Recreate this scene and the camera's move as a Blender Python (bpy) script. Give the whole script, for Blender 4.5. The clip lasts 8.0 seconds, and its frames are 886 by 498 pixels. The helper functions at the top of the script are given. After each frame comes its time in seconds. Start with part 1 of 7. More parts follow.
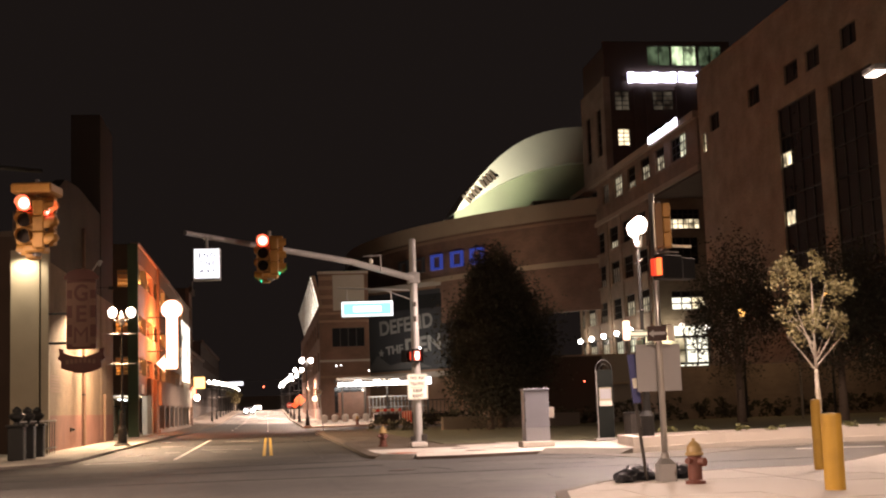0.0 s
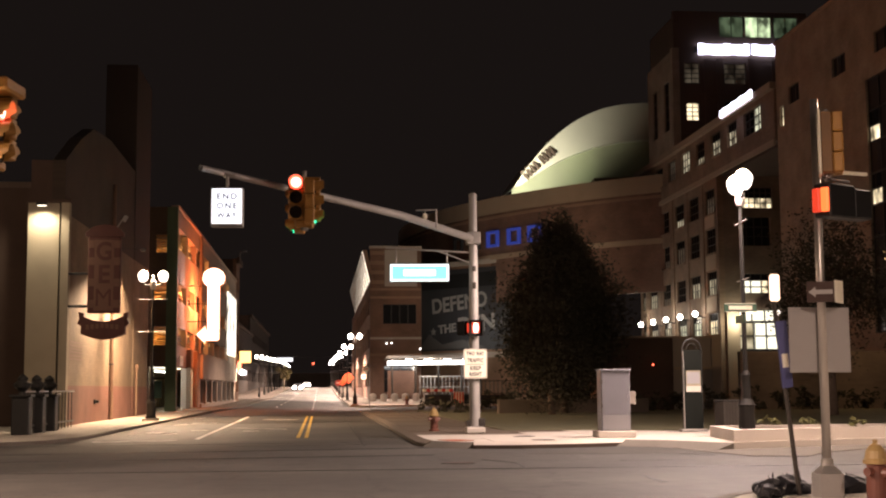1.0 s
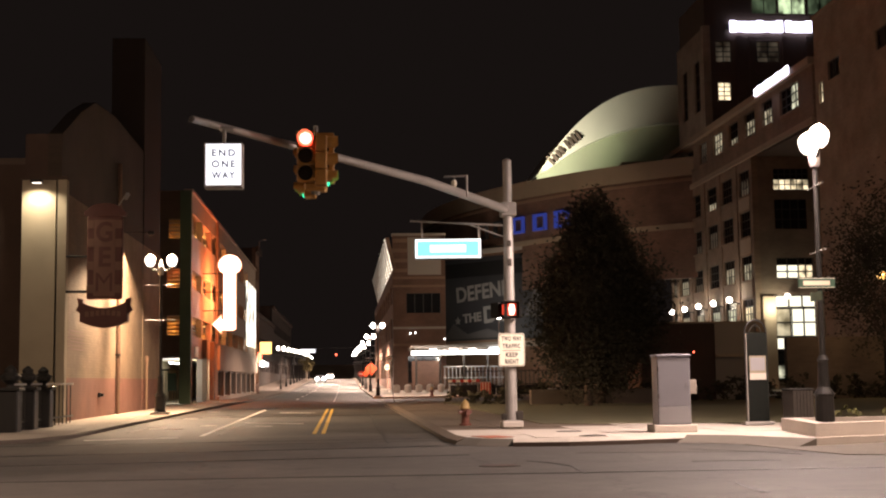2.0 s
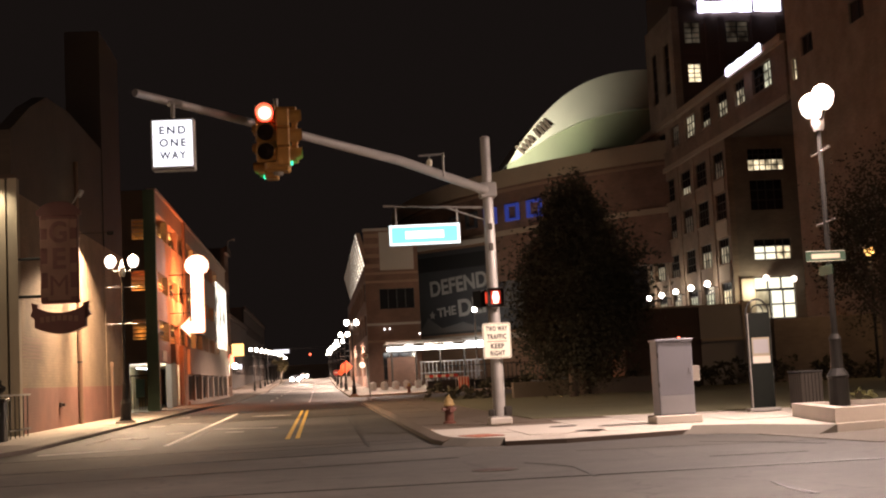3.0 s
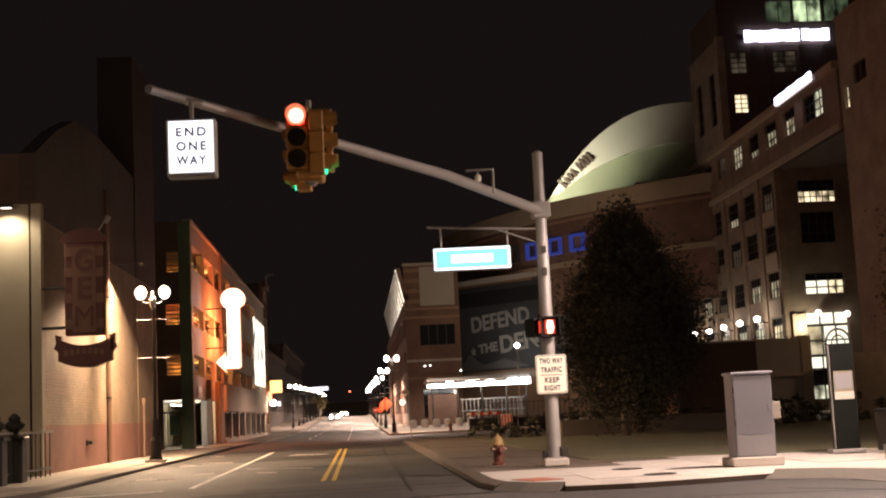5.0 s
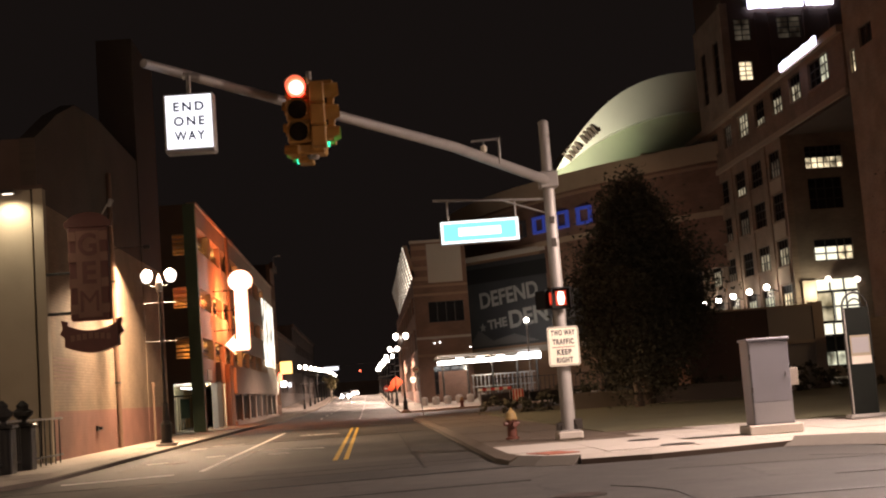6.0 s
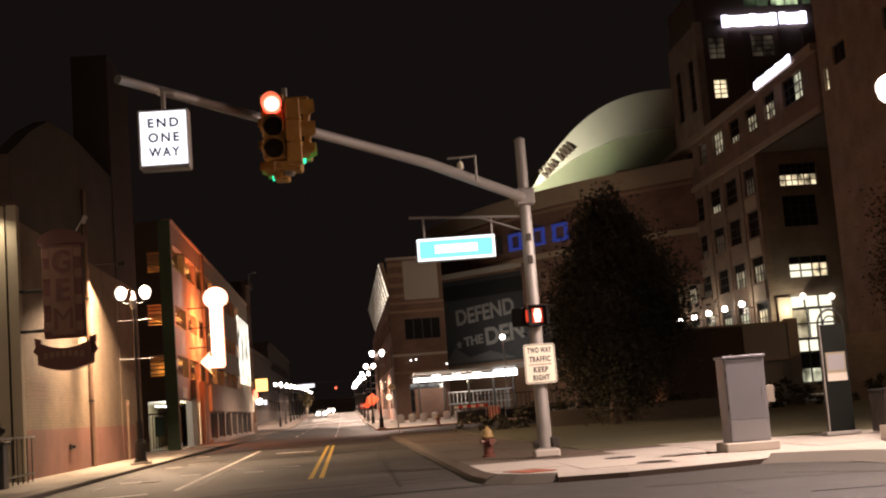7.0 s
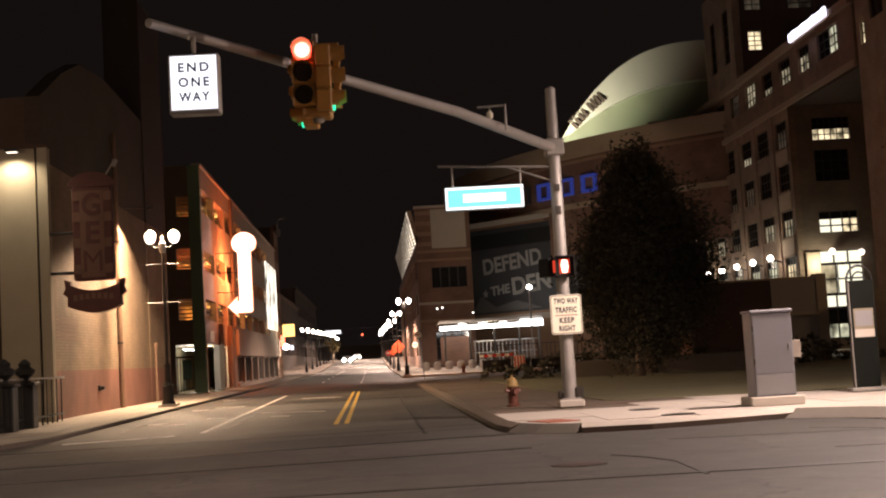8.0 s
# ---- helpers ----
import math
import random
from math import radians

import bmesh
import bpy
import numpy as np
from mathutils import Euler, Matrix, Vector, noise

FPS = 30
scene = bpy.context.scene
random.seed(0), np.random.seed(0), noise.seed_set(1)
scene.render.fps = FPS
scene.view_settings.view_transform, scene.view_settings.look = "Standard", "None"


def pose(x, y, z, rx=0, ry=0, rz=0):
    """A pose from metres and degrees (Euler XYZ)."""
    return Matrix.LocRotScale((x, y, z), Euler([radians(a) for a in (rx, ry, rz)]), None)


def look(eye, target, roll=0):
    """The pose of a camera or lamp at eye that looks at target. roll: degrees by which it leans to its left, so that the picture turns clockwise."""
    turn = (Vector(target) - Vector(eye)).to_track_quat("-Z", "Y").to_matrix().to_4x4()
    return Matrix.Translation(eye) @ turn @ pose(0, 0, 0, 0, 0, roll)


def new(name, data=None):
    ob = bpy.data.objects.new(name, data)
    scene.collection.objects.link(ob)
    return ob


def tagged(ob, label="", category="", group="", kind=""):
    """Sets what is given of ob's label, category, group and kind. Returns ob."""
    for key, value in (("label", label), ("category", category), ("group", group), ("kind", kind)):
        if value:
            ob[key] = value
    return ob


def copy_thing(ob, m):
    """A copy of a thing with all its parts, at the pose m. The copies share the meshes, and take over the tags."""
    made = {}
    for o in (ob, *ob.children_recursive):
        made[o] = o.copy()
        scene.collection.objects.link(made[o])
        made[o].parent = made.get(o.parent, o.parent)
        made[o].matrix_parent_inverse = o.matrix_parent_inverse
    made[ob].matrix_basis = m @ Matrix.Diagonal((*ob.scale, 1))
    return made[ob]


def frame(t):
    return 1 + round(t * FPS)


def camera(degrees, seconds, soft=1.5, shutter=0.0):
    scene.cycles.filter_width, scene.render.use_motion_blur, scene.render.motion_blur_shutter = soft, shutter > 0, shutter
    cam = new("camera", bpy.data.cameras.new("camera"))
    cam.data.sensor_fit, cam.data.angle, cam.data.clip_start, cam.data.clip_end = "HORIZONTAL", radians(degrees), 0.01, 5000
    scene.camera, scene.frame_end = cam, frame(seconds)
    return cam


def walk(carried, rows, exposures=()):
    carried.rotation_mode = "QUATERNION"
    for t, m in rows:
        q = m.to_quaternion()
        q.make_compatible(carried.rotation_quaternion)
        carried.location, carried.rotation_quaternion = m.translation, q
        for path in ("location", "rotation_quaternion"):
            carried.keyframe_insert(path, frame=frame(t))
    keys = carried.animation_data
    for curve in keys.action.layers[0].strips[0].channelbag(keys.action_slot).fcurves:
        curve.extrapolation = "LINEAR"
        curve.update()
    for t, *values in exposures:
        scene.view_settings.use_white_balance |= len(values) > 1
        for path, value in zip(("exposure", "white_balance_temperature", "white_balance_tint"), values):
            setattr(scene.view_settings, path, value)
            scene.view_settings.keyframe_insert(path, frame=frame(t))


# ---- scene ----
cam = camera(37.5, 8.0, soft=2.1)
PATH = [
    (0, (-0.705, -0.628, 1.471), (-0.435, 1.339, 1.709), -2.0),
    (0.5, (-0.449, 2.354, 1.439), (-0.203, 4.326, 1.67), -0.4),
    (1, (-0.249, 5.141, 1.428), (-0.061, 7.121, 1.64), -0.4),
    (1.2, (-0.19, 6.014, 1.401), (-0.025, 7.998, 1.595), 0.6),
    (2.3, (-0.081, 10.075, 1.394), (0.089, 12.057, 1.6), -2.0),
    (2.5, (-0.068, 10.526, 1.399), (0.122, 12.505, 1.61), -2.8),
    (3, (-0.056, 11.562, 1.402), (0.142, 13.543, 1.592), -2.9),
    (3.5, (-0.049, 12.398, 1.399), (0.147, 14.377, 1.61), -3.4),
    (4, (-0.036, 13.114, 1.4), (0.137, 15.095, 1.613), -3.4),
    (4.5, (-0.029, 13.675, 1.398), (0.117, 15.657, 1.626), -2.6),
    (4.7, (-0.025, 13.861, 1.392), (0.12, 15.84, 1.642), -2.8),
    (5.8, (-0.032, 14.523, 1.364), (0.093, 16.505, 1.601), -2.5),
    (6, (-0.015, 14.558, 1.355), (0.113, 16.542, 1.571), -4.3),
    (6.5, (-0.008, 14.612, 1.361), (0.157, 16.6, 1.504), -4.4),
    (7, (-0.011, 14.633, 1.369), (0.155, 16.612, 1.608), -4.4),
    (7.5, (-0.014, 14.615, 1.368), (0.132, 16.596, 1.597), -3.6),
    (8, (-0.011, 14.635, 1.373), (0.108, 16.625, 1.537), -3.3),
]
walk(cam, [(t, look(eye, target, roll)) for t, eye, target, roll in PATH], [(0.0, 0.90), (1.0, 0.70), (2.4, 0.56), (4.5, 0.52), (6.0, 0.44), (7.0, 0.32), (8.0, 0.30)])

# ---------------- light ----------------
LAMP_WARM = (1.0, 0.705, 0.555)
world = bpy.data.worlds.new("night")
scene.world = world
world.use_nodes = True
world.node_tree.nodes["Background"].inputs[0].default_value = (0.0053, 0.0038, 0.0034, 1)
world.node_tree.nodes["Background"].inputs[1].default_value = 1.0
scene.view_settings.exposure = 0.0


def point_lamp(place, watts, colour=LAMP_WARM, size=0.2):
    d = bpy.data.lights.new("lamp_light", "POINT")
    d.energy, d.color, d.shadow_soft_size = watts, colour, size
    ob = new("lamp_light", d)
    ob.location = place
    return ob


def spot_lamp(eye, target, watts, degrees, colour=LAMP_WARM, blend=0.6, size=0.08):
    d = bpy.data.lights.new("spot_light", "SPOT")
    d.energy, d.color, d.shadow_soft_size = watts, colour, size
    d.spot_size, d.spot_blend = radians(degrees), blend
    ob = new("spot_light", d)
    ob.matrix_world = look(eye, target)
    return ob


def street_light(place, watts, colour=LAMP_WARM, cone=168):
    """The light of a lamp head that is shielded above."""
    x, y, z = place
    return spot_lamp((x, y, z), (x, y, 0), watts, cone, colour, 0.30, 0.25)


# ---------------- materials ----------------
def nodes_of(name):
    m = bpy.data.materials.new(name)
    m.use_nodes = True
    return m, m.node_tree.nodes, m.node_tree.links, m.node_tree.nodes["Principled BSDF"]


def surface(name, colour, rough=0.6, metal=0.0, vary=0.25, scale=3.0, grain=40.0, bump=0.15, dist=0.01, piece=0.0, dark=None):
    """A painted or mineral surface: colour varied by large stains and fine grain, with a fine relief."""
    m, n, l, b = nodes_of(name)
    tc = n.new("ShaderNodeTexCoord")
    big, fine = n.new("ShaderNodeTexNoise"), n.new("ShaderNodeTexNoise")
    big.inputs["Scale"].default_value, big.inputs["Detail"].default_value = scale, 5
    fine.inputs["Scale"].default_value, fine.inputs["Detail"].default_value = grain, 3
    for t in (big, fine):
        l.new(tc.outputs["Object"], t.inputs["Vector"])
    mix = n.new("ShaderNodeMix")
    mix.data_type = "RGBA"
    lo = dark or tuple(c * (1 - vary) for c in colour)
    mix.inputs["A"].default_value = (*lo, 1)
    mix.inputs["B"].default_value = (*(min(1, c * (1 + vary)) for c in colour), 1)
    add = n.new("ShaderNodeMath")
    add.operation = "MULTIPLY_ADD"
    l.new(fine.outputs["Fac"], add.inputs[0])
    add.inputs[1].default_value = 0.35
    ramp = n.new("ShaderNodeMapRange")
    ramp.inputs["From Min"].default_value, ramp.inputs["From Max"].default_value = 0.3, 0.7
    l.new(big.outputs["Fac"], ramp.inputs["Value"])
    ad2 = n.new("ShaderNodeMath")
    ad2.operation = "MULTIPLY_ADD"
    l.new(ramp.outputs["Result"], ad2.inputs[0])
    ad2.inputs[1].default_value = 0.65
    l.new(add.outputs[0], ad2.inputs[2])
    if piece:
        info, pm = n.new("ShaderNodeObjectInfo"), n.new("ShaderNodeMath")
        pm.operation = "MULTIPLY_ADD"
        l.new(info.outputs["Random"], pm.inputs[0])
        pm.inputs[1].default_value = piece
        l.new(ad2.outputs[0], pm.inputs[2])
        l.new(pm.outputs[0], mix.inputs["Factor"])
    else:
        l.new(ad2.outputs[0], mix.inputs["Factor"])
    l.new(mix.outputs["Result"], b.inputs["Base Color"])
    b.inputs["Roughness"].default_value, b.inputs["Metallic"].default_value = rough, metal
    if bump:
        bp = n.new("ShaderNodeBump")
        bp.inputs["Strength"].default_value, bp.inputs["Distance"].default_value = bump, dist
        l.new(fine.outputs["Fac"], bp.inputs["Height"])
        l.new(bp.outputs["Normal"], b.inputs["Normal"])
    return m


def bricks(name, c1, c2, mortar, width=0.21, height=0.075, axis="yz", band=None, blotch=0.28, joint=0.007):
    """Brickwork laid in the plane of two axes; band: (zlow, zhigh, colour) of painted brick."""
    m, n, l, b = nodes_of(name)
    tc, sep, com = n.new("ShaderNodeTexCoord"), n.new("ShaderNodeSeparateXYZ"), n.new("ShaderNodeCombineXYZ")
    l.new(tc.outputs["Object"], sep.inputs[0])
    l.new(sep.outputs["XYZ".index(axis[0].upper())], com.inputs[0])
    l.new(sep.outputs["XYZ".index(axis[1].upper())], com.inputs[1])
    t = n.new("ShaderNodeTexBrick")
    l.new(com.outputs[0], t.inputs["Vector"])
    t.inputs["Color1"].default_value, t.inputs["Color2"].default_value, t.inputs["Mortar"].default_value = (*c1, 1), (*c2, 1), (*mortar, 1)
    t.inputs["Scale"].default_value, t.inputs["Brick Width"].default_value, t.inputs["Row Height"].default_value = 1.0, width, height
    t.inputs["Mortar Size"].default_value, t.inputs["Mortar Smooth"].default_value = joint, 0.3
    noi = n.new("ShaderNodeTexNoise")
    noi.inputs["Scale"].default_value, noi.inputs["Detail"].default_value = 0.45, 6
    l.new(tc.outputs["Object"], noi.inputs["Vector"])
    rng = n.new("ShaderNodeMapRange")
    rng.inputs["From Min"].default_value, rng.inputs["From Max"].default_value = 0.3, 0.7
    rng.inputs["To Min"].default_value, rng.inputs["To Max"].default_value = 1 - blotch, 1.15
    l.new(noi.outputs["Fac"], rng.inputs["Value"])
    mul = n.new("ShaderNodeMix")
    mul.data_type, mul.blend_type = "RGBA", "MULTIPLY"
    mul.inputs["Factor"].default_value = 1
    l.new(t.outputs["Color"], mul.inputs["A"])
    l.new(rng.outputs["Result"], mul.inputs["B"])
    out = mul.outputs["Result"]
    if band:
        edge = n.new("ShaderNodeMath")
        edge.operation = "LESS_THAN"
        l.new(sep.outputs["Z"], edge.inputs[0])
        edge.inputs[1].default_value = band[0]
        mb = n.new("ShaderNodeMix")
        mb.data_type = "RGBA"
        l.new(edge.outputs[0], mb.inputs["Factor"])
        l.new(out, mb.inputs["A"])
        mp = n.new("ShaderNodeMix")
        mp.data_type, mp.blend_type = "RGBA", "MULTIPLY"
        mp.inputs["Factor"].default_value = 1
        mp.inputs["A"].default_value = (*band[1], 1)
        l.new(rng.outputs["Result"], mp.inputs["B"])
        l.new(mp.outputs["Result"], mb.inputs["B"])
        out = mb.outputs["Result"]
    l.new(out, b.inputs["Base Color"])
    b.inputs["Roughness"].default_value = 0.85
    bp = n.new("ShaderNodeBump")
    bp.inputs["Strength"].default_value, bp.inputs["Distance"].default_value, bp.invert = 0.6, 0.01, True
    l.new(t.outputs["Fac"], bp.inputs["Height"])
    l.new(bp.outputs["Normal"], b.inputs["Normal"])
    return m


def glow(name, colour, strength):
    m, n, l, b = nodes_of(name)
    b.inputs["Base Color"].default_value = (*(0.3 * c for c in colour), 1)
    b.inputs["Roughness"].default_value = 0.4
    b.inputs["Emission Color"].default_value = (*colour, 1)
    b.inputs["Emission Strength"].default_value = strength
    return m


def lit_room(name, colour, strength):
    """A lit room seen through a pane: ceiling lights, blinds and dark furniture make its light uneven."""
    m, n, l, b = nodes_of(name)
    tc, mp, noi, rng = n.new("ShaderNodeTexCoord"), n.new("ShaderNodeMapping"), n.new("ShaderNodeTexNoise"), n.new("ShaderNodeMapRange")
    mp.inputs["Scale"].default_value = (1.0, 1.0, 0.7)
    l.new(tc.outputs["Object"], mp.inputs["Vector"])
    l.new(mp.outputs["Vector"], noi.inputs["Vector"])
    noi.inputs["Scale"].default_value, noi.inputs["Detail"].default_value = 1.1, 4
    rng.inputs["From Min"].default_value, rng.inputs["From Max"].default_value = 0.36, 0.66
    rng.inputs["To Min"].default_value, rng.inputs["To Max"].default_value = 0.12 * strength, 1.9 * strength
    l.new(noi.outputs["Fac"], rng.inputs["Value"])
    b.inputs["Base Color"].default_value = (*(0.2 * c for c in colour), 1)
    b.inputs["Roughness"].default_value = 0.3
    b.inputs["Emission Color"].default_value = (*colour, 1)
    l.new(rng.outputs["Result"], b.inputs["Emission Strength"])
    return m


def asphalt_material():
    m, n, l, b = nodes_of("asphalt")
    tc = n.new("ShaderNodeTexCoord")
    patch, grain, mid = n.new("ShaderNodeTexNoise"), n.new("ShaderNodeTexNoise"), n.new("ShaderNodeTexNoise")
    for t, s, d in ((patch, 0.22, 6), (grain, 55, 3), (mid, 2.2, 5)):
        t.inputs["Scale"].default_value, t.inputs["Detail"].default_value = s, d
        l.new(tc.outputs["Object"], t.inputs["Vector"])
    cr = n.new("ShaderNodeTexVoronoi")
    cr.feature = "DISTANCE_TO_EDGE"
    cr.inputs["Scale"].default_value = 0.28
    warp = n.new("ShaderNodeMixRGB")
    warp.blend_type, warp.inputs[0].default_value = "ADD", 0.9
    l.new(tc.outputs["Object"], warp.inputs[1])
    l.new(mid.outputs["Color"], warp.inputs[2])
    l.new(warp.outputs[0], cr.inputs["Vector"])
    crack = n.new("ShaderNodeMapRange")
    crack.inputs["From Min"].default_value, crack.inputs["From Max"].default_value = 0.0, 0.012
    crack.inputs["To Min"].default_value, crack.inputs["To Max"].default_value = 0.45, 1.0
    l.new(cr.outputs["Distance"], crack.inputs["Value"])
    ramp = n.new("ShaderNodeValToRGB")
    ramp.color_ramp.elements[0].position, ramp.color_ramp.elements[1].position = 0.33, 0.68
    ramp.color_ramp.elements[0].color = (0.040, 0.037, 0.033, 1)
    ramp.color_ramp.elements[1].color = (0.088, 0.080, 0.070, 1)
    l.new(patch.outputs["Fac"], ramp.inputs[0])
    g = n.new("ShaderNodeMapRange")
    g.inputs["From Min"].default_value, g.inputs["From Max"].default_value = 0.3, 0.7
    g.inputs["To Min"].default_value, g.inputs["To Max"].default_value = 0.75, 1.2
    l.new(grain.outputs["Fac"], g.inputs["Value"])
    g2 = n.new("ShaderNodeMapRange")
    g2.inputs["From Min"].default_value, g2.inputs["From Max"].default_value = 0.3, 0.7
    g2.inputs["To Min"].default_value, g2.inputs["To Max"].default_value = 0.82, 1.15
    l.new(mid.outputs["Fac"], g2.inputs["Value"])
    col = ramp.outputs[0]
    for k in (g, g2, crack):
        mx = n.new("ShaderNodeMixRGB")
        mx.blend_type, mx.inputs[0].default_value = "MULTIPLY", 1.0
        l.new(col, mx.inputs[1])
        l.new(k.outputs["Result"], mx.inputs[2])
        col = mx.outputs[0]
    l.new(col, b.inputs["Base Color"])
    b.inputs["Roughness"].default_value = 0.72
    bp = n.new("ShaderNodeBump")
    bp.inputs["Strength"].default_value, bp.inputs["Distance"].default_value = 0.35, 0.008
    l.new(grain.outputs["Fac"], bp.inputs["Height"])
    l.new(bp.outputs["Normal"], b.inputs["Normal"])
    return m


ASPHALT = asphalt_material()
CONCRETE = surface("concrete", (0.39, 0.355, 0.315), 0.85, scale=0.6, grain=24, vary=0.3, bump=0.25, piece=0.25)
OLD_CONCRETE = surface("stained_concrete", (0.31, 0.275, 0.23), 0.85, scale=0.7, grain=30, vary=0.3, bump=0.3, piece=0.3)
KERB = surface("kerb_stone", (0.085, 0.068, 0.054), 0.85, scale=1.2, grain=25, vary=0.3, bump=0.3, piece=0.3)
GRASS = surface("grass_turf", (0.098, 0.092, 0.052), 0.95, scale=0.6, grain=18, vary=0.45, bump=0.9, dist=0.05)
SOIL = surface("soil", (0.09, 0.07, 0.05), 0.95, scale=4, grain=30, vary=0.4, bump=0.8, dist=0.03)
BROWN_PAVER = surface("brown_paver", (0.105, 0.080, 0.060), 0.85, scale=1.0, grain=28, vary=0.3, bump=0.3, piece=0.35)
RED_PAVER = surface("red_paver", (0.30, 0.10, 0.06), 0.85, scale=2, grain=30, vary=0.25)
WHITE_PAINT = surface("road_paint_white", (0.70, 0.67, 0.61), 0.7, scale=2.5, grain=20, vary=0.28, bump=0.1)
YELLOW_PAINT = surface("road_paint_yellow", (0.55, 0.36, 0.06), 0.7, scale=2.5, grain=20, vary=0.3, bump=0.1)
RUST = surface("rusty_iron", (0.042, 0.023, 0.018), 0.6, 0.2, scale=6, grain=40, vary=0.35)
NEW_ASPHALT = surface("repair_asphalt", (0.040, 0.036, 0.031), 0.75, scale=0.7, grain=50, vary=0.35, bump=0.3)
TAR = surface("tar_seal", (0.02, 0.018, 0.016), 0.6, scale=3, grain=30)
IRON = surface("cast_iron", (0.055, 0.048, 0.042), 0.55, 0.6, scale=5, grain=50)
GALV = surface("galvanised_steel", (0.29, 0.275, 0.26), 0.5, 0.35, scale=2.0, grain=30, vary=0.18, bump=0.08)
DARK_METAL = surface("black_painted_metal", (0.022, 0.021, 0.020), 0.4, 0.0, scale=4, grain=40, vary=0.3, bump=0.08)
GREEN_METAL = surface("dark_green_metal", (0.005, 0.006, 0.005), 0.62, 0.0, scale=4, grain=40, vary=0.3, bump=0.08)
SIGNAL_YELLOW = surface("signal_yellow_paint", (0.38, 0.195, 0.045), 0.5, 0.0, scale=5, grain=40, vary=0.2, bump=0.06)
BLACK = surface("black_plastic", (0.012, 0.012, 0.012), 0.5, 0.0, scale=8, grain=60)
LENS_DARK = surface("dark_lens", (0.02, 0.015, 0.012), 0.15, 0.0, scale=8, grain=60, bump=0.0)
HYD_RED = surface("hydrant_red_paint", (0.105, 0.036, 0.024), 0.45, 0.0, scale=6, grain=40, vary=0.3)
HYD_YELLOW = surface("hydrant_yellow_paint", (0.29, 0.195, 0.078), 0.45, 0.0, scale=6, grain=40, vary=0.2)
BOLLARD_YELLOW = surface("bollard_yellow_paint", (0.40, 0.23, 0.03), 0.5, 0.0, scale=3, grain=25, vary=0.25)
CABINET = surface("cabinet_grey_paint", (0.175, 0.175, 0.20), 0.45, 0.1, scale=1.5, grain=25, vary=0.12, bump=0.06)
CABINET_LOW = surface("cabinet_repaint_grey", (0.225, 0.222, 0.235), 0.5, 0.1, scale=1.5, grain=25, vary=0.12, bump=0.06)
SIGN_WHITE = surface("sign_white_sheeting", (0.86, 0.82, 0.68), 0.5, 0.0, scale=3, grain=40, vary=0.08, bump=0.03)
SIGN_BACK = surface("sign_back_aluminium", (0.37, 0.355, 0.345), 0.5, 0.3, scale=3, grain=40, vary=0.12, bump=0.05)
SIGN_GREEN = surface("sign_green_sheeting", (0.05, 0.11, 0.075), 0.5, 0.0, scale=3, grain=40, vary=0.1, bump=0.03)
SIGN_BLUE = surface("sign_blue_sheeting", (0.06, 0.065, 0.17), 0.5, 0.0, scale=3, grain=40, vary=0.2, bump=0.03)
SIGN_RED = surface("sign_red_sheeting", (0.55, 0.04, 0.02), 0.5, 0.0, scale=3, grain=40, vary=0.1, bump=0.03)
SIGN_ORANGE = surface("sign_orange_sheeting", (0.80, 0.10, 0.03), 0.5, 0.0, scale=3, grain=40, vary=0.1, bump=0.03)
SIGN_BLACK = surface("sign_black_ink", (0.02, 0.02, 0.02), 0.6, 0.0, scale=3, grain=40, bump=0.0)
SIGN_RULE = surface("sign_dark_red_ink", (0.20, 0.04, 0.03), 0.6, 0.0, scale=3, grain=40, bump=0.0)
GEM_RED = surface("theatre_sign_maroon", (0.068, 0.017, 0.012), 0.6, 0.0, scale=3, grain=30, vary=0.3)
GEM_TAN = surface("theatre_sign_tan", (0.128, 0.058, 0.038), 0.6, 0.0, scale=3, grain=30, vary=0.2)
GEM_BRICK = bricks("theatre_brick", (0.285, 0.198, 0.130), (0.24, 0.165, 0.107), (0.195, 0.142, 0.094), 0.30, 0.10, blotch=0.42, joint=0.013, band=(1.62, (0.24, 0.108, 0.080)))
# the wall's brick again, coloured dark for the gable that no light reaches
UNLIT_GABLE = bricks("gable_brick", (0.060, 0.041, 0.029), (0.050, 0.034, 0.024), (0.053, 0.040, 0.030))
STONE_STRIP = surface("limestone_pier", (0.29, 0.245, 0.18), 0.85, scale=0.8, grain=20, vary=0.18, bump=0.2)
GARAGE_CONC = surface("garage_concrete", (0.34, 0.265, 0.215), 0.85, scale=0.5, grain=15, vary=0.2, bump=0.2)
GARAGE_GREEN = surface("garage_green_paint", (0.10, 0.145, 0.085), 0.7, scale=0.7, grain=15, vary=0.25)
# amber deck light is put into this colour too, for wall and louvres
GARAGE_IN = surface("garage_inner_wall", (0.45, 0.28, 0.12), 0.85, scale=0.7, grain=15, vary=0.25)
# same brick twice, the front coloured darker than the street side for its light
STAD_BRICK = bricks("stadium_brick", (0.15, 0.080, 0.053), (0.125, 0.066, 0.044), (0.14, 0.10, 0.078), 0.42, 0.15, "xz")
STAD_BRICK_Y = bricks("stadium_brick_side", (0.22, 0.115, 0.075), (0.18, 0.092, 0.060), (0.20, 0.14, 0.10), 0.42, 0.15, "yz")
STAD_PANEL = surface("stadium_precast_panel", (0.27, 0.237, 0.205), 0.8, scale=0.5, grain=12, vary=0.12)
STAD_FASCIA = surface("stadium_fascia_brown", (0.17, 0.105, 0.070), 0.85, scale=0.4, grain=12, vary=0.25)
ROOF_METAL = surface("roof_white_metal", (0.62, 0.60, 0.50), 0.55, 0.0, scale=0.3, grain=6, vary=0.08, bump=0.05)
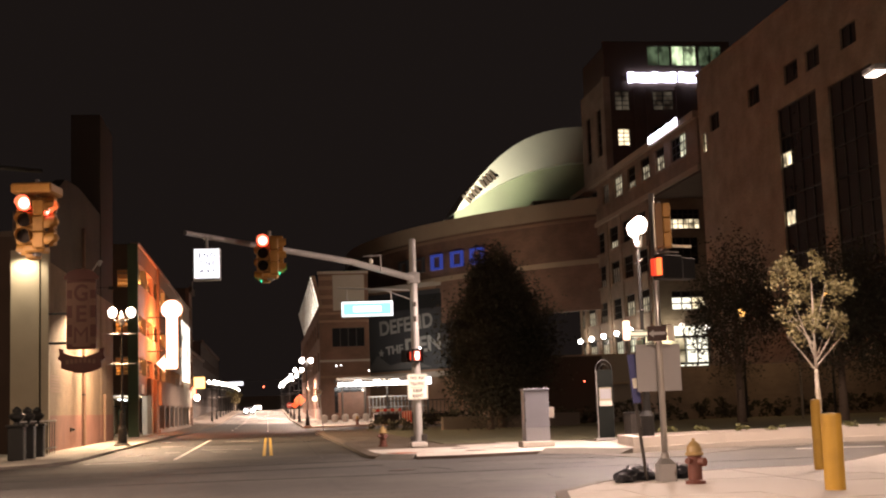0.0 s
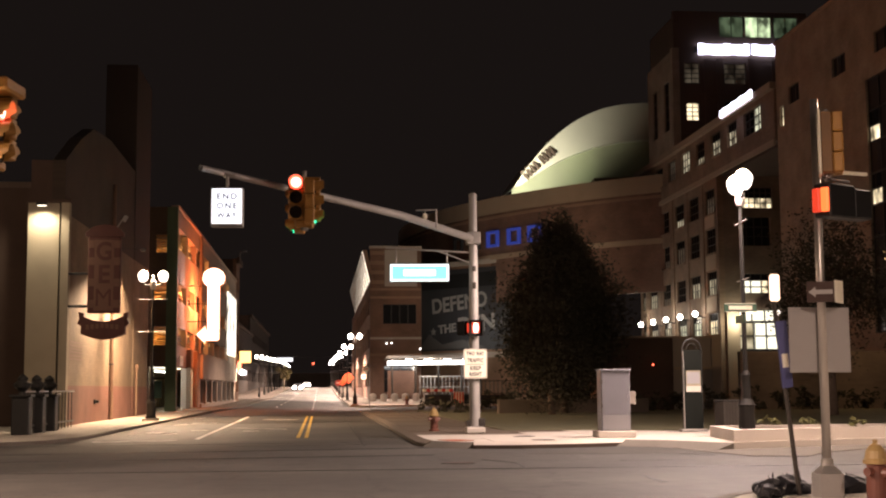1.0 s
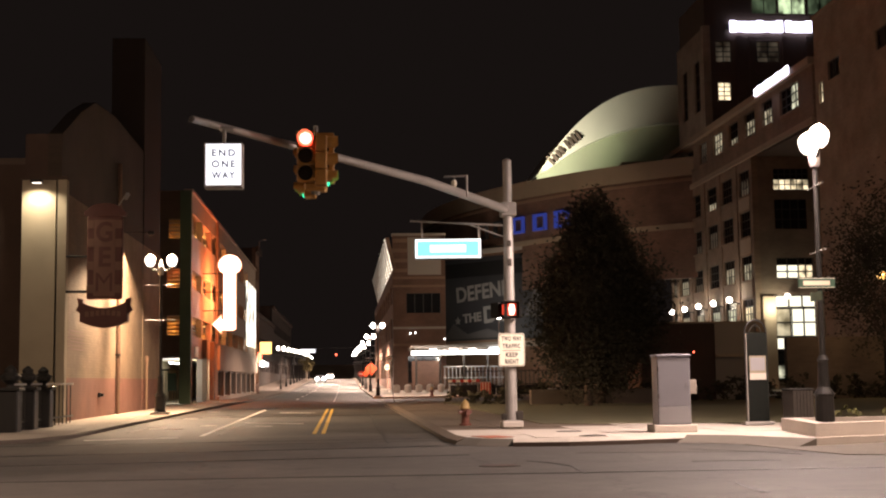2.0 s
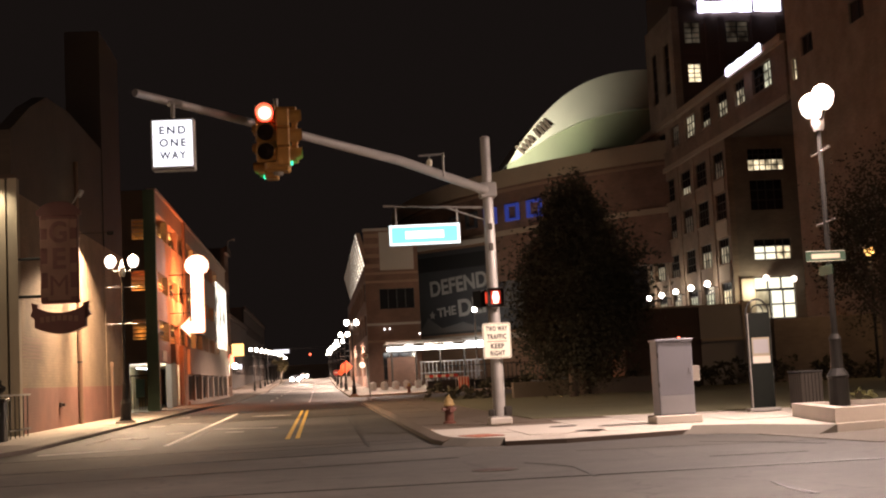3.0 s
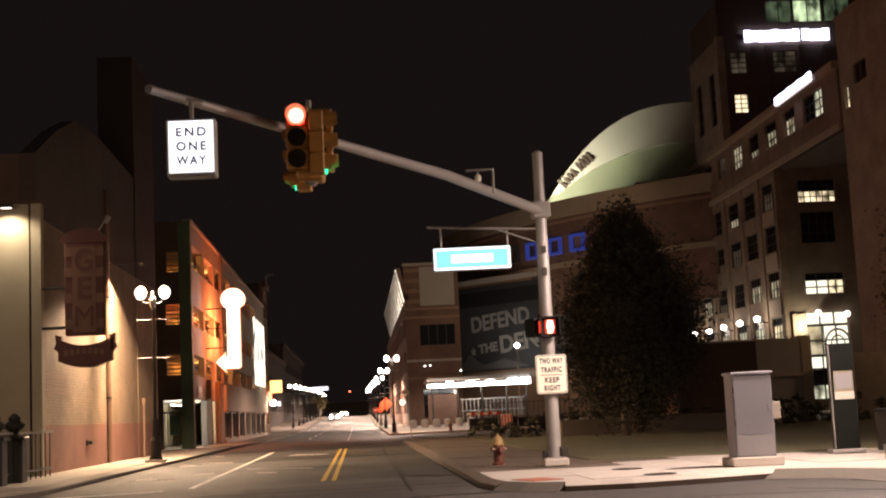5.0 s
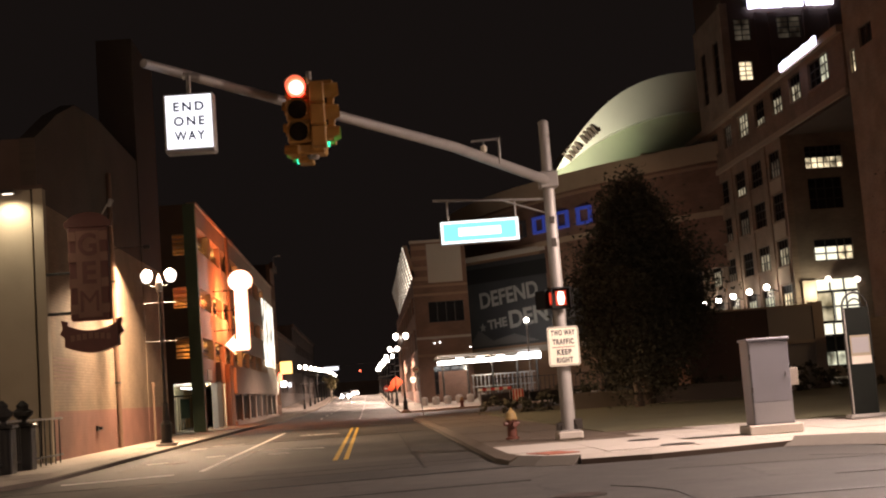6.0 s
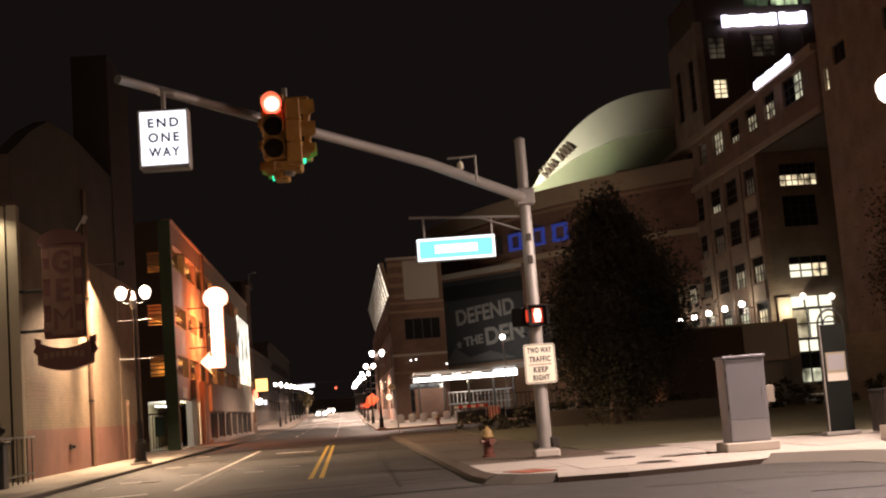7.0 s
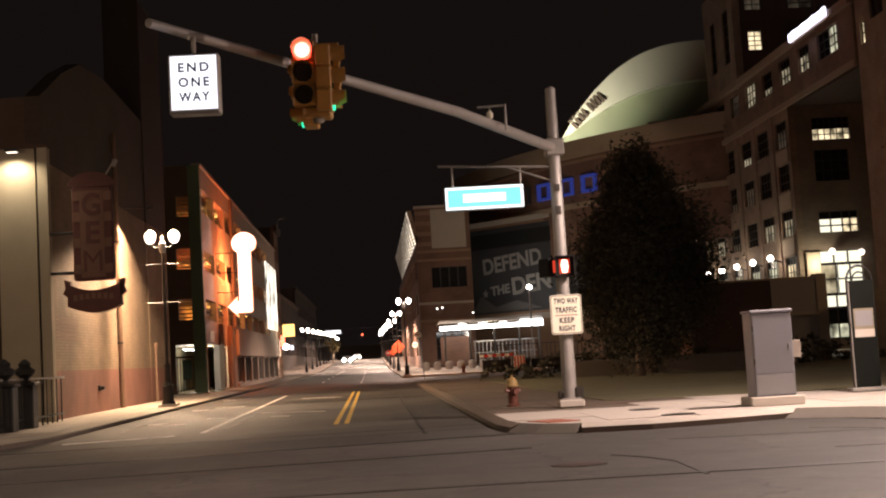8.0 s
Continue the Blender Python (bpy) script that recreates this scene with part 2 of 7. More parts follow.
ROOF_UNDER = surface("roof_green_grey_metal", (0.30, 0.32, 0.22), 0.6, 0.0, scale=0.3, grain=6, vary=0.15, bump=0.05)
# one brick in two tones: lighter for lit sides, darker for dim fronts
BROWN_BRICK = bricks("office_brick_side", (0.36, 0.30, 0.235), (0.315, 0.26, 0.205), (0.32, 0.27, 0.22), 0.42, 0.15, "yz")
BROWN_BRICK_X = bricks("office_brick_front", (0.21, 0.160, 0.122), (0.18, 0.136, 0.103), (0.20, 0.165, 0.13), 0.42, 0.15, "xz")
DARK_TOWER = surface("tower_dark_cladding", (0.085, 0.060, 0.046), 0.7, scale=0.4, grain=10, vary=0.3)
TRIM_STONE = surface("office_stone_trim", (0.30, 0.24, 0.18), 0.85, scale=0.6, grain=15, vary=0.2)
GLASS_DARK = surface("dark_window_glass", (0.012, 0.012, 0.013), 0.08, 0.0, scale=0.5, grain=2, vary=0.3, bump=0.0)
FRAME_DARK = surface("window_frame_dark", (0.03, 0.026, 0.022), 0.5, 0.2, scale=3, grain=40)
BANNER_DARK = surface("banner_blue_black", (0.017, 0.017, 0.019), 0.55, 0.0, scale=0.22, grain=3, vary=0.75, bump=0.0)
BANNER_GREY = surface("banner_silver_print", (0.17, 0.165, 0.155), 0.55, 0.0, scale=0.5, grain=5, vary=0.3, bump=0.0)
BANNER_DIM = surface("banner_grey_print", (0.052, 0.050, 0.050), 0.55, 0.0, scale=0.4, grain=3, vary=0.6, bump=0.0)
BARK = surface("bark", (0.10, 0.07, 0.05), 0.9, scale=4, grain=25, vary=0.35, bump=0.7, dist=0.03)
PALE_BARK = surface("pale_bark", (0.28, 0.24, 0.19), 0.9, scale=4, grain=25, vary=0.3, bump=0.5, dist=0.02)
LEAF_DARK = surface("dark_foliage", (0.056, 0.050, 0.034), 0.75, scale=2, grain=9, vary=0.3, bump=0.0)
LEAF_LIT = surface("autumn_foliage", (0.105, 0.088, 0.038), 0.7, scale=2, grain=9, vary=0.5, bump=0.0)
SHRUB = surface("shrub_foliage", (0.10, 0.10, 0.035), 0.75, scale=4, grain=15, vary=0.5, bump=0.0)
BAG = surface("black_bin_bag", (0.012, 0.012, 0.014), 0.6, 0.0, scale=6, grain=20, vary=0.3, bump=0.4)
CAR_PAINT = surface("car_silver_paint", (0.25, 0.25, 0.26), 0.3, 0.5, scale=2, grain=30, vary=0.05, bump=0.0)
RUBBER = surface("tyre_rubber", (0.015, 0.015, 0.015), 0.8, scale=6, grain=40)
# kerb face turned away from the lamp, its shade put into the colour
SHADED_KERB = surface("grimy_kerb", (0.065, 0.046, 0.036), 0.8, scale=1.5, grain=25, vary=0.4, bump=0.4, piece=0.3)
NOTICE = surface("notice_paper", (0.20, 0.175, 0.125), 0.7, scale=5, grain=30, vary=0.2, bump=0.0)

OFFICE_BRICK = bricks("office_red_brick", (0.25, 0.180, 0.128), (0.21, 0.150, 0.106), (0.235, 0.182, 0.140), 0.42, 0.15, "yz")
# brick coloured near black for far fronts that get no light
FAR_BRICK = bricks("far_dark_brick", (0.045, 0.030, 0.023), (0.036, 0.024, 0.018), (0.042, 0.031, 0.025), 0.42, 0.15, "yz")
GARAGE_END = surface("garage_brown_wall", (0.10, 0.066, 0.046), 0.8, scale=0.6, grain=15, vary=0.3)
BRIGHT_STEEL = surface("bright_galvanised_steel", (0.42, 0.40, 0.37), 0.34, 0.7, scale=3.0, grain=35, vary=0.2, bump=0.05)
# near-black colour stands for the unlit chimney above the lamps
UNLIT_CHIMNEY = surface("sooty_chimney_brick", (0.021, 0.014, 0.011), 0.9, scale=0.8, grain=15, vary=0.3, bump=0.3)
APRON = surface("gutter_concrete", (0.090, 0.079, 0.066), 0.85, scale=0.9, grain=30, vary=0.35, bump=0.3)
GLASS_BAY = surface("brown_tinted_glass", (0.045, 0.040, 0.040), 0.15, 0.0, scale=0.4, grain=2, vary=0.4, bump=0.0)
# darker copy of the signal yellow for the shaded side of the housing
HOUSING_SHADE = surface("signal_brown_paint", (0.17, 0.085, 0.028), 0.5, 0.0, scale=5, grain=40, vary=0.25, bump=0.06)
GUTTER = surface("brown_gutter_paint", (0.12, 0.07, 0.045), 0.6, scale=2, grain=20, vary=0.3)
# dark colour for recesses, soffit, cornices and walls, their shade put into it
UNLIT_BRICK = surface("sooty_brick", (0.055, 0.034, 0.026), 0.9, scale=0.8, grain=15, vary=0.3, bump=0.3)
for dull, level in ((GREEN_METAL, 0.12), (DARK_METAL, 0.25), (BLACK, 0.25), (IRON, 0.3), (BAG, 0.25), (LEAF_DARK, 0.1)):
    dull.node_tree.nodes["Principled BSDF"].inputs["Specular IOR Level"].default_value = level

GLOBE = glow("lamp_globe_lit", (1.0, 0.86, 0.74), 2.6)
GLOBE_FAR = glow("far_lamp_globe_lit", (1.0, 0.88, 0.80), 16.0)
RED_LIT = glow("signal_red_lit", (1.0, 0.055, 0.03), 6.0)
RED_CORE = glow("signal_red_lit_core", (1.0, 0.42, 0.32), 4.0)
GREEN_LIT = glow("signal_green_lit", (0.03, 0.85, 0.42), 1.5)
HAND_LIT = glow("walk_signal_lit", (1.0, 0.07, 0.03), 0.5)
HAND_ORANGE = glow("walk_signal_orange_lit", (1.0, 0.13, 0.03), 1.6)
HAND_CORE = glow("walk_signal_hand_lit", (1.0, 0.70, 0.55), 2.4)
WARN_LAMP = glow("warning_lamp_lit", (1.0, 0.62, 0.42), 1.8)
FADED_INK = glow("faded_sign_ink", (0.14, 0.15, 0.26), 0.12)
SIGN_LIT = glow("sign_face_lit", (0.94, 0.92, 1.0), 1.25)
CYAN_LIT = glow("street_sign_face_lit", (0.20, 0.64, 0.80), 1.15)
CYAN_TEXT = glow("street_sign_print_lit", (0.85, 0.97, 1.0), 1.6)
NEON_LIT = glow("neon_sign_lit", (1.0, 0.90, 0.86), 6.0)
NEON_EDGE = glow("neon_edge_lit", (1.0, 0.40, 0.22), 2.2)
# banner cloth given its own uneven glow in place of light on it
BANNER_LIT = lit_room("lit_banner_cloth", (1.0, 0.93, 0.80), 1.1)
CANOPY_LIT = glow("canopy_strip_lit", (1.0, 0.95, 0.93), 6.0)
CANOPY_BLUE = glow("canopy_box_lit", (0.86, 0.92, 1.0), 7.0)
ROOF_SIGN = glow("roof_sign_lit", (0.80, 0.76, 1.0), 3.4)
BLUE_LETTER = glow("blue_letter_lit", (0.05, 0.075, 0.42), 0.28)
WIN_WARM = lit_room("lit_room_warm", (1.0, 0.80, 0.50), 0.75)
WIN_PALE = lit_room("lit_room_pale", (0.95, 0.92, 0.66), 0.42)
WIN_DIM = lit_room("lit_room_dim", (0.80, 0.68, 0.46), 0.30)
WIN_FAINT = lit_room("lit_room_faint", (0.75, 0.60, 0.42), 0.035)
WIN_GREEN = lit_room("lit_room_green", (0.72, 0.90, 0.52), 0.45)
WIN_GREEN_DIM = lit_room("lit_room_green_dim", (0.36, 0.50, 0.28), 0.08)
LOBBY_LIT = glow("lobby_lit", (1.0, 0.94, 0.74), 1.0)
TUBE_LIT = glow("fluorescent_tube_lit", (0.90, 0.97, 1.0), 5.0)
GARAGE_LIT = glow("garage_lamp_lit", (1.0, 0.62, 0.22), 0.8)
SHOP_LIT = glow("shop_sign_lit", (1.0, 0.55, 0.16), 2.0)
HEAD_LIT = glow("headlamp_lit", (1.0, 0.95, 0.88), 60.0)
RED_DOT = glow("red_marker_lit", (1.0, 0.12, 0.06), 5.0)


# ---------------- mesh helpers ----------------
def thing(name, place=(0, 0, 0), turn=0.0, label="", category="", group="", kind=""):
    ob = new(name)
    ob.matrix_basis = pose(*place, 0, 0, turn)
    return tagged(ob, label, category, group, kind)


def part(name, bm, material, parent=None, label="", smooth=False, kind=""):
    me = bpy.data.meshes.new(name)
    bm.normal_update()
    bm.to_mesh(me)
    bm.free()
    me.materials.append(material)
    if smooth:
        for p in me.polygons:
            p.use_smooth = True
    ob = new(name, me)
    ob.parent = parent
    return tagged(ob, label, kind=kind)


def box(bm, x0, x1, y0, y1, z0, z1, bevel=0.0, m=None):
    g = bmesh.ops.create_cube(bm, size=1.0)["verts"]
    t = Matrix.Translation(((x0 + x1) / 2, (y0 + y1) / 2, (z0 + z1) / 2)) @ Matrix.Diagonal((x1 - x0, y1 - y0, z1 - z0, 1))
    bmesh.ops.transform(bm, matrix=(m @ t) if m else t, verts=g)
    if bevel:
        edges = list({e for v in g for e in v.link_edges})
        bmesh.ops.bevel(bm, geom=edges, offset=bevel, segments=1, affect="EDGES")
    return bm


def boxes(*rows, bevel=0.0):
    bm = bmesh.new()
    for r in rows:
        box(bm, *r, bevel=bevel)
    return bm


def rod(bm, a, b, r0, r1=None, sides=12):
    """A tapered round bar from a to b."""
    a, b = Vector(a), Vector(b)
    r1 = r0 if r1 is None else r1
    d = b - a
    m = Matrix.Translation((a + b) / 2) @ d.to_track_quat("Z", "Y").to_matrix().to_4x4()
    bmesh.ops.create_cone(bm, cap_ends=True, segments=sides, radius1=r0, radius2=r1, depth=d.length, matrix=m)
    return bm


def rods(*rows, sides=12):
    bm = bmesh.new()
    for r in rows:
        rod(bm, *r, sides=sides)
    return bm


def lathe(profile, sides=20, at=(0, 0, 0), bm=None):
    """A turned shape from rows of (radius, height)."""
    bm = bm or bmesh.new()
    rings = []
    for r, z in profile:
        rings.append([bm.verts.new((at[0] + r * math.cos(2 * math.pi * k / sides), at[1] + r * math.sin(2 * math.pi * k / sides), at[2] + z)) for k in range(sides)])
    for lo, hi in zip(rings, rings[1:]):
        for k in range(sides):
            bm.faces.new((lo[k], lo[(k + 1) % sides], hi[(k + 1) % sides], hi[k]))
    bm.faces.new(rings[0][::-1])
    bm.faces.new(rings[-1])
    return bm


def ball(bm, centre, radius, stretch=1.0, u=16, v=10):
    m = Matrix.Translation(centre) @ Matrix.Diagonal((radius, radius, radius * stretch, 1))
    bmesh.ops.create_uvsphere(bm, u_segments=u, v_segments=v, radius=1.0, matrix=m)
    return bm


def prism(points, z0, z1, bm=None):
    """An upright block over an outline, counter-clockwise from above."""
    bm = bm or bmesh.new()
    lo, hi = [bm.verts.new((x, y, z0)) for x, y in points], [bm.verts.new((x, y, z1)) for x, y in points]
    bm.faces.new(lo[::-1])
    bm.faces.new(hi)
    for k in range(len(points)):
        j = (k + 1) % len(points)
        bm.faces.new((lo[k], lo[j], hi[j], hi[k]))
    return bm


def plate(points, y0, y1, bm=None):
    """A flat plate with an outline in x and z, from y0 (seen face) to y1."""
    bm = bm or bmesh.new()
    f, b = [bm.verts.new((x, y0, z)) for x, z in points], [bm.verts.new((x, y1, z)) for x, z in points]
    bm.faces.new(f)
    bm.faces.new(b[::-1])
    for k in range(len(points)):
        j = (k + 1) % len(points)
        bm.faces.new((f[j], f[k], b[k], b[j]))
    return bm


def grid_wall(axis, plane, thick, u0, u1, z0, z1, holes=()):
    """A wall with openings through it. axis: the axis that it faces; thick runs from the plane inwards, signed."""
    us, zs = {u0, u1}, {z0, z1}
    for a, b, c, d in holes:
        us |= {max(u0, min(u1, a)), max(u0, min(u1, b))}
        zs |= {max(z0, min(z1, c)), max(z0, min(z1, d))}
    us, zs = sorted(us), sorted(zs)
    bm, made = bmesh.new(), {}

    def v(side, u, z):
        k = (side, u, z)
        if k not in made:
            w = plane + (thick if side else 0)
            made[k] = bm.verts.new((w, u, z) if axis == "x" else (u, w, z))
        return made[k]

    def solid(i, j):
        if not (0 <= i < len(us) - 1 and 0 <= j < len(zs) - 1):
            return False
        cu, cz = (us[i] + us[i + 1]) / 2, (zs[j] + zs[j + 1]) / 2
        return not any(a < cu < b and c < cz < d for a, b, c, d in holes)

    for i in range(len(us) - 1):
        for j in range(len(zs) - 1):
            if not solid(i, j):
                continue
            a, b, c, d = us[i], us[i + 1], zs[j], zs[j + 1]
            bm.faces.new((v(0, a, c), v(0, b, c), v(0, b, d), v(0, a, d)))
            bm.faces.new((v(1, a, d), v(1, b, d), v(1, b, c), v(1, a, c)))
            for di, dj, p, q in ((-1, 0, (a, c), (a, d)), (1, 0, (b, d), (b, c)), (0, -1, (b, c), (a, c)), (0, 1, (a, d), (b, d))):
                if not solid(i + di, j + dj):
                    bm.faces.new((v(0, *p), v(0, *q), v(1, *q), v(1, *p)))
    bmesh.ops.recalc_face_normals(bm, faces=bm.faces)
    return bm


DRUM_BAND = surface("stadium_tan_band", (0.22, 0.165, 0.115), 0.85, scale=0.4, grain=12, vary=0.2)


def window(parent, axis, plane, inward, u0, u1, z0, z1, glass, cols=2, rows=2, bar=0.07, label=""):
    """A window set back in its opening: a frame with glazing bars, and the pane behind it."""
    def slab(bm, a, b, c, d, w0, w1):
        w0, w1 = sorted((plane + inward * w0, plane + inward * w1))
        return box(bm, w0, w1, a, b, c, d) if axis == "x" else box(bm, a, b, w0, w1, c, d)

    e, du, dz = bar * 0.6, (u1 - u0) / cols, (z1 - z0) / rows
    panes = [(u0 + du * i + e, u0 + du * (i + 1) - e, z0 + dz * j + e, z0 + dz * (j + 1) - e) for i in range(cols) for j in range(rows)]
    w = part("window", grid_wall(axis, plane + inward * 0.16, inward * 0.08, u0, u1, z0, z1, panes), FRAME_DARK, parent, label)
    if isinstance(glass, tuple):
        # a blind is drawn over part of the lit room: the lower rows stay lit, or the columns at one side
        bright, share = glass
        if share > 0:
            mid = z0 + dz * max(1, round(rows * share))
            part("pane", slab(bmesh.new(), u0, u1, z0, mid, 0.26, 0.29), bright, w, "lit lower pane")
            if mid < z1 - 0.01:
                part("pane", slab(bmesh.new(), u0, u1, mid, z1, 0.26, 0.29), GLASS_DARK, w, "dark upper pane")
        else:
            mid = u0 + du * max(1, round(-cols * share))
            part("pane", slab(bmesh.new(), u0, mid, z0, z1, 0.26, 0.29), bright, w, "lit side pane")
            part("pane", slab(bmesh.new(), mid, u1, z0, z1, 0.26, 0.29), GLASS_DARK, w, "dark side pane")
    else:
        part("pane", slab(bmesh.new(), u0, u1, z0, z1, 0.26, 0.29), glass, w)
    return w


def lettering(text, size, place, material, parent, name="lettering", label="", width=None, deep=0.004, face=0.0, turn=0.0, tilt=0.0, gap=1.0):
    """Raised letters that face -y, centred on place."""
    cu = bpy.data.curves.new(name, "FONT")
    cu.body, cu.size, cu.align_x, cu.align_y, cu.extrude, cu.offset = text, size, "CENTER", "CENTER", deep, face
    cu.space_character = gap
    tmp = bpy.data.objects.new(name, cu)
    scene.collection.objects.link(tmp)
    me = bpy.data.meshes.new_from_object(tmp.evaluated_get(bpy.context.evaluated_depsgraph_get()))
    bpy.data.objects.remove(tmp)
    xs = [v.co.x for v in me.vertices]
    s = (width / (max(xs) - min(xs))) if width else 1.0
    me.transform(pose(*place, 0, 0, turn) @ pose(0, 0, 0, 90) @ pose(0, 0, 0, 0, 0, tilt) @ Matrix.Diagonal((s, 1, 1, 1)))
    me.materials.clear()
    me.materials.append(material)
    ob = new(name, me)
    ob.parent = parent
    return tagged(ob, label)


def rise(y):
    """The street dips a little at the side street and climbs in the distance."""
    return float(np.interp(y, (75, 118, 190, 310), (0.0, -0.15, 0.08, 1.75)))


def clip(points, x0, x1, y0, y1):
    """An outline cut to a rectangle."""
    for axis, lim, sign in ((0, x0, 1), (0, x1, -1), (1, y0, 1), (1, y1, -1)):
        out = []
        for k, p in enumerate(points):
            q = points[k - 1]
            a, b = sign * (p[axis] - lim), sign * (q[axis] - lim)
            if (a >= 0) != (b >= 0):
                s = b / (b - a)
                out.append((q[0] + s * (p[0] - q[0]), q[1] + s * (p[1] - q[1])))
            if a >= 0:
                out.append(p)
        points = out
        if len(points) < 3:
            return []
    return points


# ---------------- ground and roads ----------------
def sheet(x0, x1, ys, z, sides=()):
    bm = bmesh.new()
    rows = [[bm.verts.new((x, y, z + rise(y))) for x in (x0, x1)] for y in ys]
    for a, b in zip(rows, rows[1:]):
        bm.faces.new((a[0], a[1], b[1], b[0]))
    return bm


def terrace(x0, x1, ys, low, high):
    """A raised strip that follows the climb of the street."""
    bm = bmesh.new()
    rows = [[bm.verts.new((x, y, z + rise(y))) for x, z in ((x0, low), (x0, high), (x1, high), (x1, low))] for y in ys]
    for a, b in zip(rows, rows[1:]):
        for k in range(3):
            bm.faces.new((a[k], a[k + 1], b[k + 1], b[k]))
    bm.faces.new(rows[0])
    bm.faces.new(rows[-1][::-1])
    bmesh.ops.recalc_face_normals(bm, faces=bm.faces)
    return bm


FAR_YS = [100 + 10 * k for k in range(24)] + [400, 600]
ground = part("ground", sheet(-1500, 1500, [-1500, 0, 75, 90, 100] + FAR_YS[1:] + [2500], -0.26), SOIL)
tagged(ground, "dark bare ground that reaches the horizon", "ground", kind="structure")
road = part("road", sheet(-7.5, 2.85, [-120, 0, 60, 75, 90, 100] + FAR_YS[1:], 0.0), ASPHALT)
tagged(road, "worn grey asphalt street with cracks and patches", "road", kind="structure")
crossing = part("road_crossing", boxes((-120, -7.5, 8, 44, -0.03, -0.002), (2.85, 120, 8, 39, -0.03, -0.002)), ASPHALT)
tagged(crossing, "worn grey asphalt of the crossing street", "road", kind="structure")
side_road = part("road_side_street", sheet(2.85, 60, [83, 90, 100, 110, 120], 0.004), ASPHALT)
tagged(side_road, "dark asphalt of the side street by the stadium", "road", kind="structure")
plaza = part("pavement_plaza", terrace(2.4, 60, [118, 130, 140, 150, 160, 170, 185], -0.05, 0.16), OLD_CONCRETE)
tagged(plaza, "pale concrete plaza before the stadium", "pavement", kind="structure")
# both far pavements: concrete in the dark paver colour, for the dim light there
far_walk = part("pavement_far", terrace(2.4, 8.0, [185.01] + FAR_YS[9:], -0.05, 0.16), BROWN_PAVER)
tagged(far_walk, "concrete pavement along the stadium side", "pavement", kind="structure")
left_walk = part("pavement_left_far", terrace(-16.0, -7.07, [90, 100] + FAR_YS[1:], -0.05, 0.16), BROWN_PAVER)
tagged(left_walk, "concrete pavement along the shops", "pavement", kind="structure")

# the park on the corner: turf behind the pavement
park = part("ground_park_lawn", prism([(5.3, 44.5), (9.4, 43.2), (30, 41.0), (37.5, 41), (37.5, 82), (5.3, 82)], -0.05, 0.165), GRASS)
tagged(park, "dark trodden lawn of the corner park", "lawn", kind="structure")


# markings, each a thin coat on the asphalt
def marking(name, pts, material, label):
    ob = part(name, prism(pts, 0.001, 0.006), material)
    return tagged(ob, label, "road marking", "road markings", "structure")


def stripe(name, a, b, w, material, label):
    d = (Vector(b) - Vector(a)).normalized()
    n = Vector((-d.y, d.x)) * w / 2
    a, b = Vector(a), Vector(b)
    return marking(name, [tuple(a - n), tuple(b - n), tuple(b + n), tuple(a + n)], material, label)


for x in (-0.87, -0.63):
    stripe("yellow_line", (x, 44.2), (x, 74.8), 0.11, YELLOW_PAINT, "worn double yellow centre line on asphalt")
stripe("white_line", (-3.79, 43.8), (-3.93, 74.7), 0.13, WHITE_PAINT, "worn white lane line on asphalt")
stripe("stop_line", (-6.5, 42.4), (-4.3, 43.2), 0.2, WHITE_PAINT, "worn white stop line on asphalt")
stripe("stop_line", (-3.43, 54.4), (-1.43, 52.6), 0.16, WHITE_PAINT, "worn white stop line on asphalt")
stripe("stop_line", (-2.85, 50.9), (-2.33, 50.6), 0.15, WHITE_PAINT, "faded short white mark on asphalt")
for k in range(5):
    stripe("white_dash", (-2.75 + 0.3 * k, 68.2 - 0.25 * k), (-2.6 + 0.3 * k, 68.1 - 0.25 * k), 0.6, WHITE_PAINT, "faded white dash of a crossing")
for x, y in ((-5.75, 50.0), (-4.45, 52.1), (-5.95, 60.2), (-5.4, 62.1), (-4.85, 61.9), (-6.2, 72.0)):
    stripe("faded_mark", (x - 0.27, y), (x + 0.27, y + 0.12), 0.34, WHITE_PAINT, "faded white letter mark on asphalt")
for y in (186, 200, 231, 245, 276):
    marked = part("crosswalk_line", prism([(-6.6, y), (2.0, y), (2.0, y + 0.7), (-6.6, y + 0.7)], rise(y) + 0.001, rise(y + 0.7) + 0.008), WHITE_PAINT)
    tagged(marked, "worn white crosswalk line on the far street", "road marking", "road markings", "structure")
for y in range(120, 290, 14):
    marked = part("lane_dash", prism([(-4.02, y), (-3.88, y), (-3.88, y + 3), (-4.02, y + 3)], rise(y) + 0.002, rise(y + 3) + 0.007), WHITE_PAINT)
    tagged(marked, "worn white lane dash on the far street", "road marking", "road markings", "structure")
for y in range(105, 300, 12):
    marked = part("lane_dash", prism([(-0.82, y), (-0.7, y), (-0.7, y + 3), (-0.82, y + 3)], rise(y) + 0.002, rise(y + 3) + 0.007), WHITE_PAINT)
    tagged(marked, "white lane dash on the far street", "road marking", "road markings", "structure")
stripe("white_line", (13.2, 33.0), (15.4, 32.44), 0.15, WHITE_PAINT, "white edge line of the crossing street")
apron = part("road_apron", prism([(7.3, 36.55), (7.95, 35.3), (8.2, 33.4), (8.55, 31.4), (9.6, 31.0), (10.6, 32.6), (13.0, 34.6), (40.0, 34.0), (40.0, 35.3), (15.5, 36.15), (12.5, 35.85), (9.1, 34.35), (8.7, 35.0), (8.1, 36.2), (7.4, 36.8)], 0.001, 0.012), APRON)
tagged(apron, "worn grey concrete gutter apron round the corner", "road", kind="structure")
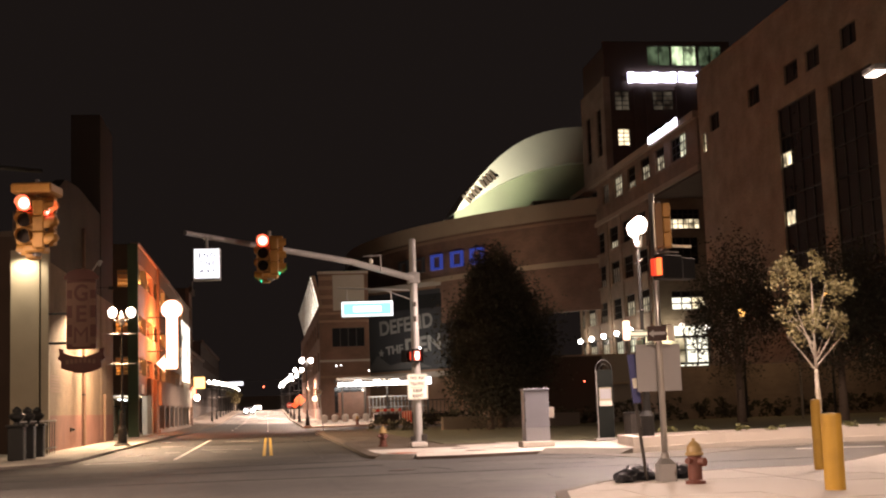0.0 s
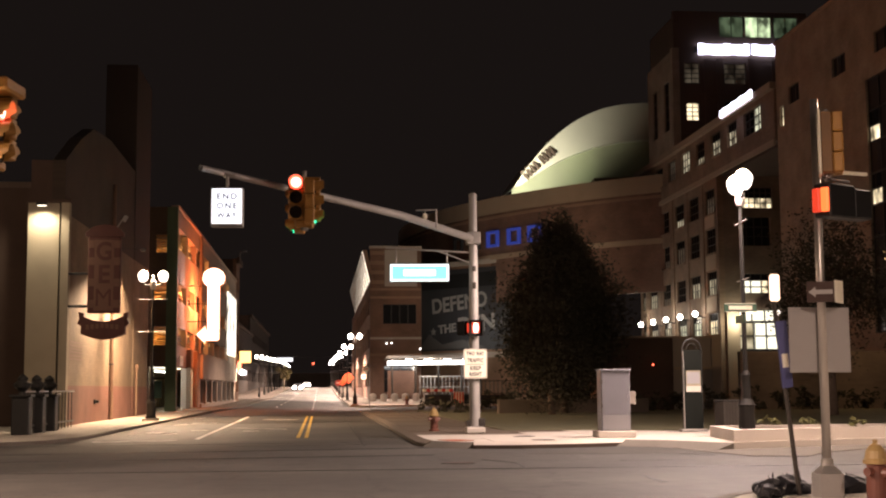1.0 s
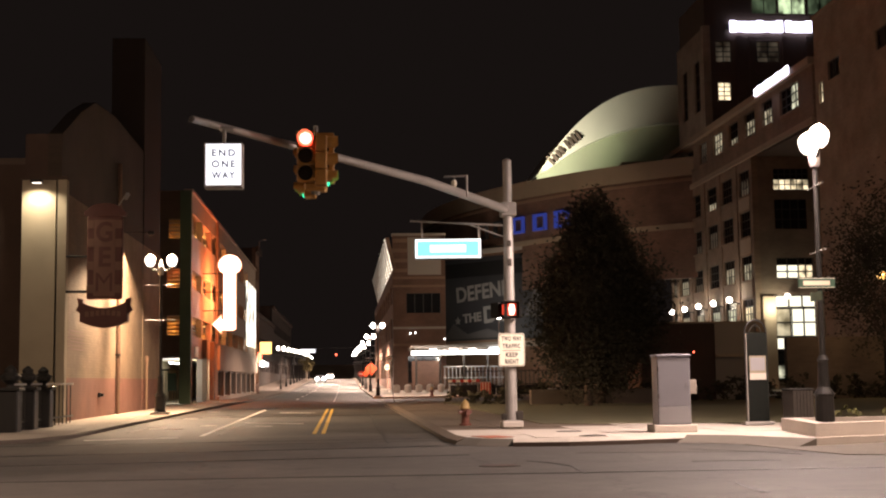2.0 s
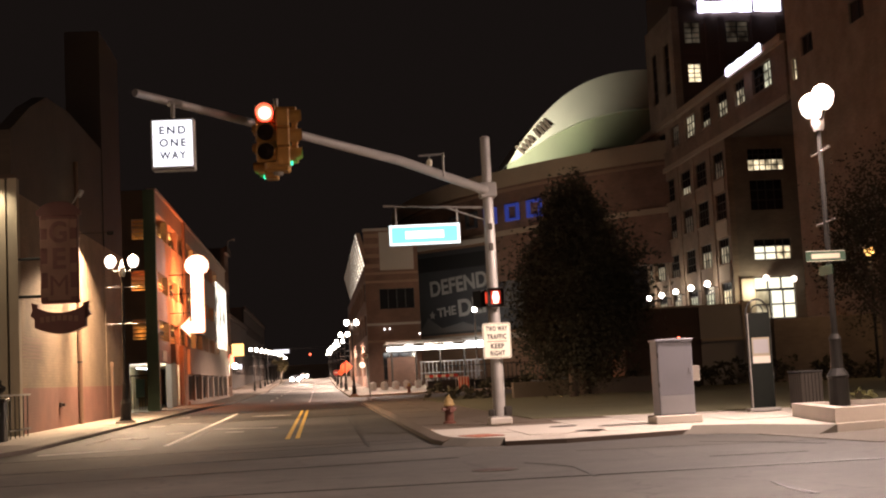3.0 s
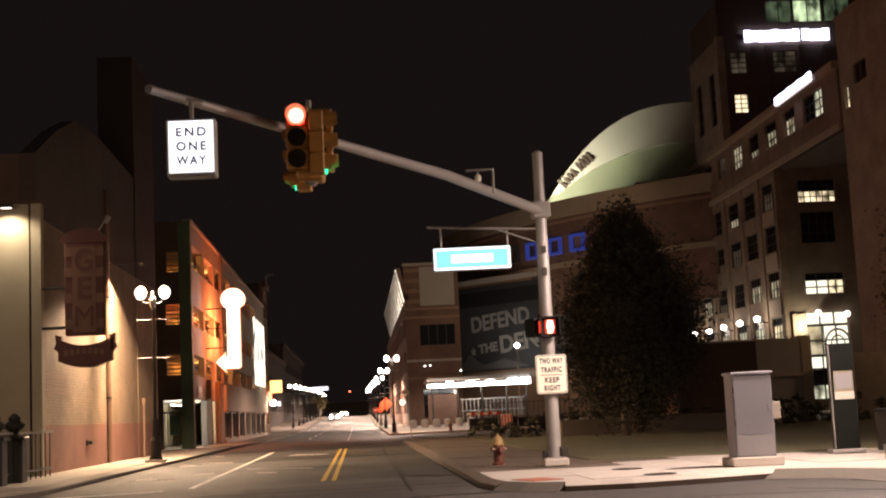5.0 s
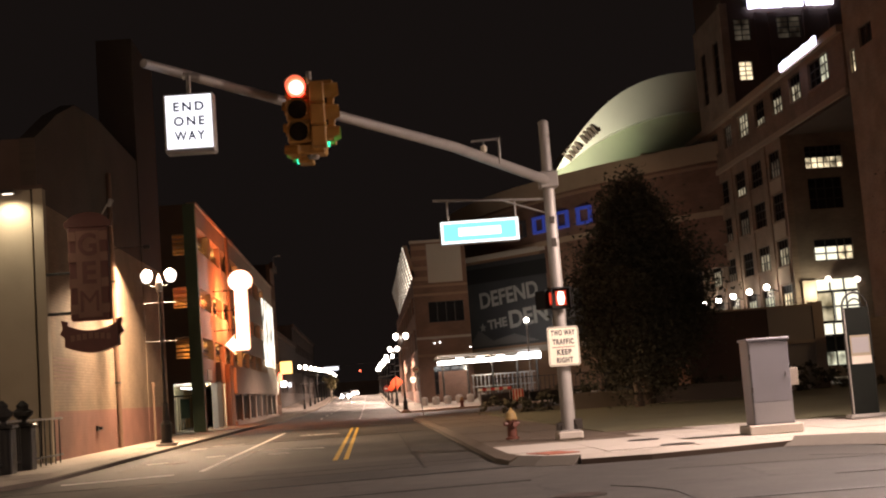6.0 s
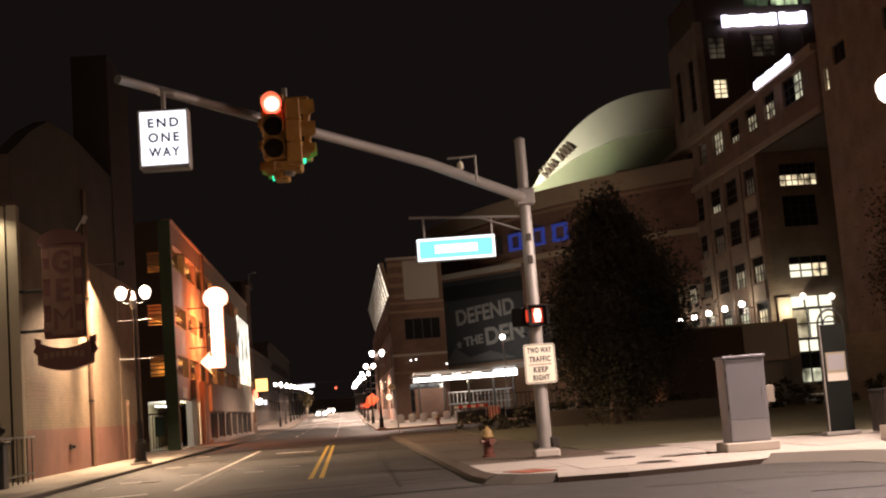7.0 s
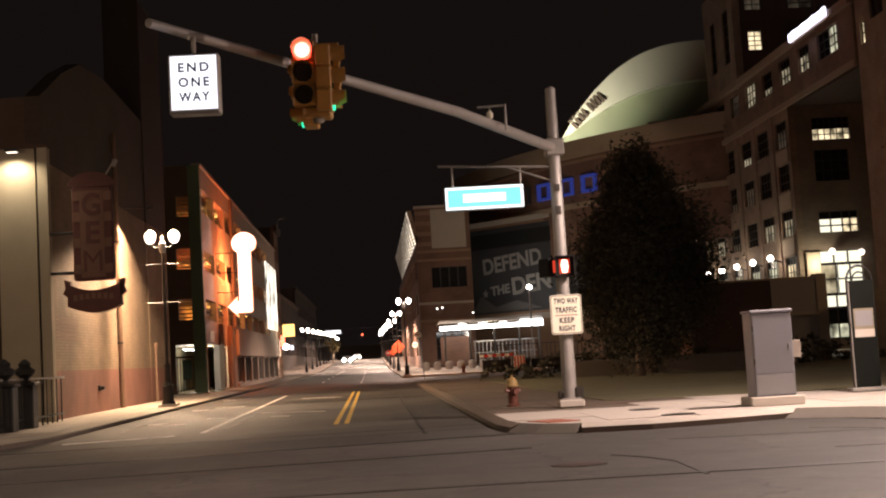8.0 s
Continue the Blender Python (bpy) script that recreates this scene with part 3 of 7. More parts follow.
stripe("tar_seam", (-9.0, 35.4), (3.4, 37.0), 0.35, TAR, "dark tar seam across the junction")
stripe("tar_seam", (-12.0, 39.6), (2.9, 40.6), 0.12, TAR, "dark tar seam across the junction")
for a, b in (((3.0, 31.3), (3.3, 30.7)), ((3.3, 30.7), (3.5, 29.9)), ((3.5, 29.9), (3.42, 28.2)), ((5.0, 26.1), (4.95, 24.6)), ((5.6, 30.45), (7.05, 30.35)), ((6.5, 34.0), (7.3, 33.0)), ((7.3, 33.0), (7.9, 31.8)), ((4.95, 25.8), (4.88, 24.6))):
    stripe("tar_seam", a, b, 0.05, TAR, "dark crack filled with tar")
for x0, y0, x1, y1, w in ((-14, 31.6, 2.2, 33.4, 0.10), (-16, 29.0, 12, 28.2, 0.16), (-3.4, 44.6, -3.7, 78, 0.07), (0.9, 38.6, 1.1, 92, 0.07), (-6.2, 47, -6.4, 84, 0.06), (-7.3, 61.5, 2.4, 62.3, 0.10), (-7.3, 76.2, 2.4, 75.8, 0.12)):
    stripe("tar_seam", (x0, y0), (x1, y1), w, TAR, "thin dark tar seam in the asphalt")
for pts in ([(4.2, 33.4), (8.8, 32.6), (9.2, 34.4), (5.6, 35.3)], [(-6.9, 64.5), (-4.6, 64.2), (-4.7, 73.0), (-6.8, 73.4)], [(-2.6, 38.6), (2.2, 39.3), (2.1, 42.6), (-2.4, 42.0)]):
    ob = part("asphalt_patch", prism(pts, 0.0005, 0.003), NEW_ASPHALT)
    tagged(ob, "darker repair patch in the asphalt", "road patch", "asphalt patches", "structure")
for x, y, r in ((2.40, 30.25, 0.34), (-5.2, 49.5, 0.3)):
    cover = thing("manhole_cover", (x, y, 0.0), 0, "rusty round iron manhole cover set in asphalt", "manhole cover")
    part("lid", lathe([(r * 0.86, 0.0), (r * 0.86, 0.009), (r * 0.8, 0.012)], 24), RUST, cover)
    part("ring", lathe([(r, 0.0), (r, 0.006), (r * 0.88, 0.007)], 24), IRON, cover)


# ---------------- theatre ----------------
theatre = thing("theatre", label="old theatre of buff brick with a red-painted base", category="building")
TX = -9.9
def side_plate(outline, x0, x1):
    """An upright plate across x, with an outline in y and z."""
    bm = bmesh.new()
    a, b = [bm.verts.new((x0, y, z)) for y, z in outline], [bm.verts.new((x1, y, z)) for y, z in outline]
    bm.faces.new(a), bm.faces.new(b[::-1])
    for k in range(len(outline)):
        n = (k + 1) % len(outline)
        bm.faces.new((a[k], b[k], b[n], a[n]))
    bmesh.ops.recalc_face_normals(bm, faces=bm.faces)
    return bm


part("wall", side_plate([(55.5, 0.03), (74.2, 0.03), (74.2, 8.2), (55.5, 8.2)], TX, TX - 0.5), GEM_BRICK, theatre, "buff brick side wall with a red painted base")
part("gable", side_plate([(55.5, 8.2), (74.2, 8.2), (74.2, 12.85), (66.0, 12.95), (61.5, 12.6), (58.6, 11.6), (55.5, 10.2)], TX - 0.01, TX - 0.5), UNLIT_GABLE, theatre, "brick gable, coloured dark where no light reaches")
part("chimney", side_plate([(74.2, 0.03), (80.0, 0.03), (80.0, 8.2), (74.2, 8.2)], TX + 0.02, TX - 1.6), GEM_BRICK, theatre, "foot of the broad brick chimney flush with the wall")
part("chimney", side_plate([(74.2, 8.2), (80.0, 8.2), (80.0, 18.6), (74.2, 18.6)], TX + 0.02, TX - 1.6), UNLIT_CHIMNEY, theatre, "tall brick chimney, coloured near black as unlit")
part("wall", grid_wall("y", 80.0, 0.4, -26, TX - 1.6, 0.1, 10.3), STAD_BRICK, theatre, "dark rear wall")
part("wall", grid_wall("y", 56.1, 0.4, -26, -11.2, 0.1, 9.2), UNLIT_BRICK, theatre, "dark recessed front wall")
part("wall", grid_wall("x", -26, 0.4, 56.5, 80.0, 0.1, 9.2), STAD_BRICK, theatre, "dark back wall")
part("wall", grid_wall("y", 55.56, 0.4, -11.2, TX - 0.5, 8.5, 10.2), UNLIT_BRICK, theatre, "dark wall over the piers")
part("roof", boxes((-26, TX - 0.5, 56.5, 74.2, 9.2, 9.5), (-26, TX - 1.6, 74.2, 80.0, 9.2, 9.5)), DARK_TOWER, theatre)
part("pier", boxes((-11.2, -10.05, 55.2, 56.1, 0.03, 8.5)), STONE_STRIP, theatre, "smooth pale stone pier")
part("pier", boxes((-9.96, -9.66, 55.1, 55.49, 0.03, 8.5), (-10.05, -9.96, 55.42, 55.9, 0.1, 8.5)), STONE_STRIP, theatre, "smooth pale stone pier")
part("coping", boxes((-11.25, -9.62, 55.05, 55.55, 8.5, 8.62)), UNLIT_BRICK, theatre, "dark coping over the piers")
part("downpipe", rods(((-10.005, 55.33, 0.15), (-10.005, 55.33, 8.45), 0.04)), DARK_METAL, theatre, "dark downpipe between the piers")
# real pipe, drawn broad and dark so its shadow streak is included
part("downpipe", rods(((TX + 0.10, 66.8, 0.08), (TX + 0.10, 66.8, 11.0), 0.09)), GUTTER, theatre, "downpipe made broad and dark to take in its shadow")
for z in (2.6, 6.6):
    part("bracket", boxes((TX, TX + 0.2, 66.68, 66.92, z, z + 0.06)), DARK_METAL, theatre)
part("conduit", rods(((TX + 0.09, 75.2, 0.08), (TX + 0.09, 75.2, 2.5), 0.055), ((TX + 0.09, 75.2, 2.5), (TX + 0.09, 75.2, 2.75), 0.1)), STAD_FASCIA, theatre, "brown conduit pipe with a box")
part("hose_tap", boxes((TX, TX + 0.2, 62.8, 63.0, 0.9, 1.0), (TX, TX + 0.08, 62.7, 63.1, 0.86, 1.04)), DARK_METAL, theatre, "small wall tap")
# faint painted notice on the brick
part("painted_notice", boxes(*[(TX, TX + 0.004, 56.6, 59.6 + 0.3 * (k % 2), 3.30 - 0.13 * k, 3.35 - 0.13 * k) for k in range(6)]), GEM_TAN, theatre, "faded lines of painted notice")

downlight = thing("wall_downlight", (-10.62, 54.78, 8.36), 0, "small lit box downlight over the pale stone pier", "wall lamp")
part("arm", boxes((-0.03, 0.03, 0.1, 0.42, 0.0, 0.05)), DARK_METAL, downlight)
part("housing", boxes((-0.2, 0.2, -0.1, 0.12, -0.02, 0.09), bevel=0.02), DARK_METAL, downlight)
part("lamp_glass", boxes((-0.15, 0.15, -0.07, 0.09, -0.03, -0.021)), GLOBE, downlight, "lit glass")
spot_lamp((-10.62, 54.72, 8.3), (-10.62, 54.95, 5.5), 300, 150, (1.0, 0.84, 0.60), 0.7, 0.12)

# ---------------- theatre blade sign ----------------
gem = thing("theatre_blade_sign", (-8.33, 55.2, -0.14), 0, "maroon vertical theatre sign with a ribbon base on brackets", "sign")
part("body", boxes((-0.60, 0.60, -0.16, 0.16, 4.45, 7.35), bevel=0.04), GEM_RED, gem)
part("face_panel", boxes((-0.36, 0.36, -0.19, -0.161, 4.55, 7.22)), GEM_TAN, gem, "tan panel behind the letters")
for z in (4.75, 5.55, 6.35, 7.0):
    for s in (-1, 1):
        part("edge_block", boxes((s * 0.48 - 0.12, s * 0.48 + 0.12, -0.185, -0.161, z - 0.09, z + 0.2), bevel=0.01), GEM_TAN, gem)
crown = [(0.62 * math.cos(radians(a)), 7.35 + 0.34 * math.sin(radians(a))) for a in range(0, 181, 15)]
part("crown", plate([(0.70, 7.35), (0.72, 7.5)] + [(x * 1.05, z + 0.12) for x, z in crown[1:-1]] + [(-0.72, 7.5), (-0.70, 7.35)], -0.14, 0.14), GEM_RED, gem, "rounded maroon head of the sign")
rib = bmesh.new()
top = [(-0.80 + 0.16 * k, 4.40 - 0.34 * math.cos((k - 5) / 5 * 1.2)) for k in range(11)]
plate([(x, z - 0.60) for x, z in top] + [(x, z + 0.08) for x, z in top[::-1]], -0.24, 0.24, rib)
part("ribbon", rib, GEM_RED, gem, "curved maroon ribbon under the letters")
for s in (-1, 1):
    part("ribbon_tail", plate([(a * s, b) for a, b in ((0.78, 3.92), (0.96, 4.08), (0.88, 4.24), (0.92, 4.5), (0.72, 4.44))[::s]], -0.12, 0.12), GEM_RED, gem)
part("ribbon_print", boxes(*[(-0.62 + 0.18 * k, -0.5 + 0.18 * k, -0.252, -0.238, 3.90 - 0.02 * abs(k - 3.3), 4.08 - 0.02 * abs(k - 3.3)) for k in range(7)]), GEM_TAN, gem, "unreadable letters as bars")
for ch, z in (("G", 6.75), ("E", 5.88), ("M", 5.0)):
    lettering(ch, 0.95, (0, -0.195, z), GEM_RED, gem, "letter", "maroon letter", width=0.56 if ch != "E" else 0.42, deep=0.012, face=0.0 if ch == "M" else 0.025)
for z in (4.72, 5.95):
    part("bracket", rods(((-1.54, 0, z), (-0.55, 0, z), 0.05)), DARK_METAL, gem)
part("gooseneck", rods(((0.3, 0.0, 7.5), (0.75, -0.3, 8.1), 0.025), ((0.75, -0.3, 8.1), (0.85, -0.6, 8.05), 0.025), ((0.85, -0.6, 8.05), (0.8, -0.7, 7.85), 0.09, 0.05)), GALV, gem, "thin lamp arm over the sign")
# unseen fixture, assumed and added to carry the light wash on the wall
flood = thing("wall_floodlight", (TX, 67.5, 7.9), 0, "assumed small floodlight on an arm, added for the wash on the buff wall", "wall lamp")
part("arm", rods(((0.0, 0, 0.15), (1.25, 0, 0.15), 0.014)), BLACK, flood)
part("housing", boxes((1.22, 1.5, -0.1, 0.1, 0.03, 0.2), bevel=0.03), BLACK, flood)
spot_lamp((TX + 1.38, 67.5, 7.9), (TX + 1.38, 67.5, 0.0), 5200, 141, (1.0, 0.68, 0.43), 0.18, 0.08)

# ---------------- parking garage ----------------
GX = -9.42
garage = thing("parking_garage", label="concrete parking garage with open decks and green corner", category="building")
decks = ((10.6, 12.0), (7.2, 8.4), (4.3, 5.5))
bays = [(91.2 + 6.05 * k, 96.4 + 6.05 * k) for k in range(8)]
holes = [(a, b, c, d) for a, b in bays for c, d in decks]
holes += [(91.2, 97.0, 0.0, 2.9), (98.0, 101.6, 0.0, 2.9)]
gf = [(108.0 + 5.8 * k, 113.0 + 5.8 * k) for k in range(7)]
holes += [(a, b, 0.32, 2.25) for a, b in gf]
part("wall", grid_wall("x", GX, -0.35, 90.4, 150.0, 0.1, 13.2, holes), GARAGE_CONC, garage, "stained concrete street front with open decks")
part("coping", boxes((GX - 0.45, GX + 0.12, 90.3, 150.1, 13.2, 13.35)), GARAGE_CONC, garage)
part("wall", grid_wall("y", 90.05, 0.35, -24.0, GX - 0.62, 0.1, 13.2, [(-10.75, -9.95, 10.25, 11.45), (-10.85, -10.0, 7.2, 8.4), (-10.85, -10.0, 4.3, 5.5), (-11.1, -10.05, 0.1, 2.9)]), GARAGE_END, garage, "dark brown end wall with openings")
for z0, z1 in ((10.25, 11.45), (7.2, 8.4), (4.3, 5.5)):
    for k in range(5):
        z = z0 + (z1 - z0) * (k + 0.5) / 5
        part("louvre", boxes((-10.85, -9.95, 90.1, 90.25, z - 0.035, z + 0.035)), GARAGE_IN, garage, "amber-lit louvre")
part("corner_column", boxes((GX - 0.62, GX + 0.06, 89.95, 90.4, 0.1, 13.2)), GARAGE_GREEN, garage, "green corner column")
for z in (3.2, 6.3, 9.5, 13.0):
    part("deck", boxes((-23.5, GX - 0.36, 90.45, 149.5, z - 0.3, z - 0.02)), GARAGE_CONC, garage)
part("wall", grid_wall("y", 150.0, -0.35, -24, GX - 0.36, 0.1, 13.2), GARAGE_CONC, garage)
part("wall", grid_wall("x", -24, 0.35, 90.4, 149.6, 0.1, 13.2), GARAGE_CONC, garage)
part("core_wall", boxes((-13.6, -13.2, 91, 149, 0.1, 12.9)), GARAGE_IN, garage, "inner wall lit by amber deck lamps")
for z in (6.0, 9.2, 12.68):
    for y in (94, 106, 118, 130, 142):
        lampg = part("deck_lamp", boxes((-11.6, -11.2, y - 0.5, y + 0.5, z - 0.08, z - 0.001)), GARAGE_LIT, garage, "amber deck lamp")
    point_lamp((-11.4, 93.0, z - 0.5), 120, (1.0, 0.50, 0.14), 0.15)
    point_lamp((-11.4, 112.0, z - 0.5), 150, (1.0, 0.50, 0.14), 0.15)
    point_lamp((-11.4, 134.0, z - 0.5), 150, (1.0, 0.50, 0.14), 0.15)
for k, (a, b) in enumerate(bays):
    for c, d in decks:
        part("cable_rail", boxes(*[(GX - 0.2, GX - 0.17, a, b, c + 0.15 + 0.22 * j, c + 0.19 + 0.22 * j) for j in range(3)]), DARK_METAL, garage)
for a, b in gf:
    part("grille", boxes((GX - 0.2, GX - 0.15, a, b, 0.33, 0.40), (GX - 0.2, GX - 0.15, a, b, 2.16, 2.24), *[(GX - 0.2, GX - 0.15, a + (b - a) * j / 4 - 0.04, a + (b - a) * j / 4 + 0.04, 0.40, 2.16) for j in range(5)]), GALV, garage, "pale steel window grille")
    part("pane", boxes((GX - 0.30, GX - 0.26, a, b, 0.33, 2.24)), GLASS_DARK, garage)
for y in (97.5, 102.6, 106.8):
    part("pilaster", boxes((GX + 0.003, GX + (0.3 if y < 104 else 0.15), y - 0.45, y + 0.45, 0.16 if y < 104 else 4.2, 4.2 if y < 104 else 13.2)), STAD_FASCIA, garage, "projecting brown pilaster")
part("plinth", boxes((GX + 0.003, GX + 0.14, 107.4, 149.9, -0.1, 0.31)), GARAGE_CONC, garage, "stained concrete plinth")
part("spandrel_panel", boxes((GX + 0.004, GX + 0.22, 107.4, 149.9, 2.27, 4.1)), GARAGE_CONC, garage, "plain concrete spandrel over the grilles")
for y0 in (91.6, 94.6):
    part("tube", boxes((-10.9, -10.75, y0, y0 + 1.6, 2.62, 2.68)), TUBE_LIT, garage, "lit fluorescent tube")
point_lamp((-10.9, 93.6, 2.4), 220, (0.85, 0.95, 0.90), 0.2)
point_lamp((-10.4, 99.8, 2.4), 260, (1.0, 0.95, 0.60), 0.2)
part("lobby_wall", boxes((-13.0, -12.6, 90.6, 105, 0.1, 2.9)), STAD_PANEL, garage)
gate = part("gate", boxes((-11.1, -10.05, 90.15, 90.21, 2.15, 2.22)), DARK_METAL, garage, "top bar of the steel entrance gate")
for k in range(7):
    part("bar", boxes((-11.05 + 0.16 * k, -11.02 + 0.16 * k, 90.16, 90.2, 0.16, 2.15)), DARK_METAL, gate)
part("notice_board", boxes((GX + 0.005, GX + 0.05, 92.4, 94.4, 3.02, 3.66)), SIGN_WHITE, garage, "small white notice on the wall")
part("entry_poster", boxes((-10.75, -10.25, 90.12, 90.15, 0.9, 2.0)), SIGN_GREEN, garage, "green poster by the gate")
ban = thing("lit_wall_banner", label="tall white lit banner on the garage front", category="banner")
part("cloth", boxes((GX + 0.002, GX + 0.05, 136.5, 149.8, 4.9, 11.2)), BANNER_LIT, ban)
for k in range(4):
    part("print", boxes((GX + 0.052, GX + 0.056, 137.6 + 2.9 * k, 138.3 + 2.9 * k, 9.2 - (k % 2) * 1.6, 11.1)), GARAGE_CONC, ban, "grey stripe printed on the cloth")
point_lamp((GX + 1.6, 143, 5.0), 50, (1.0, 0.9, 0.7), 0.2)

# neon arrow sign
neon = thing("neon_arrow_sign", (-7.56, 96.0, 0.956), 0, "large white-hot neon arrow sign with a round top", "neon sign")
outline = [(-0.42, 9.35), (-0.42, 5.95), (-0.42, 5.62), (-0.55, 5.62), (-0.55, 5.95), (-1.25, 5.2), (-0.55, 4.42), (-0.55, 4.68), (0.36, 4.68), (0.50, 4.82), (0.50, 9.35)]
outline += [(0.04 + 0.86 * math.cos(radians(a)), 9.98 + 0.86 * math.sin(radians(a))) for a in range(-35, 221, 15)]
part("cabinet_body", plate(outline, -0.10, 0.22), NEON_EDGE, neon, "sheet-metal body edged in orange neon")
inner = [(-0.34, 9.3), (-0.34, 5.5), (-0.62, 5.5), (-0.62, 5.68), (-1.1, 5.2), (-0.62, 4.66), (-0.62, 4.78), (0.33, 4.78), (0.41, 4.86), (0.41, 9.3)]
inner += [(0.04 + 0.76 * math.cos(radians(a)), 9.98 + 0.76 * math.sin(radians(a))) for a in range(-35, 221, 15)]
part("lit_face", plate(inner, -0.13, -0.101), NEON_LIT, neon, "white lit face")
for z in (9.3, 6.3, 7.8):
    part("bracket", rods(((-1.92, 0.05, z), (-0.35, 0.05, z), 0.04)), DARK_METAL, neon)
for o in neon.children:
    o.data.transform(Matrix.Diagonal((0.90, 0.90, 0.815, 1)))
point_lamp((-8.4, 100.6, 8.4), 850, (1.0, 0.17, 0.04), 0.4)
point_lamp((-8.0, 99.8, 6.2), 450, (1.0, 0.22, 0.06), 0.4)
point_lamp((-8.2, 103.6, 7.4), 750, (1.0, 0.30, 0.10), 0.4)

# buildings beyond the garage
def plain_block(name, x0, x1, y0, y1, z1, mat_y, mat_x, label, rows=(), cols=(), glass=None, face_x=None):
    b = thing(name, label=label, category="building")
    hy = [(c0, c1, r0, r1) for c0, c1 in cols for r0, r1 in rows]
    fx = x1 if x1 < 0 else x0
    s = -1 if x1 < 0 else 1
    part("wall", grid_wall("x", fx, 0.4 * s, y0, y1, 0.0, z1, hy), mat_y, b)
    ends = sorted((fx + 0.4 * s, x0 if x1 < 0 else x1))
    part("wall", grid_wall("y", y0, 0.4, ends[0], ends[1], 0.0, z1), mat_x, b)
    part("roof", boxes((ends[0], ends[1], y0 + 0.4, y1, z1 - 0.6, z1 - 0.3)), DARK_TOWER, b)
    part("cornice", boxes((fx - (0.02 if s > 0 else 0.0) - (0.35 if s > 0 else 0), fx + (0.35 if s < 0 else 0.02), y0 - 0.3, y1, z1 - 0.5, z1 + 0.15)), UNLIT_BRICK, b)
    for k, (c0, c1, r0, r1) in enumerate(hy):
        window(b, "x", fx, s, c0, c1, r0, r1, glass[k % len(glass)] if glass else GLASS_DARK)
    return b


plain_block("shop_building", -24, GX, 150.4, 156.0, 15.8, STAD_BRICK_Y, UNLIT_BRICK, "dark brick shop building with a projecting cornice", [(1.2, 3.9), (5.5, 7.5), (9, 11), (12.3, 14)], [(151.2, 153.0), (153.6, 155.4)], [WIN_WARM, GLASS_DARK, GLASS_DARK, GLASS_DARK])
plain_block("shop_building", -26, -13.0, 173.0, 205.0, 8.5, FAR_BRICK, UNLIT_BRICK, "low brick shop row, coloured dark as unlit", [(2.0, 4.0), (5.5, 7.0)], [(175 + 5 * k, 178 + 5 * k) for k in range(6)], [GLASS_DARK, WIN_DIM, GLASS_DARK])
plain_block("shop_building", -28, -13.4, 206.0, 262.0, 12.0, FAR_BRICK, UNLIT_BRICK, "dim brick building down the street", [(3.0, 5.0), (6.5, 8.5)], [(208 + 6 * k, 211 + 6 * k) for k in range(9)], [GLASS_DARK, GLASS_DARK, WIN_DIM])
plain_block("shop_building", -28, -13.8, 264.0, 360.0, 16.0, FAR_BRICK, UNLIT_BRICK, "tall dim building far down the street", [(3.0, 5.0), (7, 9), (11, 13)], [(266 + 8 * k, 270 + 8 * k) for k in range(11)], [GLASS_DARK])
plain_block("shop_building", 9.0, 30, 262.0, 360.0, 9.0, FAR_BRICK, UNLIT_BRICK, "dim building beyond the stadium", [(3.0, 5.0)], [(266 + 8 * k, 270 + 8 * k) for k in range(11)], [GLASS_DARK])

roof_lamp = thing("roof_lamp", (GX + 0.2, 153.5, 15.9), 0, "small unlit lamp on a bent post at the roof edge", "roof lamp")
part("post", rods(((0, 0, 0), (0, 0, 0.9), 0.05), ((0, 0, 0.9), (0.5, -0.1, 1.05), 0.04)), GALV, roof_lamp)
part("lamp_head", boxes((0.4, 0.8, -0.2, 0.05, 1.0, 1.12), bevel=0.03), GALV, roof_lamp)

# ---------------- stadium ----------------
stadium = thing("stadium", label="large brick stadium with a curved drum and arched roof", category="stadium")
SX, SY = 5.9, 165.0
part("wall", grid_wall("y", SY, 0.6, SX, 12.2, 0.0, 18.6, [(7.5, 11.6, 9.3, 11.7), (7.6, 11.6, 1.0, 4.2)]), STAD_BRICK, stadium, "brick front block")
window(stadium, "y", SY, 1, 7.5, 11.6, 9.3, 11.7, GLASS_DARK, 4, 1)
window(stadium, "y", SY, 1, 7.6, 11.6, 1.0, 4.2, GLASS_DARK, 4, 2)
part("precast_panel", boxes((7.7, 11.7, SY - 0.12, SY - 0.003, 13.9, 18.4)), STAD_PANEL, stadium, "pale precast panel")
for z in (5.4, 7.4, 12.4, 13.4):
    part("brick_course", boxes((SX - 0.05, 12.2, SY - 0.1, SY - 0.004, z, z + 0.28)), STAD_PANEL if z == 7.4 else STAD_FASCIA, stadium)
for z in (14.2, 15.4, 16.6, 17.8):
    part("brick_course", boxes((SX, 7.66, SY - 0.1, SY - 0.004, z, z + 0.45)), STAD_FASCIA, stadium)
side_holes = [(168 + 9 * k, 174 + 9 * k, c, d) for k in range(9) for c, d in ((1.6, 4.6), (6.4, 9.0), (10.6, 13.0))]
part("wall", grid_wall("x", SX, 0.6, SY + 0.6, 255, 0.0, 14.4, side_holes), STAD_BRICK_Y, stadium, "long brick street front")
for k, (a, b, c, d) in enumerate(side_holes):
    window(stadium, "x", SX, 1, a, b, c, d, WIN_DIM if k % 5 == 0 else GLASS_DARK, 3, 2)
part("coping", boxes((SX - 0.1, 12.3, SY - 0.1, SY + 0.7, 18.6, 18.9)), STAD_PANEL, stadium)
part("roof", boxes((SX + 0.6, 40, 196, 255, 13.8, 14.2)), DARK_TOWER, stadium)

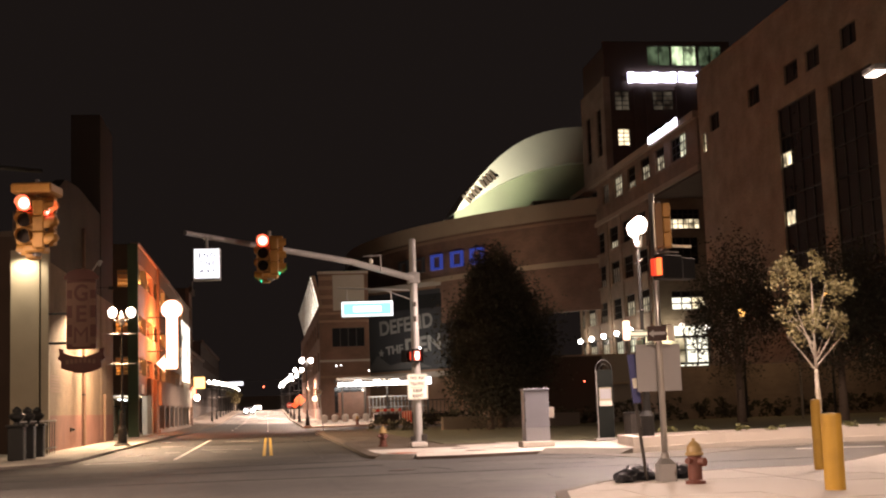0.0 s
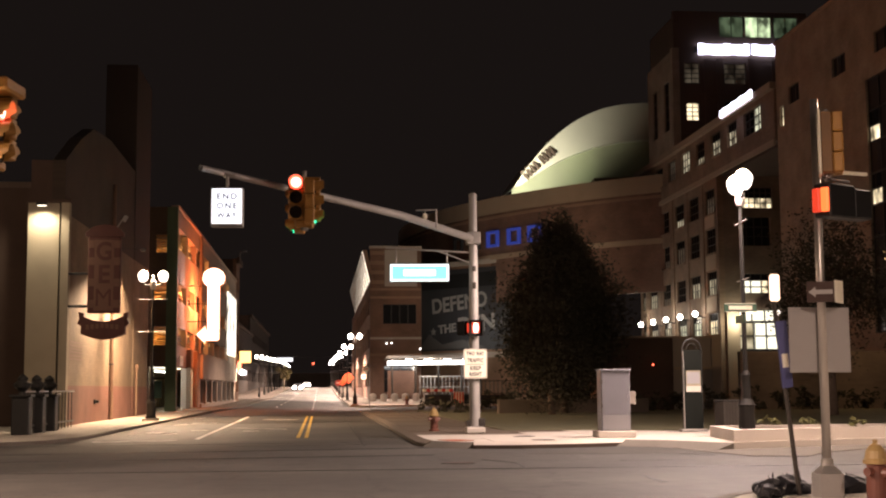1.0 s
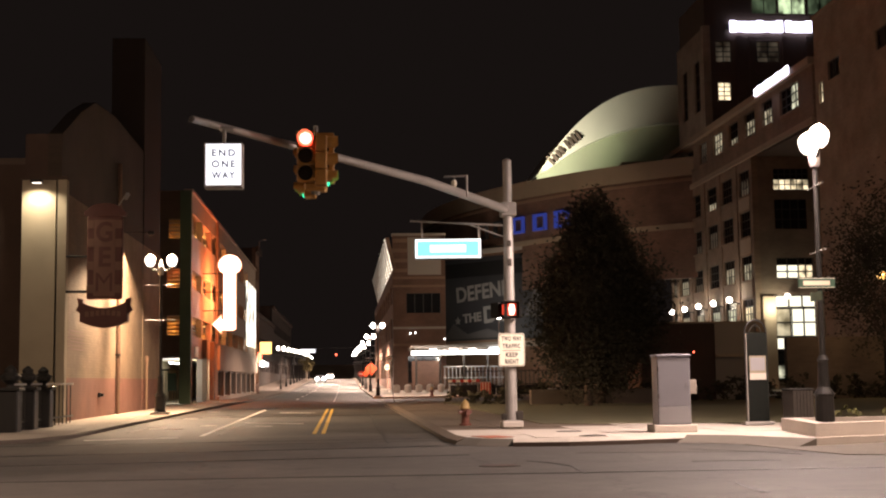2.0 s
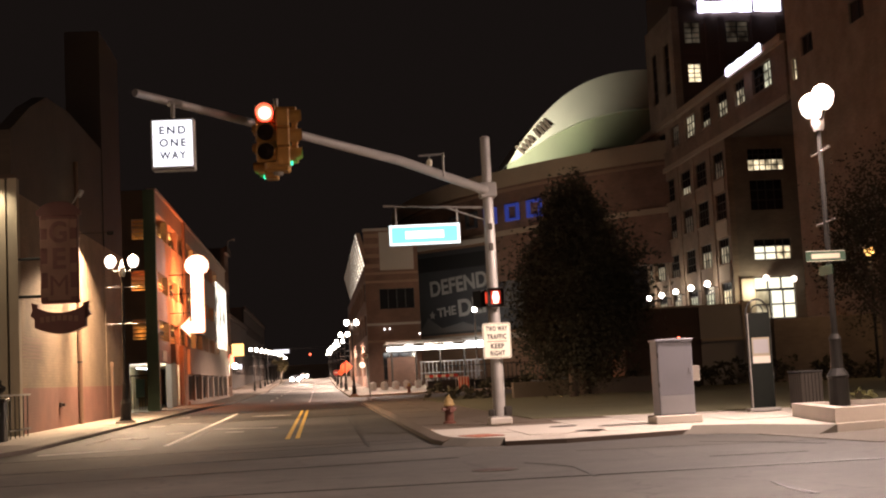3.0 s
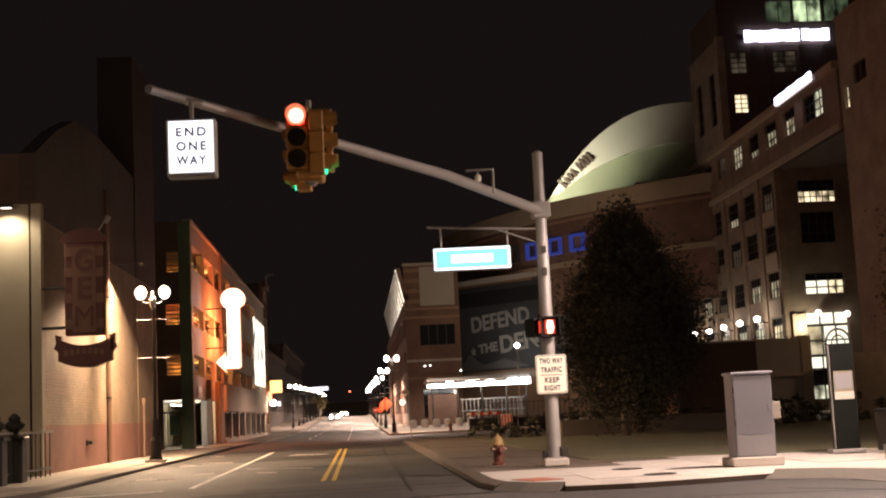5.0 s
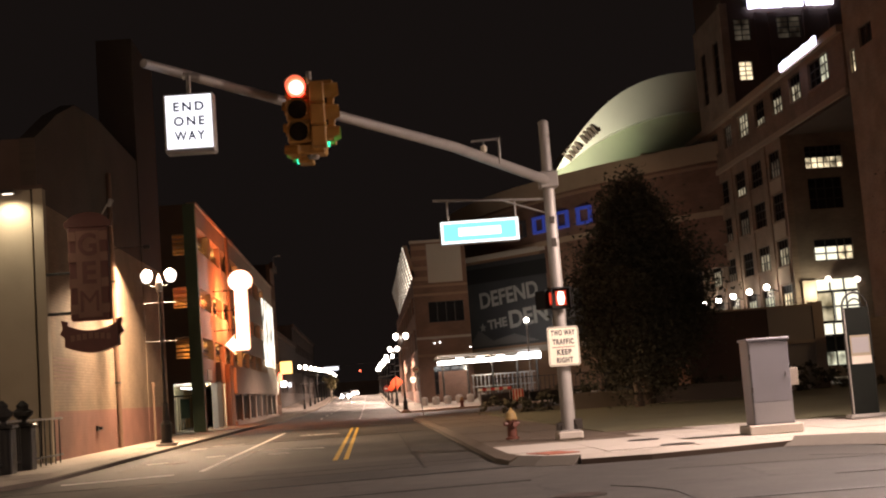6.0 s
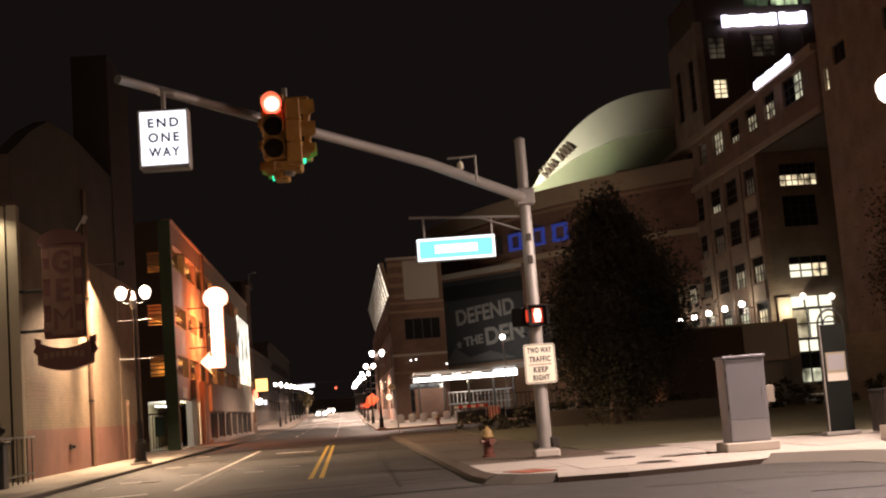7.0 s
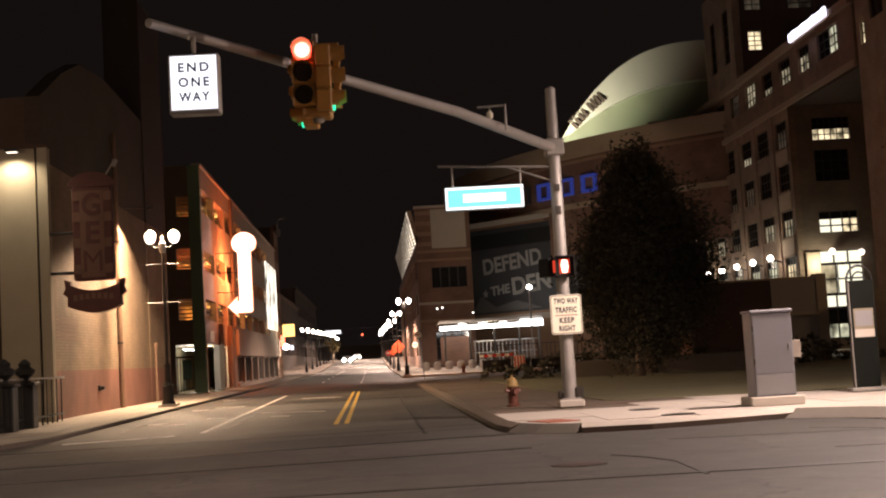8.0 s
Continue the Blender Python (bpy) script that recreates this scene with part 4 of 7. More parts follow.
# slanting lattice screen over the street
cells = [bmesh.new() for _ in range(4)]
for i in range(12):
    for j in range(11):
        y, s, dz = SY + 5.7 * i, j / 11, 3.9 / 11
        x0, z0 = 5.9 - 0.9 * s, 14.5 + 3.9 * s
        # cells glow by themselves, stepped down like the screen's fading backlight
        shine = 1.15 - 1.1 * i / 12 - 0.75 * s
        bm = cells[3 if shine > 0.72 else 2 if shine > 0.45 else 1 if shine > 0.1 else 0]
        x1 = x0 - 0.9 / 11 * 0.5
        bm.faces.new([bm.verts.new(q) for q in ((x0 - 0.05, y + 0.3, z0 + 0.09), (x0 - 0.05, y + 2.9, z0 + 0.09), (x1 - 0.05, y + 2.9, z0 + 0.09 + dz * 0.5), (x1 - 0.05, y + 0.3, z0 + 0.09 + dz * 0.5))])
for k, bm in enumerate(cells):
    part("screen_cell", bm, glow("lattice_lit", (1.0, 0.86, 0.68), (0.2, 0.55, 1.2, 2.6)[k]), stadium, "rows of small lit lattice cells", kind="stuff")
scr = bmesh.new()
v = [scr.verts.new(p) for p in ((5.9, SY, 14.5), (5.9, 234, 14.5), (5.0, 234, 18.4), (5.0, SY, 18.4))]
scr.faces.new(v)
ex = bmesh.ops.extrude_face_region(scr, geom=scr.faces[:])
bmesh.ops.translate(scr, vec=(0.5, 0, 0.0), verts=[e for e in ex["geom"] if isinstance(e, bmesh.types.BMVert)])
bmesh.ops.recalc_face_normals(scr, faces=scr.faces)
part("screen", scr, STAD_FASCIA, stadium, "slanting pale screen that leans over the street")

# banner wall, turned towards the crossing
BA, BTURN, BL = (12.2, 177.2, 0.0), -49.0, 21.0
BM = pose(*BA, 0, 0, BTURN)
bm = bmesh.new()
box(bm, -1.0, BL, 0.3, 0.9, 0.0, 17.6, m=BM)
part("banner_wall", bm, STAD_FASCIA, stadium, "plain wall behind the banner")
bm = bmesh.new()
box(bm, -1.0, BL, 0.1, 0.3, 17.0, 17.6, m=BM)
part("ledge", bm, STAD_PANEL, stadium)
bm = bmesh.new()
box(bm, -1.0, BL, 0.05, 0.3, 5.2, 5.9, m=BM)
part("ledge", bm, STAD_PANEL, stadium)
banner = thing("slogan_banner", BA, BTURN, "huge dark banner with a silver slogan on the stadium", "banner")
part("cloth", boxes((0.3, BL - 1.2, 0.12, 0.2, 6.2, 16.6)), BANNER_DARK, banner)
part("dark_stripe", boxes((0.3, BL - 1.2, 0.1, 0.118, 14.2, 16.0)), BLACK, banner, "black glossy upper stripe")
part("pale_patch", plate([(14.6, 9.0), (19.3, 8.2), (19.4, 15.8), (17.2, 16.2), (15.8, 14.0), (16.2, 12.0)], 0.09, 0.116), BANNER_DIM, banner, "pale printed shape")
part("pale_patch", plate([(0.8, 6.4), (12.5, 6.5), (8.5, 7.6), (5.0, 7.0), (2.6, 8.4)], 0.09, 0.116), BANNER_DIM, banner, "pale printed swirl")
lettering("DEFEND", 2.6, (8.0, 0.085, 12.2), BANNER_GREY, banner, "lettering", "silver slogan letters", width=9.6, deep=0.015, face=0.07, tilt=4)
lettering("THE", 1.5, (5.9, 0.085, 9.0), BANNER_GREY, banner, "lettering", "silver slogan letters", width=3.2, deep=0.015, face=0.05, tilt=4)
lettering("DEN", 2.8, (11.0, 0.085, 9.4), BANNER_GREY, banner, "lettering", "silver slogan letters", width=6.2, deep=0.015, face=0.09, tilt=4)
star = [(3.4 + (0.55 if k % 2 == 0 else 0.24) * math.sin(k * math.pi / 5), 8.7 + (0.55 if k % 2 == 0 else 0.24) * math.cos(k * math.pi / 5)) for k in range(10)]
part("star_print", plate(star[::-1], 0.08, 0.116), BANNER_GREY, banner)

# round drum over it
def ring(cx, cy, r0, r1, a0, a1, z0, z1, n=60):
    bm = bmesh.new()
    rows = []
    for k in range(n + 1):
        a = radians(a0 + (a1 - a0) * k / n)
        rows.append([bm.verts.new((cx + r * math.cos(a), cy + r * math.sin(a), z)) for r, z in ((r0, z0), (r1, z0), (r1, z1), (r0, z1))])
    for p, q in zip(rows, rows[1:]):
        for j in range(4):
            bm.faces.new((p[j], p[(j + 1) % 4], q[(j + 1) % 4], q[j]))
    bm.faces.new(rows[0])
    bm.faces.new(rows[-1][::-1])
    bmesh.ops.recalc_face_normals(bm, faces=bm.faces)
    return bm


DC, DR = (82.0, 202.0), 70.0
part("drum_wall", ring(*DC, DR - 1, DR, 170, 255, 12.0, 23.2), STAD_BRICK, stadium, "curved brick drum", smooth=False)
part("drum_band", ring(*DC, DR - 1.2, DR + 0.25, 170, 255, 23.2, 25.2), DRUM_BAND, stadium, "paler curved parapet band")
part("drum_band", ring(*DC, DR - 1.2, DR + 0.2, 170, 255, 17.4, 18.0), DRUM_BAND, stadium)
part("drum_band", ring(*DC, DR - 1.2, DR + 0.15, 170, 255, 22.6, 22.9), STAD_FASCIA, stadium)
part("roof", ring(*DC, 1.0, DR - 1.2, 170, 255, 24.0, 24.4), DARK_TOWER, stadium)
for k, a in enumerate((204.0, 207.2, 210.4, 213.7, 216.7)):
    # plain blue blocks stand for the lit letters
    t = radians(a)
    m = pose(DC[0] + (DR + 0.35) * math.cos(t), DC[1] + (DR + 0.35) * math.sin(t), 19.95, 0, 0, a + 90)
    bm = bmesh.new()
    for x0, x1, z0, z1 in ((-1.1, -0.75, -1.0, 1.0), (-0.75, 1.1, 0.7, 1.0), (-0.75, 1.1, -1.0, -0.7), (0.8, 1.1, -0.7, 0.7)):
        box(bm, x0, x1, -0.2, 0.2, z0, z1, m=m)
    part("sign_block", bm, BLUE_LETTER if k > 1 else BANNER_DARK, stadium, "blue lit block of the name sign" if k > 1 else "unlit block of the name sign")

# arched roof end behind the drum
def arch_outer(x):
    return 42.7 - 12.8 * (max(0, 49 - x) / 21.6) ** 2.7


def arch_inner(x):
    return 37.5 - 6.7 * (max(0, 49 - x) / 20.0) ** 2.2


xs = [27.6 + 0.6 * k for k in range(62)]
bm = bmesh.new()
rows = []
for x in xs:
    lo = arch_inner(max(x, 28.6)) - 0.0
    rows.append([bm.verts.new(p) for p in ((x, 190.0, min(lo, arch_outer(x) - 0.1)), (x, 189.0, arch_outer(x)), (x, 205.0, arch_outer(x) + 0.5), (x, 192.5, min(lo, arch_outer(x) - 0.1)))])
for p, q in zip(rows, rows[1:]):
    for j in range(4):
        bm.faces.new((p[j], p[(j + 1) % 4], q[(j + 1) % 4], q[j]))
bm.faces.new(rows[0]), bm.faces.new(rows[-1][::-1])
bmesh.ops.recalc_face_normals(bm, faces=bm.faces)
part("roof_arch", bm, ROOF_METAL, stadium, "arched pale metal roof end, floodlit", smooth=False)
bm = bmesh.new()
rows = []
for x in xs:
    rows.append([bm.verts.new(p) for p in ((x, 191.2, 22.0), (x, 191.8, min(arch_inner(max(x, 28.6)), arch_outer(x) - 0.1) + 0.05))])
for p, q in zip(rows, rows[1:]):
    bm.faces.new((p[0], q[0], q[1], p[1]))
part("roof_arch_wall", bm, ROOF_UNDER, stadium, "grey-green wall under the arch")
part("roof_step", prism([(36.5, 176), (60, 170), (60, 178), (37, 184)], 24.4, 29.4), STAD_FASCIA, stadium, "dark raised roof edge")
for k in range(8):
    # name on the arch as plain dark blocks
    x = 29.2 + 0.52 * k + (0.35 if k > 3 else 0)
    z = (arch_outer(x) + max(arch_inner(max(x, 28.6)), 30.5)) / 2 + 0.1
    bm = bmesh.new()
    box(bm, -0.2, 0.2, -0.12, 0.12, -0.8, 0.8, m=pose(x, 189.25, z, 0, -46 + 1.5 * k, 0))
    part("name_block", bm, DARK_TOWER, stadium, "dark block of the roof name")
spot_lamp((26.5, 181.0, 25.5), (30.0, 190.0, 35.0), 13000, 80, (1.0, 0.94, 0.74), 1.0, 0.5)
spot_lamp((38.0, 183.5, 25.5), (37.6, 191.0, 33.0), 5200, 38, (0.80, 1.0, 0.55), 1.0, 0.5)
spot_lamp((15.0, 164.0, 5.6), (19.0, 169.5, 12.0), 900, 130, (1.0, 0.93, 0.84), 1.0, 0.3)

# flood without a fixture, added to brighten the drum
spot_lamp((20.0, 137.0, 8.0), (23.0, 172.0, 21.0), 5500, 90, (1.0, 0.80, 0.58), 1.0, 0.4)
# entrance canopy
canopy = thing("entrance_canopy", label="lit white canopy strip over the stadium entrance", category="canopy")
part("slab", prism([(7.3, 150.6), (17.9, 149.0), (18.6, 158), (7.6, 164.0)], 4.75, 5.05), STAD_PANEL, canopy)
part("lit_fascia", prism([(7.3, 150.4), (15.65, 149.2), (15.65, 149.5), (7.3, 150.7)], 4.05, 4.45), CANOPY_LIT, canopy, "white lit fascia strip")
part("lit_box", prism([(15.7, 149.04), (17.9, 148.75), (17.9, 149.6), (15.7, 149.85)], 4.05, 4.68), CANOPY_BLUE, canopy, "bluish white lit sign box")
for x in (7.8, 10.4, 13.0, 15.6, 17.7):
    part("post", rods(((x, 151.0, -0.1), (x, 151.0, 4.75), 0.11)), IRON, canopy)
for k in range(4):
    part("ceiling_lamp", boxes((9.5 + 2.2 * k, 10.3 + 2.2 * k, 154.0, 154.5, 4.68, 4.745)), CANOPY_LIT, canopy)
point_lamp((12.5, 151.6, 4.0), 300, (1.0, 0.86, 0.68), 0.3)
point_lamp((9.0, 148.0, 4.4), 120, (1.0, 0.92, 0.84), 0.3)
for x, z in ((7.9, 6.9), (8.5, 6.95), (12.0, 6.2)):
    dotl = thing("soffit_lamp", (x, SY - 0.35, z), 0, "tiny white lamp on the stadium front", "wall lamp", "stadium front lamps")
    part("bulb", ball(bmesh.new(), (0, 0, 0), 0.08, u=8, v=6), CANOPY_LIT, dotl)
    part("arm", boxes((-0.04, 0.04, 0.05, 0.36, -0.04, 0.04)), DARK_METAL, dotl)
gates = thing("turnstile_row", label="pale metal gates and railings under the canopy", category="gate")
for k in range(16):
    part("bar", boxes((11.0 + 0.42 * k, 11.08 + 0.42 * k, 152.6, 152.7, 0.7, 2.7)), GALV, gates)
part("top_rail", boxes((10.9, 17.7, 152.55, 152.75, 2.7, 2.82), (10.9, 17.7, 152.55, 152.75, 1.5, 1.6)), GALV, gates)
part("wall_panel", boxes((7.4, 10.6, 152.0, 152.3, 0.5, 3.4)), STAD_BRICK, gates, "brick panel beside the gates")
fence = thing("plaza_fence", label="dark iron fence round the stadium entrance", category="fence")
for k in range(34):
    part("picket", boxes((12.0 + 0.42 * k, 12.05 + 0.42 * k, 138.0, 138.05, 0.5, 2.2)), DARK_METAL, fence)
part("rail", boxes((11.9, 26.3, 137.98, 138.07, 2.1, 2.16), (11.9, 26.3, 137.98, 138.07, 0.8, 0.86)), DARK_METAL, fence)
hoarding = thing("dark_hoarding", label="dark low hoarding before the stadium entrance", category="hoarding")
part("panel", boxes((9.0, 13.0, 121.4, 121.52, -0.1, 0.85), bevel=0.01), DARK_METAL, hoarding)
part("panel", boxes((13.05, 16.8, 121.4, 121.52, -0.1, 0.8), bevel=0.01), DARK_METAL, hoarding)
barrier = thing("striped_barrier", (10.2, 120.9, rise(121) + 0.16), 0, "red and white striped road barrier", "barrier")
for k in range(8):
    part("stripe", boxes((-1.36 + 0.34 * k, -1.02 + 0.34 * k, -0.03, 0.03, 1.1, 1.32)), SIGN_RED if k % 2 else SIGN_WHITE, barrier)
for x in (-1.2, 1.2):
    part("leg", boxes((x - 0.04, x + 0.04, -0.03, 0.03, 0, 1.1)), GALV, barrier)
crate = thing("red_striped_board", (12.0, 120.4, rise(120) + 0.06), 0, "small red and white warning board", "board")
part("board", boxes((-0.45, 0.45, -0.05, 0.05, 0.1, 1.2), (-0.4, -0.34, -0.04, 0.04, 0.0, 0.1), (0.34, 0.4, -0.04, 0.04, 0.0, 0.1)), SIGN_WHITE, crate)
for k in range(4):
    part("stripe", boxes((-0.42 + 0.24 * k, -0.30 + 0.24 * k, -0.06, -0.051, 0.14, 1.16)), SIGN_RED, crate)
bol = thing("stone_bollard", (5.3, 142.0, rise(142) + 0.16), 0, "squat pale stone bollard on the plaza", "bollard", "plaza bollards")
part("shaft", lathe([(0.34, 0), (0.36, 0.62), (0.28, 0.76), (0.08, 0.84)], 14), CONCRETE, bol)
for k in range(1, 6):
    copy_thing(bol, pose(5.3 + 1.15 * k, 142.0 + 0.3 * k, rise(142) + 0.16))
light_pole = thing("plaza_lamp", (15.6, 140.0, rise(140) + 0.16), 0, "slim plaza lamp post with a lit head", "street lamp")
part("post", rods(((0, 0, 0), (0, 0, 7.3), 0.09, 0.06)), GALV, light_pole)
part("lamp_head", ball(bmesh.new(), (0, 0, 7.5), 0.26, 0.9), GLOBE_FAR, light_pole, "lit lamp head")

# ---------------- offices on the far side of the park ----------------
OX = 38.0
office = thing("office_building", label="brown brick office block with gridded windows", category="building")
top_cols = [(113.9, 118.5), (120.4, 123.4), (125.4, 128.5), (130.6, 133.6), (135.7, 139.2), (141.4, 144.3), (146.6, 149.5), (151.6, 154.6)]
cols = [(127.9, 131.0), (133.3, 136.8), (138.6, 142.0), (144.6, 148.0), (150.2, 153.8), (155.4, 157.4)]
levels = [(23.7, 25.9), (18.3, 20.7), (14.4, 16.8), (10.3, 12.6), (6.4, 8.5)]
holes = [(a, b, c, d) for k, (c, d) in enumerate(levels) for a, b in (cols if k else top_cols)]
part("wall", grid_wall("x", OX, 0.6, 127.2, 158.0, 0.0, 22.0, [h for h in holes if h[3] < 22]), OFFICE_BRICK, office, "brown brick front")
part("wall", grid_wall("x", OX - 0.05, 0.65, 110.4, 158.0, 22.0, 26.4, [h for h in holes if h[3] > 22]), OFFICE_BRICK, office, "brick top storey")
part("cornice", boxes((OX - 0.5, OX + 0.6, 110.2, 158.2, 26.4, 27.0)), TRIM_STONE, office)
part("floor_band", boxes((OX - 0.25, OX - 0.055, 110.3, 158.1, 21.6, 22.1)), TRIM_STONE, office)
part("soffit", boxes((OX + 0.6, 47.0, 110.4, 127.2, 21.7, 22.0)), UNLIT_BRICK, office)
part("roof", boxes((OX + 0.6, 60, 110.4, 158, 26.0, 26.3)), DARK_TOWER, office)
for y in (132.15, 137.7, 143.3, 149.1, 154.6):
    part("pier", boxes((OX - 0.12, OX - 0.003, y - 0.55, y + 0.55, 0.0, 21.58)), OFFICE_BRICK, office, "projecting brick pier")
lit = {(0, 0): (WIN_PALE, -0.5), (0, 1): (WIN_DIM, 0.67), (0, 2): (WIN_DIM, 0.67), (0, 3): (WIN_DIM, 0.34), (0, 4): (WIN_DIM, 1.0), (0, 5): (WIN_FAINT, 1.0), (1, 0): (WIN_FAINT, 0.67), (1, 2): (WIN_DIM, 0.34), (1, 4): (WIN_DIM, 0.34), (1, 5): (WIN_PALE, 0.34), (2, 2): (WIN_FAINT, 0.67), (2, 3): (WIN_FAINT, 0.34), (3, 0): (WIN_DIM, 0.67), (3, 1): (WIN_DIM, 0.67), (3, 3): (WIN_FAINT, 0.34), (3, 4): (WIN_DIM, 0.67), (3, 5): (WIN_DIM, 0.67), (4, 0): (WIN_WARM, 0.67), (4, 1): (WIN_PALE, 0.67), (4, 2): (WIN_PALE, 0.67), (4, 3): (WIN_DIM, 0.67), (4, 4): (WIN_DIM, 0.67), (4, 5): (WIN_DIM, 0.67)}
for k, (c, d) in enumerate(levels):
    for j, (a, b) in enumerate(cols if k else top_cols):
        window(office, "x", OX, 1, a, b, c, d, lit.get((k, j), GLASS_DARK), 4, 3)
        part("sill", boxes((OX - 0.15, OX - 0.06, a - 0.15, b + 0.15, c - 0.2, c - 0.02)), OFFICE_BRICK, office)
# the corner bay: pale spandrel blocks between its windows
for c, d in ((16.95, 18.2), (12.75, 14.3), (8.65, 10.2)):
    part("spandrel", boxes((OX - 0.1, OX - 0.003, 127.8, 131.1, c, d)), TRIM_STONE, office, "pale stone spandrel")
# glazed recess under the top storey
part("wall", grid_wall("y", 127.2, 0.5, OX + 0.6, 47.0, 0.0, 21.7, [(40.1, 43.5, 18.6, 20.6), (40.1, 43.2, 14.9, 17.7), (40.1, 43.6, 10.3, 12.2), (39.9, 43.7, 1.0, 8.7)]), BROWN_BRICK_X, office, "recessed entrance front")
part("corner_pier", boxes((OX + 0.6, OX + 1.8, 126.95, 127.197, 0.0, 8.6)), TRIM_STONE, office, "pale stone pier by the entrance")
window(office, "y", 127.2, 1, 40.1, 43.5, 18.6, 20.6, (WIN_WARM, 0.5), 6, 4)
window(office, "y", 127.2, 1, 40.1, 43.2, 14.9, 17.7, GLASS_DARK, 4, 3)
window(office, "y", 127.2, 1, 40.1, 42.2, 10.3, 12.2, (LOBBY_LIT, 0.67), 2, 3, 0.1)
window(office, "y", 127.2, 1, 42.2, 43.6, 10.3, 12.2, (WIN_WARM, 0.67), 2, 3, 0.1)
window(office, "y", 127.2, 1, 39.9, 43.7, 7.6, 8.7, LOBBY_LIT, 3, 1, 0.12, "lit lobby window head")
window(office, "y", 127.2, 1, 39.9, 41.3, 4.9, 7.5, (WIN_DIM, 1.0), 1, 2, 0.12, "dim lobby window")
window(office, "y", 127.2, 1, 41.4, 43.7, 4.9, 7.5, LOBBY_LIT, 2, 2, 0.12, "tall lit lobby window")
window(office, "y", 127.2, 1, 39.9, 43.7, 3.7, 4.8, LOBBY_LIT, 3, 1, 0.12, "lit lobby window")
window(office, "y", 127.2, 1, 39.9, 43.7, 1.0, 3.6, (WIN_PALE, 0.5), 3, 2, 0.12, "half-lit lobby window")
point_lamp((39.4, 126.0, 7.6), 230, (1.0, 0.90, 0.64), 0.3)
entry = thing("entrance_lamp", (40.8, 126.6, 8.6), 0, "bright round lamp over the office entrance", "wall lamp", "entrance lamps")
part("glass", ball(bmesh.new(), (0, 0, 0), 0.28), GLOBE, entry)
part("arm", rods(((0, 0.1, 0), (0, 0.6, 0.1), 0.05)), DARK_METAL, entry)
copy_thing(entry, pose(43.4, 126.6, 8.4))
sconce = thing("wall_lamp", (OX - 1.1, 131.8, 8.58), 0, "lit round wall lamp on the brick front", "wall lamp", "wall lamps along the office front")
part("globe", ball(bmesh.new(), (0, 0, 0), 0.27), GLOBE_FAR, sconce, "lit globe")
part("arm", rods(((0.1, 0, -0.2), (1.1, 0, -0.4), 0.05)), DARK_METAL, sconce)
for k in range(1, 5):
    copy_thing(sconce, pose(OX - 1.1, 131.8 + 5.52 * k, 8.58))
for k in (0, 2, 4):
    point_lamp((OX - 1.9, 131.8 + 5.52 * k, 8.6), 150, (1.0, 0.86, 0.66), 0.5)
# roof-edge sign and tower with its sign: plain lit bars
rs = thing("roof_edge_sign", label="white lit sign bar along the office roof edge", category="sign")
for k in range(11):
    part("lit_block", boxes((OX - 0.75, OX - 0.55, 114.4 + 0.81 * k, 115.205 + 0.81 * k, 26.55, 27.25 + 0.06 * (k % 3 == 0)), bevel=0.06), ROOF_SIGN, rs)
part("frame", boxes((OX - 0.54, OX - 0.4, 114.4, 123.2, 26.7, 27.15)), DARK_METAL, rs)
tower = thing("office_tower", label="dark office tower with a lit name bar and top windows", category="building")
thol = [(39.3, 40.65, 30.1, 32.0), (39.15, 40.8, 34.2, 36.4), (43.6, 46.0, 34.2, 36.4), (43.6, 46.0, 30.1, 32.2), (43.2, 45.9, 39.4, 41.7), (46.1, 49.0, 39.4, 41.7), (49.3, 52.0, 39.4, 41.7)]
part("wall", grid_wall("y", 141.0, 0.5, OX, 53.0, 26.3, 42.2, thol), DARK_TOWER, tower, "dark clad front")
part("wall", grid_wall("x", OX, 0.5, 141.5, 152.5, 27.0, 38.0, [(143.4, 145.4, 29.5, 35), (148.4, 150.4, 29.5, 35)]), BROWN_BRICK, tower, "brick side front")
for a in (143.4, 148.4):
    window(tower, "x", OX, 1, a, a + 2.0, 29.5, 35, GLASS_DARK, 2, 4)
part("wall", grid_wall("x", OX + 0.4, 0.5, 141.5, 152.5, 38.0, 42.0), DARK_TOWER, tower)
for h, g in zip(thol, (WIN_WARM, WIN_FAINT, WIN_FAINT, GLASS_DARK, WIN_GREEN_DIM, WIN_GREEN, WIN_GREEN_DIM)):
    window(tower, "y", 141.0, 1, *h, g, 2, 4 if h[3] < 37 else 1)
part("roof", boxes((OX + 0.9, 53, 141.5, 152.5, 41.6, 41.9)), DARK_TOWER, tower)
for x in (41.6, 43.0, 46.6, 49.2, 51.6):
    part("pier", boxes((x - 0.3, x + 0.3, 140.8, 140.997, 26.3, 36.9)), DARK_TOWER, tower, "dark projecting pier")
for z in (28.6, 33.0):
    part("floor_band", boxes((OX + 0.6, 53.0, 140.86, 140.998, z, z + 0.4)), DARK_TOWER, tower)
part("corner_pier", boxes((OX - 0.3, OX + 0.5, 140.7, 141.5, 26.3, 38.0)), BROWN_BRICK, tower)
ts = thing("tower_sign", label="long white lit sign bar on the tower", category="sign")
for k in range(13):
    if k != 8:
        x = 40.2 + 0.715 * k + 0.45 * (k < 8)
        part("lit_block", boxes((x, x + 0.71, 140.6, 140.8, 37.28 + 0.07 * (k % 4 == 1), 38.44 + 0.1 * (k in (0, 4, 7, 9, 12))), bevel=0.06), ROOF_SIGN, ts)
part("frame", boxes((40.3, 49.5, 140.8, 140.99, 37.6, 38.2)), DARK_METAL, ts)

